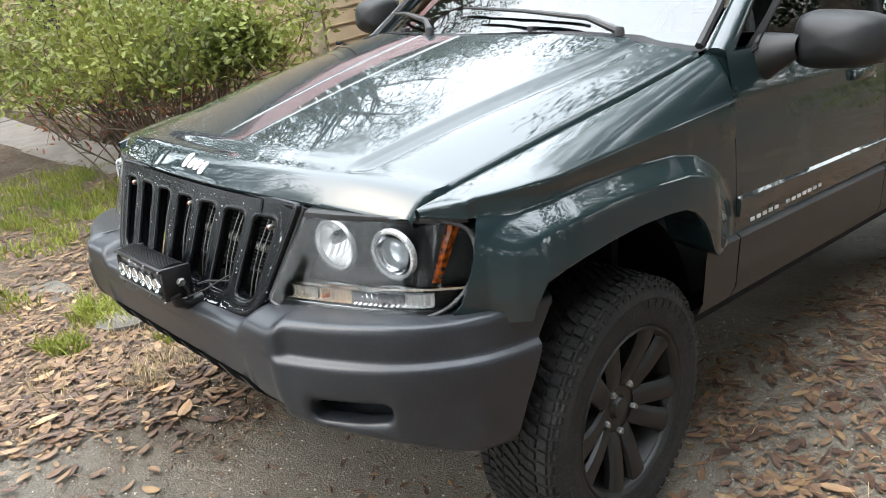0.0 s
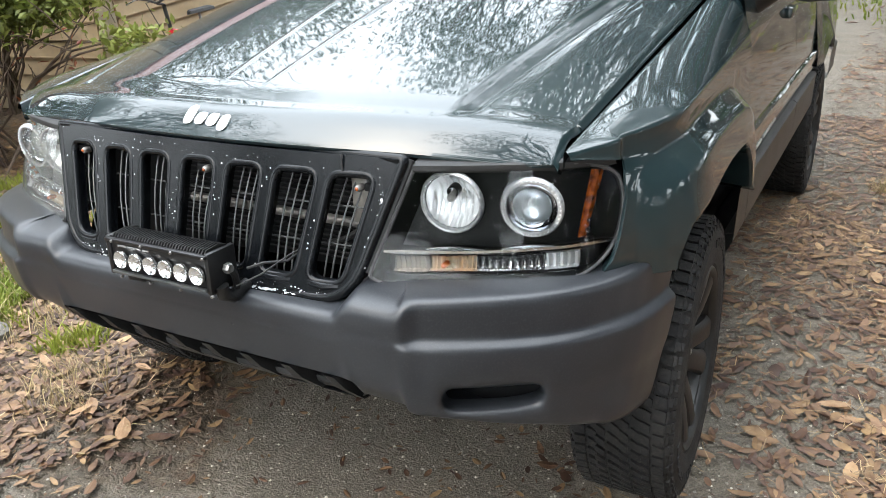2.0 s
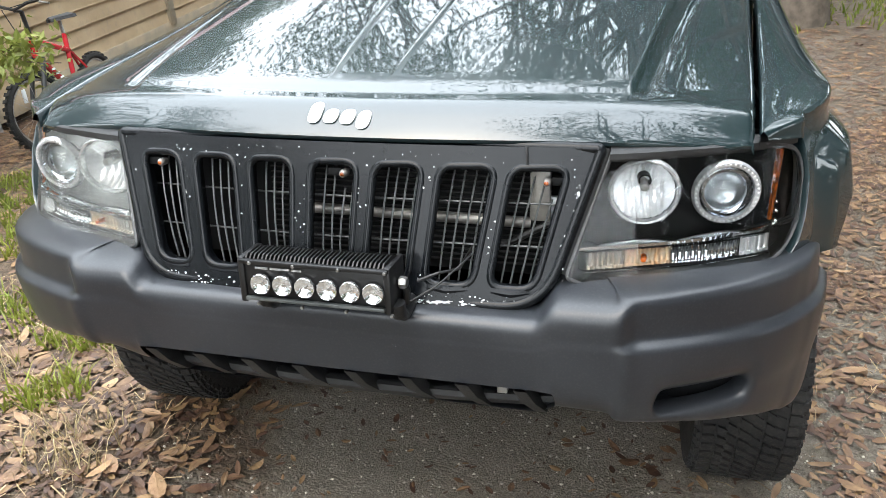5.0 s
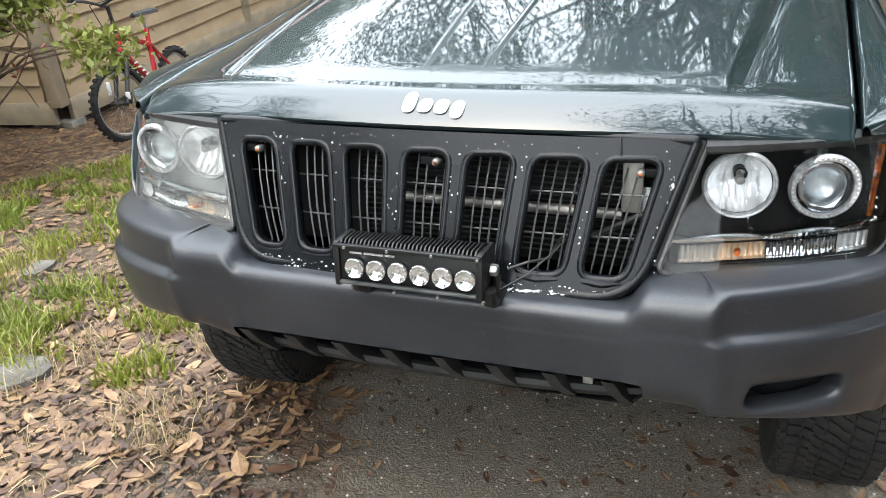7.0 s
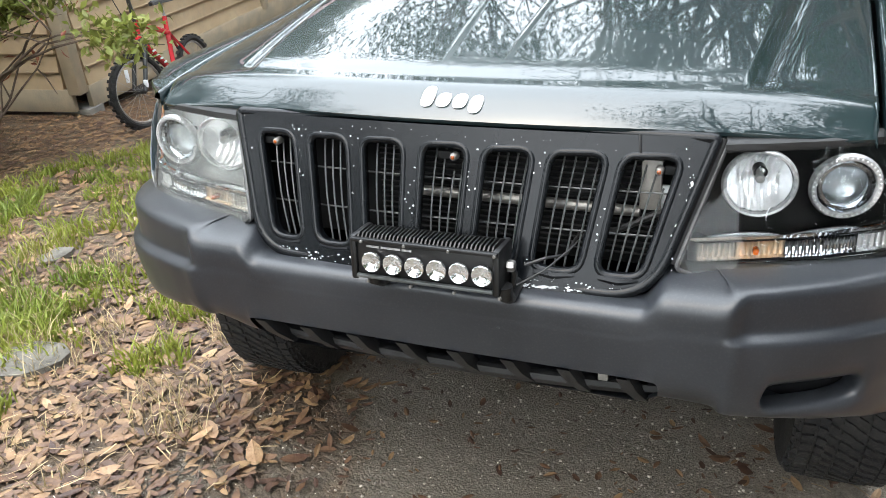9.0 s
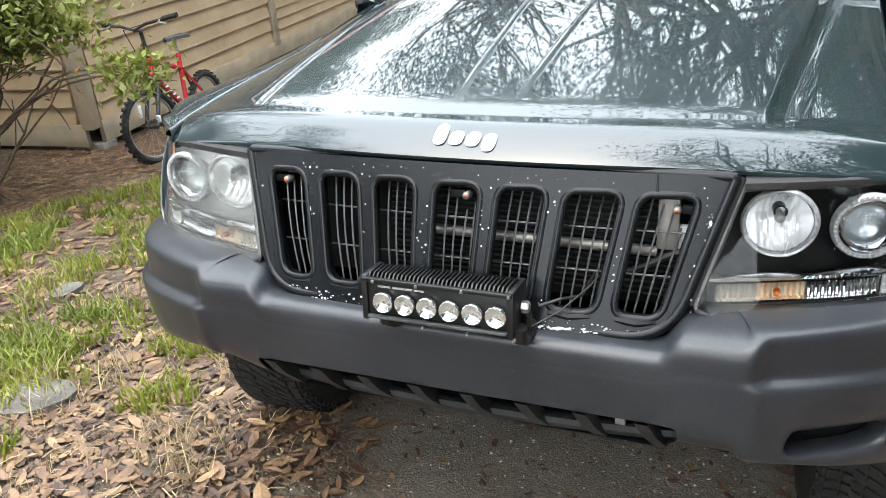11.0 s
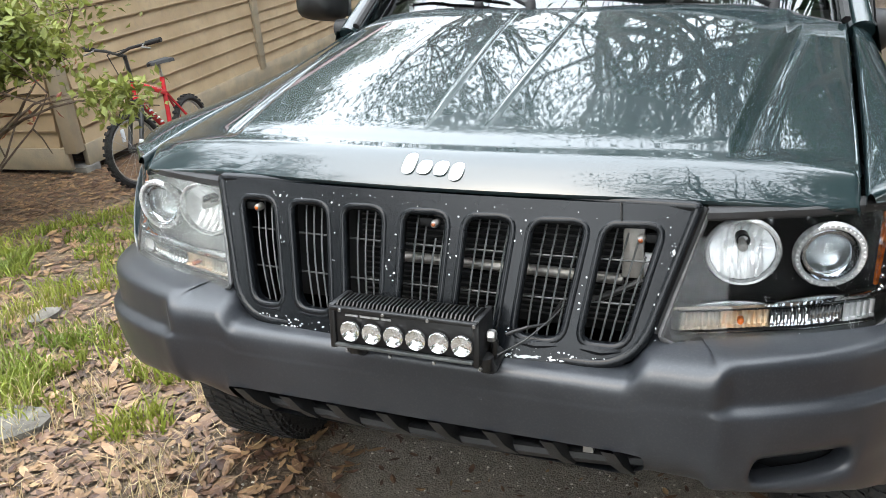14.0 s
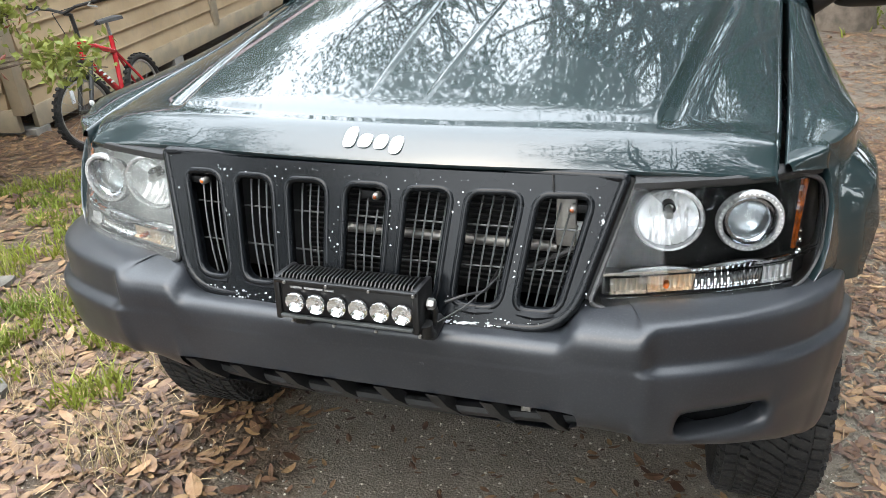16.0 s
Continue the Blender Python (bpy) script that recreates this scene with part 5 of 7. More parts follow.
for way in ([(0.52, -0.02), (0.42, 0.035), (0.22, 0.075), (0.03, 0.105)], [(-0.06, -0.02), (-0.14, 0.035), (-0.34, 0.075), (-0.53, 0.10)]):
    pts = [on_screen(x, t) for x, t in way]
    w = part("wiper", tube(pts, [0.012, 0.008, 0.0055, 0.004], 8), M["blackmetal"], car, "black windscreen wiper")
    a, b = Vector(pts[1]), Vector(pts[3])
    d = (b - a).normalized()
    (xa, ta), (xb, tb) = way[1], way[3]
    part("wiper_blade", tube([on_screen(xa + (xb - xa) * s, 0.055 + 0.085 * s - 0.02 * s * s, 0.012) for s in (0.02, 0.3, 0.6, 0.9, 1.2)], 0.0045, 6), M["weatherstrip"], w)
    part("wiper_cap", lathe([(0, 0.014), (0.010, 0.012), (0.014, 0.005), (0.014, -0.012)], 14, "Z", pts[0]), M["cowl"], w)
for x in (-0.21, 0.30):
    part("washer_nozzle", box((0.022, 0.024, 0.014), (x, cowl_y(x) + 0.03, hood_z(x, cowl_y(x)) + 0.012), 0.004), M["cowl"], car)


def square_nose(root):
    """Bring the nose's outer corners a little outward and forward, lamps, bumper, hood and fenders alike."""
    for ob in root.children_recursive:
        if ob.type != "MESH" or ob.data.users > 1 or not ob.matrix_basis.is_identity or ob.name.startswith(("wheel", "tyre", "tread")):
            continue
        for v in ob.data.vertices:
            x, y, _ = v.co
            f = min(1, max(0, (abs(x) - 0.40) / 0.32)) * min(1, max(0, (0.75 - y) / 0.5))
            if f > 0:
                d = (0.005 if x > 0 else 0.030) * f * f * (3 - 2 * f)
                v.co.x += math.copysign(d, x)
                v.co.y -= d


square_nose(car)

# ---- ground ----
def axis(fine0, fine1, step, far):
    a = list(np.arange(fine0, fine1 + step / 2, step))
    s, v = step, fine1
    while v < far:
        s *= 1.35
        v += s
        a.append(v)
    s, v = step, fine0
    while v > -far:
        s *= 1.35
        v -= s
        a.insert(0, v)
    return a


def build_ground():
    xs, ys = axis(-3.2, 2.6, 0.045, 400), axis(-1.4, 4.2, 0.045, 400)
    verts = [(x, y, ground_z(x, y)) for y in ys for x in xs]
    n = len(xs)
    faces = [(j * n + i, j * n + i + 1, (j + 1) * n + i + 1, (j + 1) * n + i) for j in range(len(ys) - 1) for i in range(n - 1)]
    me = bpy.data.meshes.new("ground")
    me.from_pydata(verts, [], faces)
    me.shade_smooth()
    return me


def ground_material():
    """Grey sandy drive, brown leafy yard and grassy patches, laid out by place."""
    m = bpy.data.materials.new("sandy_ground")
    m.use_nodes = True
    n, l = m.node_tree.nodes, m.node_tree.links
    b = n["Principled BSDF"]
    tc = n.new("ShaderNodeTexCoord")

    def noise_tex(scale, detail=6.0, rough=0.6):
        z = n.new("ShaderNodeTexNoise")
        z.inputs["Scale"].default_value, z.inputs["Detail"].default_value, z.inputs["Roughness"].default_value = scale, detail, rough
        l.new(tc.outputs["Object"], z.inputs["Vector"])
        return z.outputs["Fac"]

    def ramp(src, p0, p1, c0, c1):
        r = n.new("ShaderNodeValToRGB")
        r.color_ramp.elements[0].position, r.color_ramp.elements[1].position = p0, p1
        r.color_ramp.elements[0].color, r.color_ramp.elements[1].color = (*c0, 1), (*c1, 1)
        l.new(src, r.inputs["Fac"])
        return r.outputs["Color"]

    def mix(f, a, c):
        x = n.new("ShaderNodeMix")
        x.data_type = "RGBA"
        l.new(f, x.inputs[0])
        l.new(a, x.inputs[6])
        l.new(c, x.inputs[7])
        return x.outputs[2]

    def maths(op, a, c):
        x = n.new("ShaderNodeMath")
        x.operation = op
        for k, v in enumerate((a, c)):
            if isinstance(v, (int, float)):
                x.inputs[k].default_value = v
            else:
                l.new(v, x.inputs[k])
        return x.outputs[0]
    grit = ramp(noise_tex(260, 4), 0.35, 0.75, (0.060, 0.049, 0.037), (0.36, 0.315, 0.25))
    sand = mix(ramp(noise_tex(3.0), 0.4, 0.65, (0, 0, 0), (0.75,) * 3), grit, ramp(noise_tex(40, 5), 0.3, 0.7, (0.120, 0.100, 0.078), (0.32, 0.28, 0.224)))
    sand = mix(ramp(noise_tex(520, 2), 0.69, 0.74, (0, 0, 0), (0.8,) * 3), sand, ramp(noise_tex(3), 0.0, 1.0, (0.46, 0.42, 0.36), (0.52, 0.48, 0.42)))
    soil = ramp(noise_tex(22, 8), 0.3, 0.72, (0.050, 0.036, 0.024), (0.175, 0.118, 0.072))
    sp = n.new("ShaderNodeSeparateXYZ")
    l.new(tc.outputs["Object"], sp.inputs[0])
    wob = maths("MULTIPLY", maths("SUBTRACT", noise_tex(1.1, 8, 0.7), 0.5), 3.6)
    left = maths("ADD", maths("MULTIPLY", sp.outputs["X"], -1.0), wob)
    f_left = ramp(left, 0.0, 1.0, (0, 0, 0), (1, 1, 1))
    mr = n.new("ShaderNodeMapRange")
    mr.inputs["From Min"].default_value, mr.inputs["From Max"].default_value = 0.35, 0.80
    l.new(left, mr.inputs["Value"])
    far = n.new("ShaderNodeMapRange")
    far.inputs["From Min"].default_value, far.inputs["From Max"].default_value = 0.9, 2.4
    l.new(maths("ADD", sp.outputs["X"], wob), far.inputs["Value"])
    fac = maths("MAXIMUM", mr.outputs["Result"], maths("MULTIPLY", far.outputs["Result"], 0.8))
    col = mix(fac, sand, soil)
    l.new(col, b.inputs["Base Color"])
    b.inputs["Roughness"].default_value = 0.9
    wet = ramp(noise_tex(2.2, 4), 0.45, 0.7, (0.62,) * 3, (0.95,) * 3)
    l.new(wet, b.inputs["Roughness"])
    bp = n.new("ShaderNodeBump")
    bp.inputs["Strength"].default_value, bp.inputs["Distance"].default_value = 1.0, 0.018
    vo = n.new("ShaderNodeTexVoronoi")
    vo.inputs["Scale"].default_value = 34
    l.new(tc.outputs["Object"], vo.inputs["Vector"])
    # old tyre prints pressed into the sand: staggered lugs, fading in and out
    br = n.new("ShaderNodeTexVoronoi")
    br.feature = "DISTANCE_TO_EDGE"
    br.inputs["Scale"].default_value = 30.0
    warp = n.new("ShaderNodeMix")
    warp.data_type = "RGBA"
    warp.inputs[0].default_value = 0.12
    wz = n.new("ShaderNodeTexNoise")
    wz.inputs["Scale"].default_value = 9.0
    l.new(tc.outputs["Object"], wz.inputs["Vector"])
    l.new(tc.outputs["Object"], warp.inputs[6])
    l.new(wz.outputs["Color"], warp.inputs[7])
    l.new(warp.outputs[2], br.inputs["Vector"])
    mask = ramp(noise_tex(1.7, 3), 0.45, 0.6, (0, 0, 0), (0.9,) * 3)
    lug = n.new("ShaderNodeMapRange")
    lug.inputs["From Min"].default_value, lug.inputs["From Max"].default_value = 0.0, 0.22
    l.new(br.outputs["Distance"], lug.inputs["Value"])
    prints = maths("MULTIPLY", lug.outputs["Result"], mask)
    h = maths("ADD", maths("ADD", noise_tex(150, 6), maths("MULTIPLY", vo.outputs["Distance"], 0.22)), maths("MULTIPLY", prints, 0.38))
    l.new(h, bp.inputs["Height"])
    l.new(bp.outputs["Normal"], b.inputs["Normal"])
    return m


ground = new("ground", build_ground())
ground.data.materials.append(ground_material())
tagged(ground, "sandy drive and leaf-strewn yard sloping gently", "ground", kind="structure")


def cloud(name, verts, faces, material, label, category, parent=None, smooth=False):
    me = bpy.data.meshes.new(name)
    me.from_pydata(verts, [], faces)
    me.materials.append(material)
    if smooth:
        me.shade_smooth()
    ob = new(name, me)
    if parent:
        ob.parent = parent
        return tagged(ob, label, kind="stuff")
    return tagged(ob, label, category, kind="stuff")


# ---- house ----
HX, HY = -5.5, 4.6


house = thing("house", "tan lap-sided house raised on concrete blocks", "house")
FLOOR = -0.06


def siding_wall(p0, p1, z0, z1, pitch, normal, openings=()):
    """Lapped boards along a wall, each a piece of its own, round its openings."""
    d = Vector((p1[0] - p0[0], p1[1] - p0[1], 0))
    length = d.length
    d.normalize()
    nrm = Vector((*normal, 0))
    k = 0
    z = z0
    while z < z1 - 0.02:
        zt = min(z + pitch, z1)
        spans = [(0.0, length)]
        for a, b, lo, hi in openings:
            if zt > lo + 0.02 and z < hi - 0.02:
                new_spans = []
                for s, e in spans:
                    if e <= a or s >= b:
                        new_spans.append((s, e))
                    else:
                        if a > s:
                            new_spans.append((s, a))
                        if b < e:
                            new_spans.append((b, e))
                spans = new_spans
        for s, e in spans:
            if e - s < 0.05:
                continue
            bm = bmesh.new()
            a, b = Vector((*p0, 0)) + d * s, Vector((*p0, 0)) + d * e
            prof = [(0.030, z - 0.012), (0.034, z), (0.030, z + 0.010), (0.010, zt), (-0.004, zt), (-0.004, z - 0.012)]
            rows = [[q + nrm * o + Vector((0, 0, h)) for o, h in prof] for q in (a, b)]
            vs = [[bm.verts.new(p) for p in r] for r in rows]
            for i in range(6):
                bm.faces.new((vs[0][i], vs[0][(i + 1) % 6], vs[1][(i + 1) % 6], vs[1][i]))
            bm.faces.new(vs[0][::-1])
            bm.faces.new(vs[1])
            part("board", bm, M["siding"], house, smooth=0)
        z += pitch
        k += 1


WALL_TOP = FLOOR + 2.9
part("wall_core", box((0.10, 9.0, 2.9), (HX - 0.06, HY + 4.5 + 0.01, FLOOR + 1.45)), M["siding"], house)
part("wall_core", box((8.0, 0.10, 2.9), (HX - 4.02, HY + 0.06, FLOOR + 1.45)), M["siding"], house)
part("wall_core", box((0.10, 9.0, 2.9), (HX - 8.0, HY + 4.5, FLOOR + 1.45)), M["siding"], house)
part("wall_core", box((8.0, 0.10, 2.9), (HX - 4.02, HY + 9.0, FLOOR + 1.45)), M["siding"], house)
siding_wall((HX, HY + 0.12), (HX, HY + 3.59), FLOOR, WALL_TOP, 0.164, (1, 0))
siding_wall((HX, HY + 3.75), (HX, HY + 9.0), FLOOR, WALL_TOP, 0.132, (1, 0))
WIN = [(2.3, 3.3, FLOOR + 1.05, FLOOR + 2.2), (5.2, 6.4, FLOOR + 1.05, FLOOR + 2.2)]
siding_wall((HX - 8.0, HY), (HX - 0.12, HY), FLOOR, WALL_TOP, 0.164, (0, -1), [(8.0 - b, 8.0 - a, lo, hi) for a, b, lo, hi in WIN])
part("corner_board", box((0.12, 0.12, 2.95), (HX - 0.01, HY + 0.01, FLOOR + 1.44), 0.008), M["trimwood"], house, "weathered tan corner board")
part("batten", box((0.07, 0.15, 2.95), (HX + 0.02, HY + 3.67, FLOOR + 1.44), 0.006), M["trimwood"], house)
part("skirt_board", box((0.05, 8.9, 0.20), (HX + 0.012, HY + 4.55, FLOOR - 0.09), 0.006), M["trimwood"], house)
part("skirt_board", box((7.9, 0.05, 0.20), (HX - 4.0, HY - 0.012, FLOOR - 0.09), 0.006), M["trimwood"], house)
for a, b, lo, hi in WIN:
    x = HX - (a + b) / 2
    w = part("window", box((b - a, 0.03, hi - lo), (x, HY + 0.0, (lo + hi) / 2), 0.004), M["winglass"], house, "dark window with a tan frame")
    for dx, dz, sx, sz in ((-(b - a) / 2, 0, 0.09, hi - lo + 0.16), ((b - a) / 2, 0, 0.09, hi - lo + 0.16), (0, (hi - lo) / 2, b - a, 0.09), (0, -(hi - lo) / 2, b - a + 0.1, 0.09), (0, 0, b - a, 0.04)):
        part("window_frame", box((sx, 0.06, sz), (x + dx, HY - 0.022, (lo + hi) / 2 + dz), 0.005), M["trimwood"], w)
for x, y in ((HX - 0.15, HY + 0.12), (HX - 0.15, HY + 2.6), (HX - 2.4, HY + 0.15), (HX - 4.8, HY + 0.15), (HX - 0.15, HY + 5.2), (HX - 0.15, HY + 7.8)):
    zg = ground_z(x, y)
    part("block", box((0.40, 0.20, FLOOR - 0.18 - zg + 0.05), (x, y, (zg - 0.05 + FLOOR - 0.18) / 2), 0.008), M["block"], house, "grey concrete foundation block")
rows = []
for x, z in ((HX + 0.45, WALL_TOP - 0.05), (HX - 4.0, WALL_TOP + 2.3), (HX - 8.45, WALL_TOP - 0.05)):
    rows.append([(x, HY - 0.5, z), (x, HY + 9.5, z)])
part("roof", sheet(rows, thick=0.08), M["roof"], house, "rust-red pitched roof", smooth=0)
part("gable", sheet([[(HX, HY + 0.02, WALL_TOP), (HX - 4.0, HY + 0.02, WALL_TOP)], [(HX - 4.0, HY + 0.02, WALL_TOP + 1.9), (HX - 4.0, HY + 0.02, WALL_TOP + 1.9)]]), M["siding"], house, smooth=0)
part("gable", sheet([[(HX - 8.0, HY + 0.02, WALL_TOP), (HX - 4.0, HY + 0.02, WALL_TOP)], [(HX - 4.0, HY + 0.02, WALL_TOP + 1.9), (HX - 4.0, HY + 0.02, WALL_TOP + 1.9)]]), M["siding"], house, smooth=0)


house.matrix_world = Matrix.Translation((-4.48, 3.60, -0.20)) @ Matrix.Rotation(radians(6.9), 4, "Z") @ Matrix.Scale(0.9, 4) @ Matrix.Translation((-HX, -HY, -(FLOOR - 0.035)))


# ---- plants ----
def leaf_cloud(centres, normals_up, sizes, rnd, slim=0.45):
    """Small folded leaves as one cloud: six points and four faces each."""
    n = len(centres)
    c = np.asarray(centres, float)
    a = rnd.normal(size=(n, 3))
    a /= np.linalg.norm(a, axis=1, keepdims=True)
    up = np.tile((0, 0, 1.0), (n, 1)) * normals_up + rnd.normal(size=(n, 3)) * (1 - normals_up)
    b = np.cross(up, a)
    b /= np.linalg.norm(b, axis=1, keepdims=True) + 1e-9
    w = np.cross(a, b)
    s = np.asarray(sizes, float)[:, None]
    k = slim * 0.5
    pts = [c - a * s * 0.5, c - a * s * 0.05 + b * s * k + w * s * 0.08, c - a * s * 0.05 - b * s * k + w * s * 0.08, c + a * s * 0.5 - w * s * 0.06, c + a * s * 0.0]
    v = np.stack(pts, 1).reshape(-1, 3)
    base = np.arange(n)[:, None] * 5
    f = np.concatenate([base + [0, 4, 1], base + [0, 2, 4], base + [4, 3, 1], base + [4, 2, 3]], 0)
    return v.tolist(), f.tolist()


def limb(path, start, heading, length, radius, depth, rnd, tips, spread=0.6, lift=0.25, parts=5):
    """Grows a wandering limb and its branches into path lists; tips gathers the ends."""
    pts, rad = [Vector(start)], [radius]
    d = Vector(heading).normalized()
    for k in range(parts):
        d = (d + Vector((rnd.gauss(0, 0.16), rnd.gauss(0, 0.16), rnd.gauss(0.02, 0.12) + lift * 0.1))).normalized()
        pts.append(pts[-1] + d * length / parts)
        rad.append(radius * (1 - 0.75 * (k + 1) / parts))
    path.append((pts, rad))
    if depth <= 0:
        tips += pts[2:]
        return
    for k in range(2, parts + 1):
        for _ in range(2 if depth > 1 else rnd.choice((1, 2))):
            side = Vector((rnd.gauss(0, 1), rnd.gauss(0, 1), rnd.gauss(0.1, 0.6)))
            nd = (d * (1 - spread) + side.normalized() * spread + Vector((0, 0, lift))).normalized()
            limb(path, pts[k], nd, length * rnd.uniform(0.5, 0.75), rad[k] * 0.72, depth - 1, rnd, tips, spread, lift, max(3, parts - 1))


def build_tree(seed, height, crown, leaves, leaf_size, clumps=0):
    rnd = random.Random(seed)
    nr = np.random.default_rng(seed)
    path, tips = [], []
    trunk_h = height * 0.42
    pts, rad = [Vector((0, 0, -0.25))], [0.30]
    for k in range(8):
        pts.append(pts[-1] + Vector((rnd.gauss(0, 0.10), rnd.gauss(0, 0.10), (trunk_h + 0.25) / 8)))
        rad.append(0.26 - 0.012 * k)
    for k in range(9):
        a = rnd.uniform(0, math.tau)
        at = pts[rnd.choice((5, 6, 7, 8))]
        limb(path, at, (math.cos(a), math.sin(a), rnd.uniform(0.25, 1.3)), crown * rnd.uniform(0.7, 1.05), 0.12, 2, rnd, tips, 0.55, 0.22)
    bm = tube(pts, rad, 12)
    wood = finish("trunk", bm, M["bark"], 60)
    bm = bmesh.new()
    for p, r in path:
        tube(p, [max(v, 0.006) for v in r], 5, bm=bm, cap=False)
    limbs = finish("limbs", bm, M["bark"], 60)
    tips = np.array([tuple(t) for t in tips])
    if clumps:
        tips = tips[nr.integers(0, len(tips), clumps)]
    pick = tips[nr.integers(0, len(tips), leaves)]
    c = pick + nr.normal(size=(leaves, 3)) * (0.34, 0.34, 0.22)
    v, f = leaf_cloud(c, 0.5, nr.uniform(0.7, 1.3, leaves) * leaf_size, nr)
    me = bpy.data.meshes.new("crown")
    me.from_pydata(v, [], f)
    me.materials.append(M["canopy"])
    return wood, limbs, me


KINDS = [build_tree(11, 9.0, 2.9, 19000, 0.16), build_tree(23, 10.5, 3.4, 22000, 0.17), build_tree(37, 8.0, 2.5, 15000, 0.15), build_tree(51, 9.5, 3.0, 15000, 0.085, 70)]
TREES = [(-7.6, -5.6, 3, 1.35, 15), (9.5, -8.5, 1, 1.2, 50), (12.5, -5.5, 0, 1.25, 110), (3.9, -3.2, 3, 1.25, 250), (1.95, 9.6, 3, 1.4, 20), (5.6, 2.6, 1, 0.95, 75), (-1.3, 10.8, 3, 1.55, 205), (-15.5, 13.0, 0, 1.3, 200), (6.5, 9.5, 1, 1.0, 80), (10.5, 3.0, 2, 1.2, 200), (8.0, -5.5, 0, 1.1, 260), (6.8, -14.5, 1, 1.0, 300),
         (-9.0, -12.0, 2, 1.0, 30), (-11.0, -2.0, 3, 1.4, 110), (5.0, 20.0, 3, 1.4, 10), (-10.0, 26.0, 0, 0.85, 170), (13.0, 13.0, 2, 1.5, 230), (-15.5, 4.0, 3, 1.5, 290), (0.5, 27.0, 0, 0.95, 60), (-3.0, 29.0, 1, 0.8, 20),
         (15.0, -3.0, 1, 1.1, 330), (-6.0, 30.0, 2, 1.0, 95), (9.0, 26.0, 0, 1.4, 190), (9.0, -1.0, 0, 1.0, 15), (-17.0, 22.0, 1, 1.3, 50), (-15.2, 10.0, 3, 1.8, 75), (8.5, 6.0, 1, 1.25, 10), (5.2, 13.5, 1, 1.2, 130), (7.6, 1.2, 0, 1.0, 220)]
for x, y, k, s, turn in TREES:
    t = thing("tree", "tall oak with spreading limbs and small dark leaves", "tree", "trees round the drive")
    t.matrix_world = Matrix.Translation((x, y, ground_z(x, y))) @ Matrix.Rotation(radians(turn), 4, "Z") @ Matrix.Scale(s, 4)
    wood, limbs, crown = KINDS[k]
    for nm, me in (("trunk", wood), ("branchwork", limbs), ("crown", crown)):
        o = new(nm, me)
        o.parent = t
        if nm != "trunk":
            o["kind"] = "stuff"


# belt of woods that closes the view on all sides
def build_woods():
    nr = np.random.default_rng(77)
    n = 130000
    a = nr.uniform(0, math.tau, n)
    hub = nr.uniform(0, math.tau, 150)
    near = hub[nr.integers(0, 150, n)] + nr.normal(size=n) * 0.05
    a = np.where(nr.random(n) < 0.55, near, a)
    r = 19 + 3.5 * np.sin(a * 5) + nr.uniform(-2.0, 2.0, n)
    top = 4.6 + 1.4 * np.sin(a * 7 + 1) + 1.2 * np.sin(a * 17)
    way_out = np.abs((a - math.pi + 0.14 + math.pi) % math.tau - math.pi)
    thin = (way_out < 0.24) & (nr.random(n) < 0.88)
    a = np.where(thin, a + math.pi, a)
    z = nr.random(n) ** 0.85 * top
    x, y = r * np.sin(a), r * np.cos(a) + 3.0
    g = np.array([ground_z(p, q) for p, q in zip(x, y)])
    v, f = leaf_cloud(np.stack([x, y, g + z], 1), 0.3, nr.uniform(0.14, 0.34, n), nr, 0.6)
    cloud("woods", v, f, M["canopy"], "dark undergrowth of the woods round the yard", "woods")


build_woods()


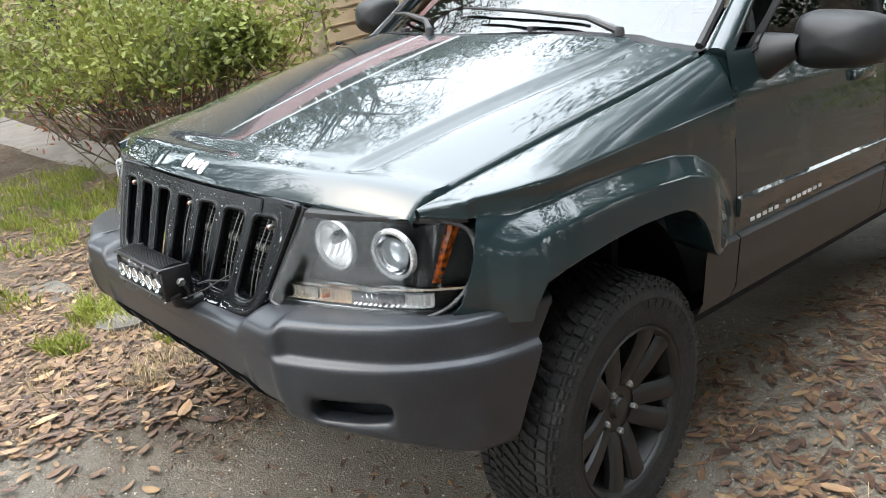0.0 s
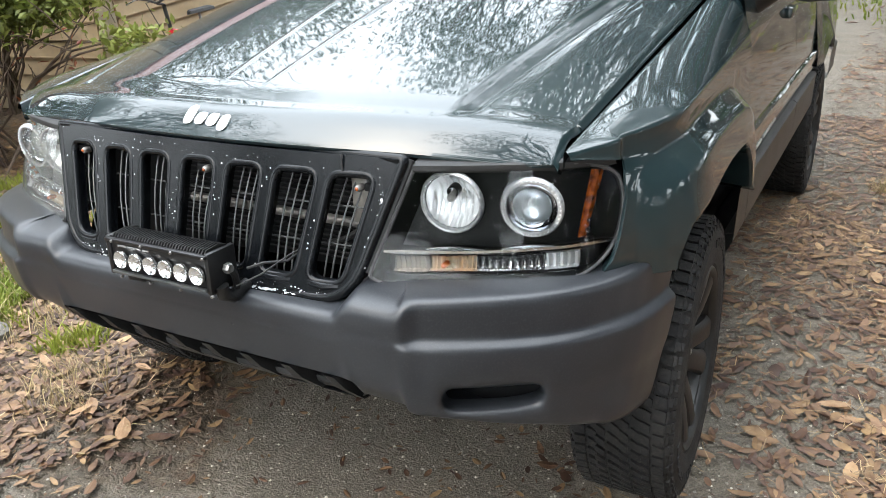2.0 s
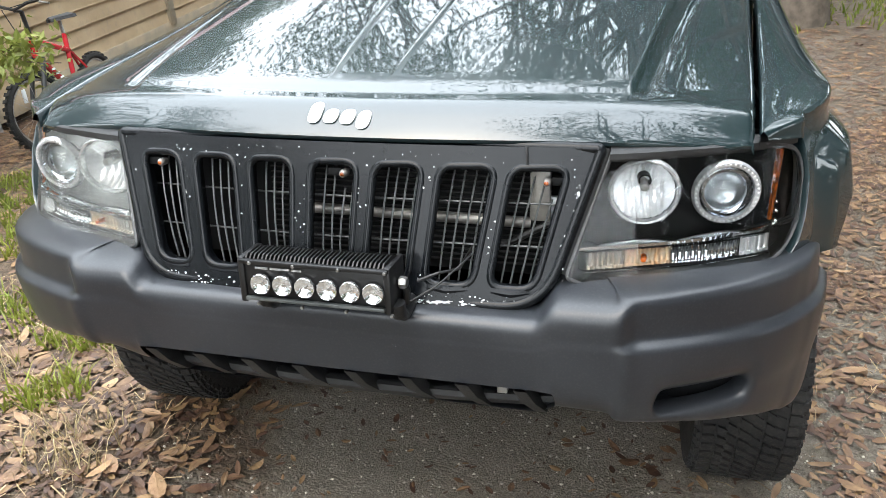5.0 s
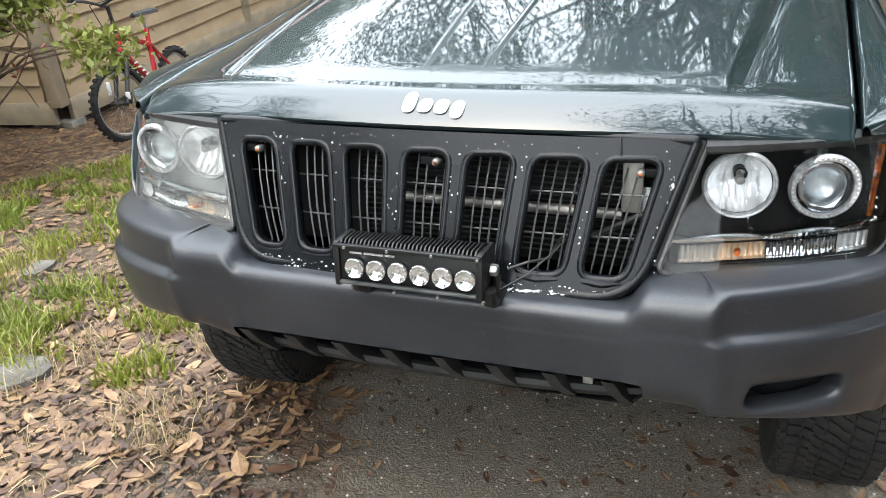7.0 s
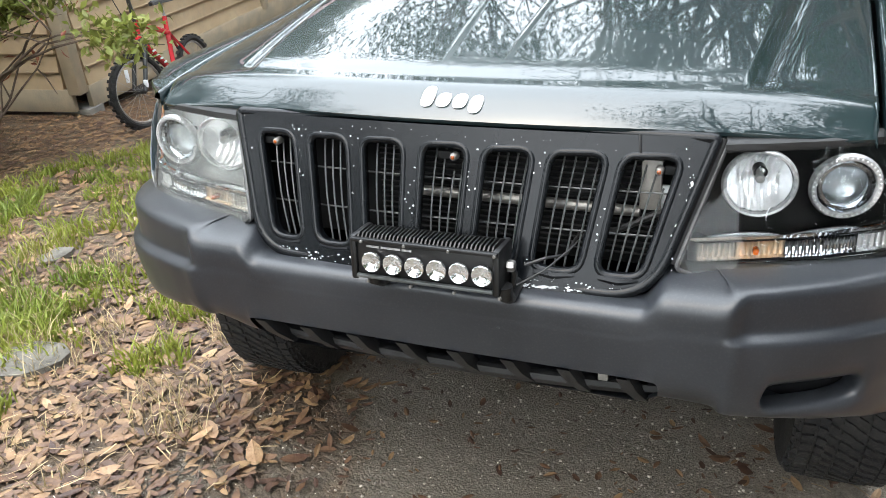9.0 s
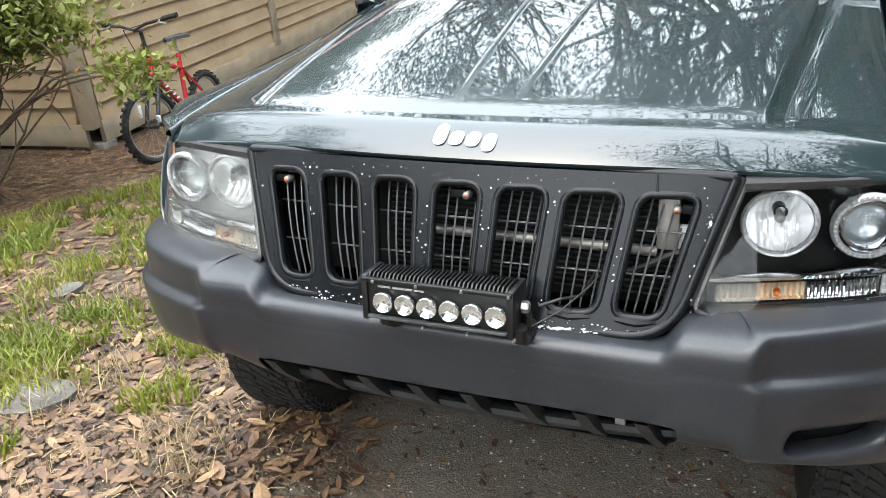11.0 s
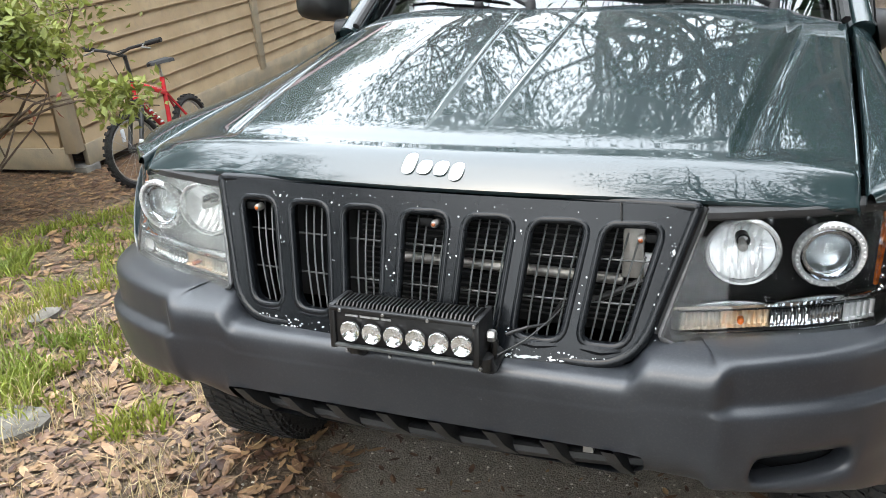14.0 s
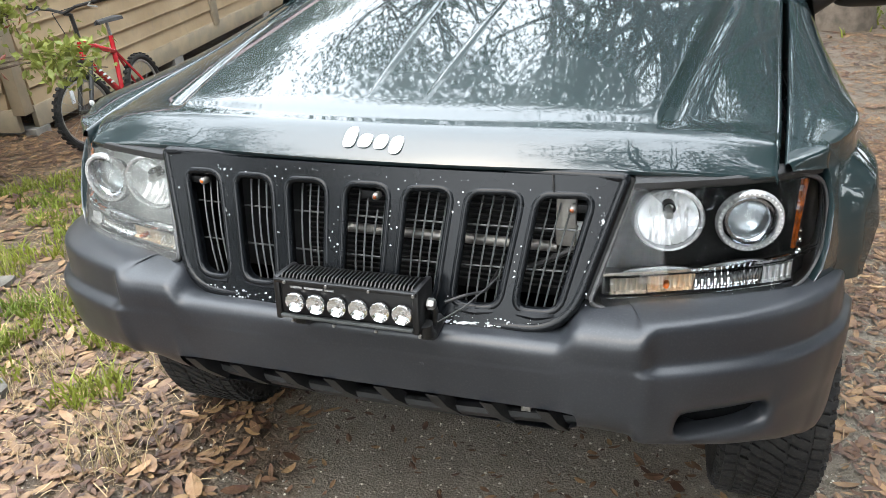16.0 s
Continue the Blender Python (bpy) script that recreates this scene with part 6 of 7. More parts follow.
# shrubs beside the house
def build_shrub(at, radius, height, seed, stems, leaves, red=0, low=0.45, reach=()):
    rnd = random.Random(seed)
    nr = np.random.default_rng(seed)
    zg = ground_z(*at)
    base = Vector((at[0], at[1], zg))
    bush = thing("shrub", "loose leafy shrub with many thin brown stems", "shrub", "shrubs by the house")
    bm = bmesh.new()
    tips = []
    for k in range(stems):
        a = rnd.uniform(0, math.tau)
        r = radius * math.sqrt(rnd.random()) * 0.95
        end = base + Vector((r * math.cos(a), r * math.sin(a), height * rnd.uniform(0.55, 1.0) * (1 - 0.25 * (r / radius) ** 2)))
        start = base + Vector((rnd.gauss(0, 0.16), rnd.gauss(0, 0.16), -0.03))
        bow = Vector((rnd.gauss(0, 0.12), rnd.gauss(0, 0.12), 0.10))
        pts = []
        for t in np.linspace(0, 1, 7):
            p = start.lerp(end, t) + bow * math.sin(t * math.pi) + Vector((rnd.gauss(0, 0.018), rnd.gauss(0, 0.018), rnd.gauss(0, 0.015)))
            pts.append(p)
        tube(pts, [0.0095 * (1 - 0.75 * i / 6) for i in range(7)], 5, bm=bm, cap=False)
        for i in range(2, 7):
            if rnd.random() < 0.9:
                q = pts[i] + Vector((rnd.gauss(0, 0.22), rnd.gauss(0, 0.22), rnd.gauss(0.10, 0.14)))
                mid = pts[i].lerp(q, 0.5) + Vector((rnd.gauss(0, 0.02), rnd.gauss(0, 0.02), 0.02))
                tube([pts[i], mid, q], [0.005, 0.004, 0.002], 4, bm=bm, cap=False)
                tips += [mid, q]
        tips += pts[4:]
    far = []
    for end in reach:
        e = Vector((end[0], end[1], end[2]))
        s = base + Vector((0.3, 0.2, 0.35))
        pts = [s.lerp(e, t) + Vector((rnd.gauss(0, 0.03), rnd.gauss(0, 0.03), 0.18 * math.sin(t * math.pi))) for t in np.linspace(0, 1, 9)]
        tube(pts, [0.011 - 0.001 * i for i in range(9)], 5, bm=bm, cap=False)
        far += [tuple(p) for p in (pts[6:] if end[0] < -3.0 else pts[7:8])]
    part("brushwood", bm, M["twig"], bush, "thin brown stems")["kind"] = "stuff"
    t = np.array([tuple(p) for p in tips])
    t = t[t[:, 2] > zg + low]
    c = t[nr.integers(0, len(t), leaves)] + nr.normal(size=(leaves, 3)) * (0.10, 0.10, 0.075)
    if far:
        fa = np.array(far)
        c = np.concatenate([c, fa[nr.integers(0, len(fa), 270 * len(reach))] + nr.normal(size=(270 * len(reach), 3)) * (0.095, 0.095, 0.06)])
    v, f = leaf_cloud(c, 0.45, nr.uniform(0.042, 0.078, len(c)), nr, 0.5)
    cloud("foliage", v, f, M["leaf"], "yellow-green leaves", "", bush)
    if red:
        lowt = np.array([tuple(p) for p in tips])
        lowt = lowt[(lowt[:, 2] > zg + 0.30) & (lowt[:, 2] < zg + 0.85)]
        c = lowt[nr.integers(0, len(lowt), red)] + nr.normal(size=(red, 3)) * 0.06
        v, f = leaf_cloud(c, 0.2, nr.uniform(0.04, 0.08, red), nr, 0.3)
        cloud("dry_foliage", v, f, M["leafred"], "dry reddish leaves", "", bush)
    return bush


build_shrub((-4.08, 1.95), 1.18, 1.66, 3, 46, 7000, 200, 0.90, [(-2.60, 2.42, 0.56), (-2.50, 2.40, 0.52), (-2.70, 2.36, 0.58), (-3.36, 2.24, 0.84), (-3.24, 2.30, 0.87), (-3.20, 2.36, 0.84), (-3.44, 2.18, 0.79), (-3.30, 2.22, 1.04), (-3.44, 2.26, 1.01), (-3.26, 2.14, 1.04), (-3.50, 2.06, 0.86), (-3.36, 2.06, 0.79)])
build_shrub((-5.6, 2.3), 1.35, 1.9, 5, 46, 6200, 420, 0.60)
build_shrub((-7.2, 2.5), 1.4, 1.9, 8, 40, 5600, 120, 0.55)
build_shrub((-6.4, 0.6), 0.9, 1.5, 13, 24, 2400, 0, 0.45)


# ---- bicycle ----
def build_bike():
    bike = thing("bicycle", "small red mountain bicycle leaning by the house wall", "bicycle")
    r = 0.27
    f = Vector((-3.65, 3.29, 0))
    h = Vector((-0.18, 0.98, 0)).normalized()
    f.z = ground_z(f.x, f.y) + r
    rear = f + h * 0.86
    rear.z = ground_z(rear.x, rear.y) + r + 0.03
    lean = Vector((-0.10, 0, 1)).normalized()
    side = h.cross(lean).normalized()
    up = lean

    def P(along, high, across=0.0):
        return f + (rear - f) * (along / 0.98) + up * high + side * across

    def wheel(c, turn):
        hh = (h * math.cos(turn) + side * math.sin(turn)).normalized()
        ax = hh.cross(up).normalized()
        ty = part("wheel", tube([c + (hh * math.cos(a) + up * math.sin(a)) * (r - 0.024) for a in np.linspace(0, math.tau, 41)[:-1]], 0.024, 8, closed=True), M["rubber"], bike, "knobbly black bicycle tyre and spoked wheel")
        part("rim", tube([c + (hh * math.cos(a) + up * math.sin(a)) * (r - 0.052) for a in np.linspace(0, math.tau, 41)[:-1]], 0.010, 6, closed=True), M["greymetal"], ty)
        for k in range(20):
            a = k * math.tau / 20
            part("spoke", tube([c + ax * (0.02 if k % 2 else -0.02), c + (hh * math.cos(a) + up * math.sin(a)) * (r - 0.055)], 0.0013, 4), M["greymetal"], ty)
        part("hub", tube([c - ax * 0.05, c + ax * 0.05], 0.018, 10), M["blackmetal"], ty)
        for k in range(34):
            a = k * math.tau / 34
            part("knob", box((0.040, 0.022, 0.010), c + (hh * math.cos(a) + up * math.sin(a)) * (r + 0.001), 0, turn=Matrix((ax, -hh * math.sin(a) + up * math.cos(a), hh * math.cos(a) + up * math.sin(a))).transposed()), M["rubber"], ty, smooth=0)
        return hh, ax
    turn = 0.25
    hh, ax = wheel(f, turn)
    wheel(rear, 0.0)
    head_low, head_top = P(0.20, 0.34), P(0.235, 0.46)
    bb, seat_top = P(0.60, 0.02), P(0.70, 0.45)
    for a, b, rad, nm in ((head_low + up * 0.02, bb, 0.022, "down_tube"), (head_top, P(0.685, 0.33), 0.020, "top_tube"), (bb, seat_top, 0.018, "seat_tube"), (head_low, head_top, 0.024, "head_tube"),
                          (bb, rear + side * 0.05, 0.011, "chain_stay"), (bb, rear - side * 0.05, 0.011, "chain_stay"), (P(0.685, 0.34), rear + side * 0.05, 0.010, "seat_stay"), (P(0.685, 0.34), rear - side * 0.05, 0.010, "seat_stay")):
        part(nm, tube([a, (a + b) / 2, b], rad, 10), M["redpaint"], bike, "glossy red frame tube")
    for k in range(4):
        c = (head_low + up * 0.02).lerp(bb, 0.35 + 0.1 * k)
        part("frame_mark", box((0.012, 0.03, 0.012), c + side * 0.021), M["whiteplastic"], bike, "small white frame mark")
    for s in (-1, 1):
        part("fork_leg", tube([head_low + ax * 0.055 * s - up * 0.02, f + ax * 0.055 * s], [0.019, 0.014], 10), M["blackmetal"], bike, "black suspension fork leg")
    part("fork_crown", tube([head_low + ax * 0.065 - up * 0.01, head_low - ax * 0.065 - up * 0.01], 0.020, 8), M["blackmetal"], bike)
    stem = head_top + up * 0.21 - hh * 0.05
    part("stem", tube([head_top, head_top + up * 0.19, stem], 0.015, 8), M["blackmetal"], bike)
    part("handlebar", tube([stem - ax * 0.37 + hh * 0.05 + up * 0.06, stem - ax * 0.12 + up * 0.035, stem, stem + ax * 0.12 + up * 0.035, stem + ax * 0.37 + hh * 0.05 + up * 0.06], 0.011, 8), M["blackmetal"], bike)
    for s in (-1, 1):
        a = stem + ax * 0.26 * s + hh * 0.028 + up * 0.05
        part("grip", tube([a, stem + ax * 0.38 * s + hh * 0.052 + up * 0.062], 0.017, 10), M["rubber"], bike)
        part("brake_lever", tube([a - ax * 0.02 * s, a - hh * 0.05 - up * 0.015, a + ax * 0.08 * s - hh * 0.05 - up * 0.03], 0.006, 6), M["greymetal"], bike)
    part("brake_cable", tube([stem + ax * 0.15 + up * 0.04, stem - hh * 0.10 + up * 0.02, head_top - hh * 0.06 - up * 0.05, head_low - hh * 0.02], 0.004, 6), M["weatherstrip"], bike)
    part("seat_post", tube([seat_top, seat_top + up * 0.10], 0.012, 8), M["greymetal"], bike)
    rows = []
    for t in np.linspace(0, 1, 7):
        w = 0.022 + 0.050 * t * t
        c = seat_top + up * (0.115 + 0.01 * t) + (rear - f).normalized() * (-0.13 + 0.26 * t)
        rows.append([c + side * w - up * 0.022, c + side * w * 0.9, c + up * 0.014, c - side * w * 0.9, c - side * w - up * 0.022])
    part("saddle", sheet(rows, thick=0.012), M["interior"], bike, "black padded saddle")
    part("crank", tube([bb + side * 0.06, bb + side * 0.07 + h * 0.10 - up * 0.10], 0.010, 6), M["blackmetal"], bike)
    part("chainring", lathe([(0.045, -0.002), (0.075, -0.002), (0.075, 0.002), (0.045, 0.002)], 28, "X", bb + side * 0.05), M["blackmetal"], bike)
    part("pedal", box((0.08, 0.08, 0.018), bb + side * 0.11 + h * 0.10 - up * 0.10, 0.003), M["blackmetal"], bike)
    part("wheel_reflector", box((0.012, 0.03, 0.09), f + up * 0.13 - hh * 0.07, 0.003), M["whiteplastic"], bike, "white spoke reflector")
    foot = f - Vector((0, 0, r))
    bike.matrix_world = Matrix.Translation(foot + Vector((0.07, 0, 0))) @ Matrix.Scale(0.99, 4) @ Matrix.Translation(-foot)
    part("fork_reflector", box((0.03, 0.02, 0.05), f + ax * 0.06 + up * 0.05 + hh * 0.02, 0.004), M["whiteplastic"], bike)


build_bike()


# ---- small things on the ground ----
def slab(name, at, size, thick, turn, material, label, category, seed, sides=11):
    rnd = random.Random(seed)
    zg = ground_z(*at)
    bm = bmesh.new()
    low, high = [], []
    for k in range(sides):
        a = k * math.tau / sides
        q = rnd.uniform(0.82, 1.1)
        x, y = size[0] * q * math.cos(a) / 2, size[1] * q * math.sin(a) / 2
        low.append(bm.verts.new((x, y, -0.05)))
        high.append(bm.verts.new((x * 0.93, y * 0.93, thick + rnd.uniform(-0.006, 0.006))))
    top = bm.faces.new(high)
    for k in range(sides):
        bm.faces.new((low[k], low[(k + 1) % sides], high[(k + 1) % sides], high[k]))
    r = bmesh.ops.poke(bm, faces=[top])
    for v in r["verts"]:
        v.co.z += 0.006
    ob = new(name, finish(name, bm, material, 45))
    ob.matrix_world = pose(at[0], at[1], zg, 0, 0, turn)
    return tagged(ob, label, category)


slab("stepping_stone", (-2.22, 0.26), (0.42, 0.24), 0.006, 12, M["stone"], "flat pale concrete slab sunk in the grass", "stone", 4, 9)
slab("rock", (-1.50, 0.34), (0.26, 0.21), 0.030, 30, M["stone"], "flat grey stone half sunk in leaves", "stone", 9)
slab("rock", (-2.15, 1.05), (0.18, 0.12), 0.02, 60, M["stone"], "small grey stone in the grass", "stone", 19)


def build_path():
    rows = []
    for x in np.linspace(-11.5, -5.3, 14):
        y = 1.95 + 0.05 * math.sin(x)
        rows.append([(x, y - 0.30, ground_z(x, y - 0.3) + 0.005), (x, y - 0.28, ground_z(x, y) + 0.03), (x, y + 0.28, ground_z(x, y) + 0.03), (x, y + 0.30, ground_z(x, y + 0.3) + 0.005)])
    return sheet(rows)


path_ob = new("path", finish("path", build_path(), M["pathway"], 30))
tagged(path_ob, "pale concrete garden path", "path", kind="structure")

bucket_z = ground_z(-5.9, 3.05)
bucket = thing("bucket", "white plastic bucket standing behind the shrubs", "bucket")
part("body", lathe([(0, 0.0), (0.11, 0.0), (0.12, 0.01), (0.145, 0.30), (0.155, 0.31), (0.155, 0.335), (0.147, 0.335), (0.140, 0.30), (0.115, 0.02), (0, 0.02)], 32, "Z", (-5.9, 3.05, bucket_z)), M["whiteplastic"], bucket)
part("handle", tube([(-5.9 + 0.15 * math.cos(a), 3.05 - 0.05, bucket_z + 0.30 - 0.15 * math.sin(a) * 0.7) for a in np.linspace(0, math.pi, 13)], 0.003, 6), M["greymetal"], bucket)


# ---- fallen leaves ----
def fallen(count, area, size, rng, keep, lift=0.006, flat=0.75):
    """Folded, curled oak leaves lying on the ground inside an area."""
    V, Fc = [], []
    x0, x1, y0, y1 = area
    k = 0
    tries = 0
    while k < count and tries < count * 6:
        tries += 1
        x, y = rng.uniform(x0, x1), rng.uniform(y0, y1)
        if not keep(x, y):
            continue
        V += leaf_points(x, y, ground_z(x, y) + lift + 0.010 * rng.random(), size[0] + (size[1] - size[0]) * rng.random() ** 1.6, rng)
        b = k * 11
        Fc += [(b, b + 1, b + 2), (b, b + 2, b + 3), (b + 1, b + 4, b + 5, b + 2), (b + 2, b + 5, b + 6, b + 3), (b + 4, b + 7, b + 8, b + 5), (b + 5, b + 8, b + 9, b + 6), (b + 7, b + 10, b + 8), (b + 8, b + 10, b + 9)]
        k += 1
    return V, Fc


def leaf_points(x, y, z, s, rng):
    a = rng.uniform(0, math.tau)
    w = s * rng.uniform(0.12, 0.24)
    ca, sa = math.cos(a), math.sin(a)
    tx, ty = rng.normal() * 0.07, rng.normal() * 0.07
    curl, fold = rng.normal() * 0.05 * s + 0.02 * s, rng.normal() * 0.16
    out = []
    for u, v, h in ((-0.5, 0, curl), (-0.30, 0.72, curl * 0.3), (-0.30, 0, curl * 0.3), (-0.30, -0.72, curl * 0.3), (0.02, 1, 0), (0.02, 0, 0), (0.02, -1, 0), (0.33, 0.66, curl * 0.4), (0.33, 0, curl * 0.4), (0.33, -0.66, curl * 0.4), (0.5, 0, curl * 1.3)):
        px, py = u * s, v * w
        pz = h + abs(v) * w * fold + px * tx + py * ty
        out.append((x + px * ca - py * sa, y + px * sa + py * ca, z + max(pz, -0.004)))
    return out


rng = np.random.default_rng(7)


def patchy(x, y, scale=1.2, level=0.0):
    return noise.noise((x * scale, y * scale, 7.7)) > level


def fade(v, lo, hi, soft):
    return min(1, max(0, (v - lo) / soft)) * min(1, max(0, (hi - v) / soft))


def yard(x, y):
    bare = -0.60 - 0.25 * noise.noise((y * 1.1, 0, 2.0)) + (0.0 if y < 1.6 else 0.12 * (y - 1.6))
    if x > bare:
        return rng.random() < max(0.0, 0.20 - (x - bare) * 0.6)
    grass = noise.noise((x * 0.9, y * 0.9, 4.4)) > 0.12 and x < -1.5
    return rng.random() < (0.35 if grass else 1.0) * fade(x, -5.2, 1, 1.0) * fade(y, -1.8, 4.6, 1.2)


def right_side(x, y):
    edge = 0.52 + 0.41 * min(1, max(0, (1.25 - y) / 0.3)) + 0.10 * noise.noise((y * 0.9, 1, 0)) + 0.05 * max(0, 1.0 - y)
    if x < edge:
        return rng.random() < (0.30 if x > 0.9 else 0.10)
    drift = noise.noise((x * 1.7, y * 1.7, 9)) + 0.5 * noise.noise((x * 4.5, y * 4.5, 3))
    return rng.random() < min(1, max(0.32, 0.66 + 1.4 * drift)) * fade(x, 0.1, 4.8, 0.7) * fade(y, -1.8, 9.0, 1.6)


V, Fc = fallen(9500, (-5.2, 0.2, -1.8, 4.6), (0.022, 0.080), rng, yard)
cloud("leaf_litter", V, Fc, M["litter"], "brown and tan fallen oak leaves", "leaves")
V, Fc = fallen(13000, (-2.7, -0.3, -1.2, 2.6), (0.012, 0.068), rng, yard)
cloud("leaf_litter", V, Fc, M["litter"], "brown and tan fallen oak leaves", "leaves")
V, Fc = fallen(3500, (-5.4, -2.2, 1.6, 4.6), (0.03, 0.09), rng, lambda x, y: rng.random() < fade(x, -5.4, -2.2, 0.6) * fade(y, 1.6, 4.6, 0.5))
cloud("leaf_litter", V, Fc, M["litter"], "brown fallen leaves by the house and bicycle", "leaves")
V, Fc = fallen(9000, (0.8, 4.8, -1.8, 9.0), (0.03, 0.09), rng, right_side)
cloud("leaf_litter", V, Fc, M["litter"], "brown fallen leaves beside the drive", "leaves")
V, Fc = fallen(25000, (0.45, 3.4, -0.8, 5.2), (0.014, 0.070), rng, right_side)
cloud("leaf_litter", V, Fc, M["litter"], "brown fallen leaves beside the drive", "leaves")
V, Fc = fallen(7000, (-11.0, 11.0, -9.0, 12.0), (0.06, 0.12), rng, lambda x, y: (x < -1.2 or x > 1.4) and patchy(x, y, 0.8, -0.3) and rng.random() < fade(x, -11, 11, 4) * fade(y, -9, 12, 4))
cloud("leaf_litter", V, Fc, M["litter"], "fallen leaves under trees and shrubs", "leaves")
V, Fc = fallen(8000, (0.5, 13.0, 4.0, 28.0), (0.09, 0.17), rng, lambda x, y: rng.random() < fade(x, 0.5, 13, 1.5) * fade(y, 4, 28, 3))
cloud("leaf_litter", V, Fc, M["litter"], "fallen leaves spread over the far ground", "leaves")
V, Fc = fallen(1500, (-0.8, 1.25, -1.0, 2.0), (0.014, 0.040), rng, lambda x, y: True)
cloud("leaf_litter", V, Fc, M["litter"], "leaf scraps trodden into the sand", "leaves")


def build_grit(count):
    V, Fc = [], []
    for k in range(count):
        x, y = rng.uniform(-1.1, 1.5), rng.uniform(-1.2, 2.2)
        z, r = ground_z(x, y), rng.choice((0.0012, 0.0016, 0.002, 0.0026, 0.0034, 0.005))
        pts = [(x + r * math.cos(a) * rng.uniform(0.7, 1.2), y + r * math.sin(a) * rng.uniform(0.7, 1.2), z + r * 0.1) for a in np.linspace(0, math.tau, 6)[:-1]]
        i = len(V)
        V += pts + [(x + rng.normal() * r * 0.2, y, z + r * 0.9)]
        Fc += [(i + j, i + (j + 1) % 5, i + 5) for j in range(5)]
    return V, Fc


def build_needles(count):
    """Pine needles, stalks and splinters of leaf, as thin bent strips."""
    V, Fc = [], []
    while count:
        x, y = (rng.uniform(-2.9, -0.4), rng.uniform(-1.2, 2.8)) if count % 2 else (rng.uniform(0.6, 3.2), rng.uniform(-0.8, 4.0))
        if not (yard(x, y) if x < 0 else right_side(x, y)):
            continue
        count -= 1
        a, s, w = rng.uniform(0, math.tau), rng.uniform(0.015, 0.075), rng.choice((0.0008, 0.001, 0.0016))
        bend, z = rng.normal() * 0.15, ground_z(x, y) + 0.012 + 0.008 * rng.random()
        i = len(V)
        for t in (-0.5, 0.0, 0.5):
            b = a + bend * t
            px, py = x + s * t * math.cos(b), y + s * t * math.sin(b)
            h = z + 0.004 * rng.normal() + 0.004 * (1 - 4 * t * t)
            V += [(px - w * math.sin(a), py + w * math.cos(a), h), (px + w * math.sin(a), py - w * math.cos(a), h)]
        Fc += [(i, i + 1, i + 3, i + 2), (i + 2, i + 3, i + 5, i + 4)]
    return V, Fc


V, Fc = build_needles(9000)
cloud("needles", V, Fc, M["needle"], "dry pine needles and stalks among the leaves", "needles")
V, Fc = build_grit(11000)
cloud("grit", V, Fc, M["grain"], "small grit in the sand", "gravel")

# the larger leaves, one by one
for k in range(170):
    while True:
        x, y = (rng.uniform(-2.6, -0.5), rng.uniform(-0.7, 2.6)) if k % 3 else (rng.uniform(0.95, 2.4), rng.uniform(-0.3, 3.0))
        if (yard(x, y) if x < 0 else right_side(x, y)):
            break
    pts = leaf_points(0, 0, 0, rng.uniform(0.06, 0.10), rng)
    me = bpy.data.meshes.new("fallen_leaf")
    me.from_pydata(pts, [], [(0, 1, 2), (0, 2, 3), (1, 4, 5, 2), (2, 5, 6, 3), (4, 7, 8, 5), (5, 8, 9, 6), (7, 10, 8), (8, 10, 9)])
    me.materials.append(M["paleleaf"])
    o = new("fallen_leaf", me)
    o.parent = ground
    o.location = (x, y, ground_z(x, y) + 0.014 + 0.006 * rng.random())


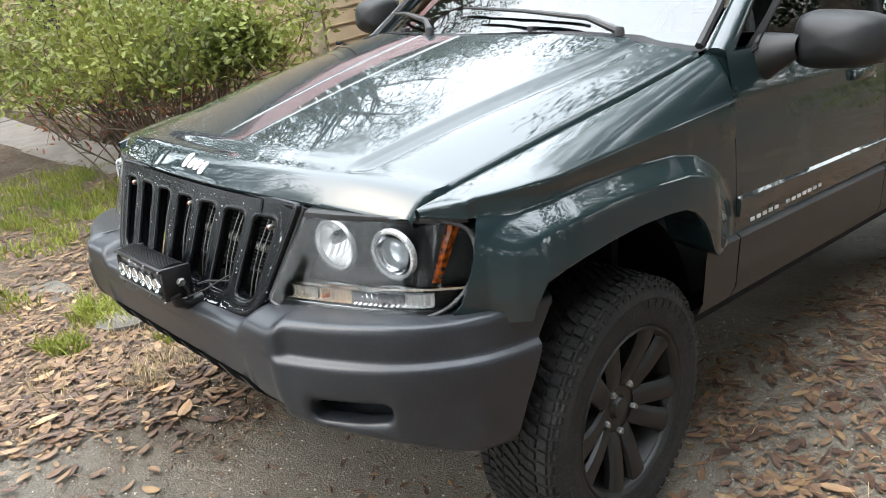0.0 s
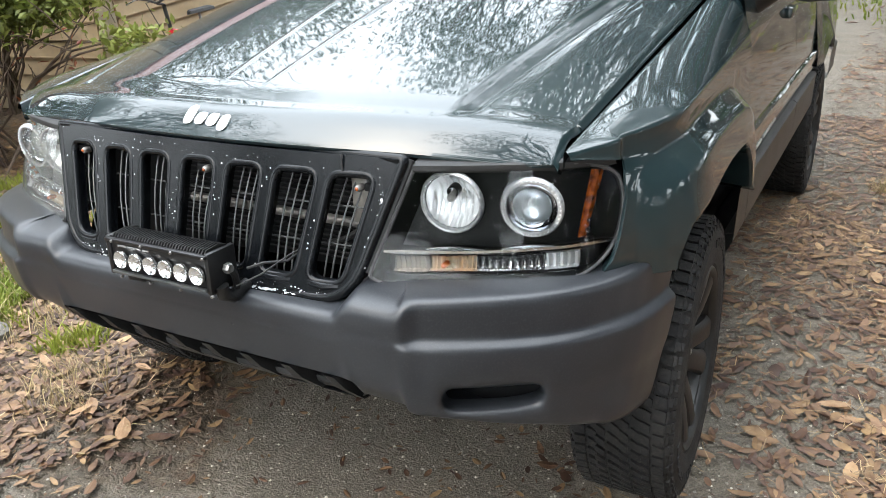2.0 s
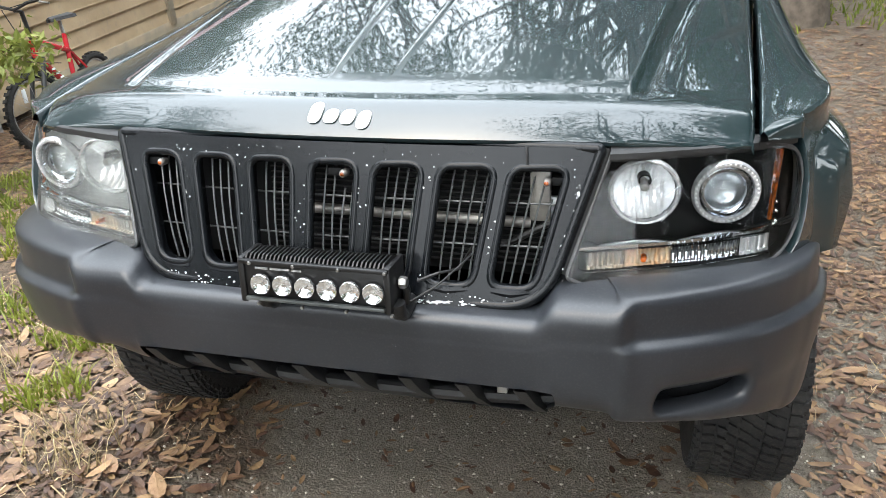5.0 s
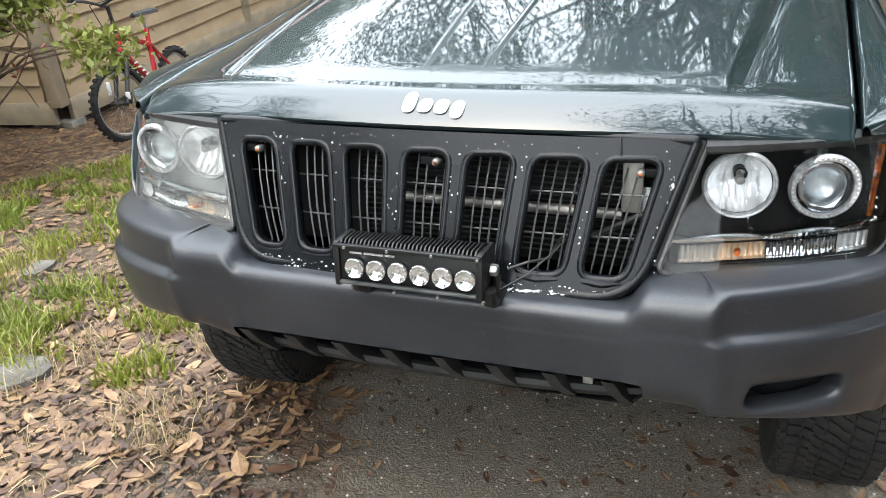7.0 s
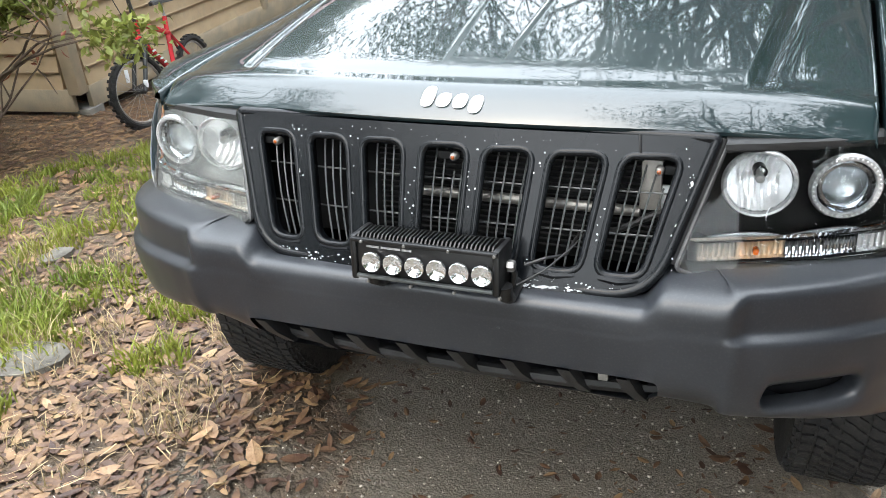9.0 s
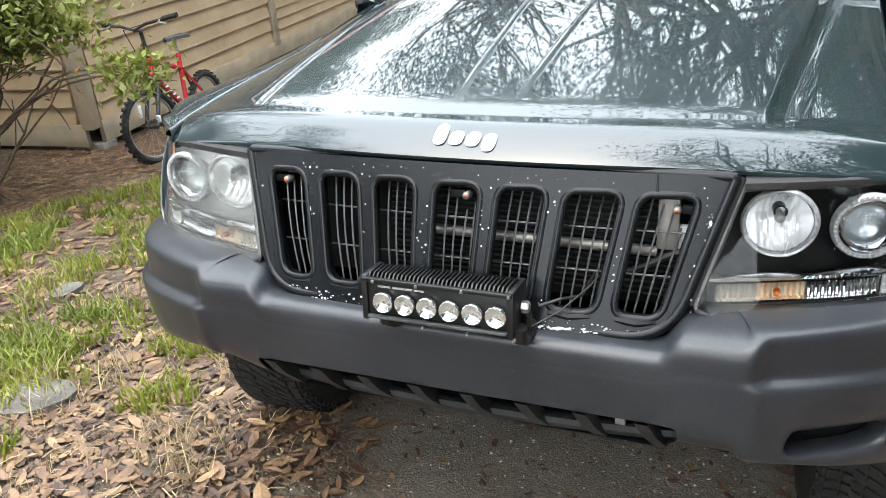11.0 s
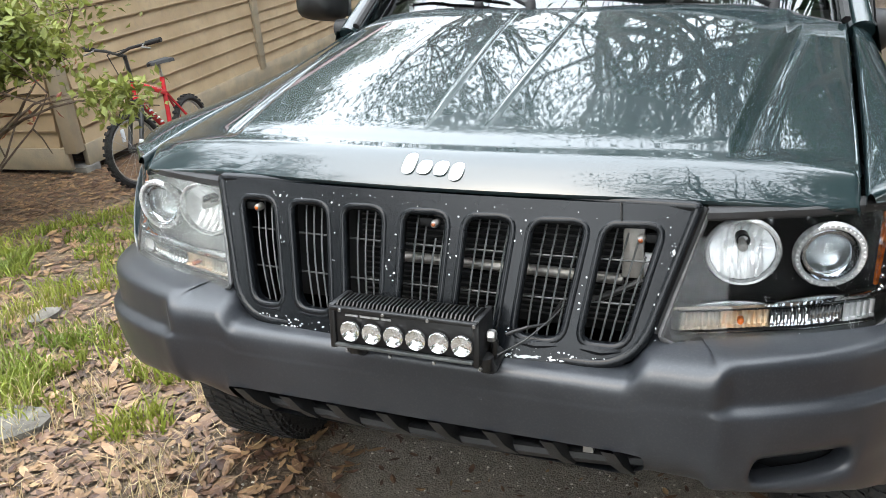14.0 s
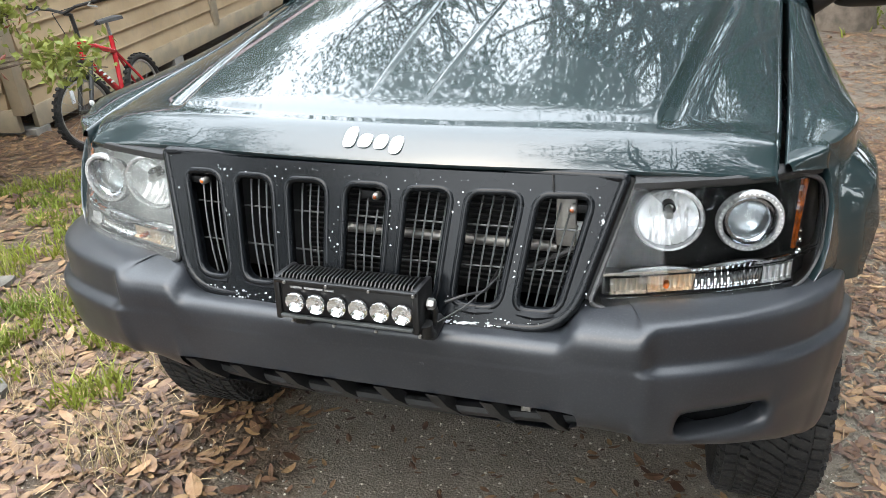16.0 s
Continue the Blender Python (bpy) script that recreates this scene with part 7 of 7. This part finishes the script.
# ---- grass ----
def blades(spots, material, name, label, tall=(0.020, 0.085), width=0.0042):
    V, Fc = [], []
    for cx, cy, r, n in spots:
        for _ in range(int(n * 2.8)):
            a, q = rng.uniform(0, math.tau), r * math.sqrt(rng.random()) * (0.7 + 0.5 * rng.random())
            x, y = cx + q * math.cos(a), cy + q * math.sin(a)
            if noise.noise((x * 5, y * 5, 1.5)) + 0.5 * noise.noise((x * 14, y * 14, 5.5)) < -0.02:
                continue
            z = ground_z(x, y)
            h = rng.uniform(*tall)
            b = rng.uniform(0, math.tau)
            lx, ly = h * rng.normal() * 0.55, h * rng.normal() * 0.55
            wx, wy = width * math.cos(b), width * math.sin(b)
            i = len(V)
            V += [(x - wx, y - wy, z - 0.005), (x + wx, y + wy, z - 0.005), (x + lx * 0.4 + wx * 0.7, y + ly * 0.4 + wy * 0.7, z + h * 0.65), (x + lx * 0.4 - wx * 0.7, y + ly * 0.4 - wy * 0.7, z + h * 0.65), (x + lx, y + ly, z + h)]
            Fc += [(i, i + 1, i + 2, i + 3), (i + 3, i + 2, i + 4)]
    return cloud(name, V, Fc, material, label, "grass")


SPOTS = [(-1.85, 0.74, 0.30, 520), (-1.72, 0.42, 0.26, 480), (-1.15, 0.46, 0.12, 110), (-1.30, 0.75, 0.16, 130), (-2.86, 2.15, 0.55, 1100), (-2.9, 2.75, 0.35, 350), (-3.8, 0.78, 0.8, 1700), (-2.5, 1.3, 0.5, 800),
         (-2.2, -0.2, 0.35, 420), (-1.75, -0.35, 0.18, 220), (-3.2, 1.5, 0.42, 650), (-5.0, 1.2, 0.9, 1600), (-2.6, 2.9, 0.4, 600), (-1.6, 1.3, 0.2, 220), (-2.0, 1.9, 0.3, 340), (-1.45, 0.05, 0.12, 120)]
blades(SPOTS, M["grass"], "grass", "fresh yellow-green grass tufts")
blades([(-0.86, 0.22, 0.16, 60), (-1.05, -0.05, 0.18, 60), (-1.5, 0.5, 0.3, 160), (-2.2, 0.8, 0.5, 300), (1.25, 3.5, 0.12, 140), (-1.0, 0.75, 0.15, 90)], M["drygrass"], "dry_grass", "straw-coloured dry grass", (0.03, 0.10), 0.002)
blades([(2.5, 13.0, 3.5, 2600), (6.0, 16.0, 4.0, 2600)], M["grass"], "grass", "far grass beyond the leaves", (0.06, 0.14), 0.012)
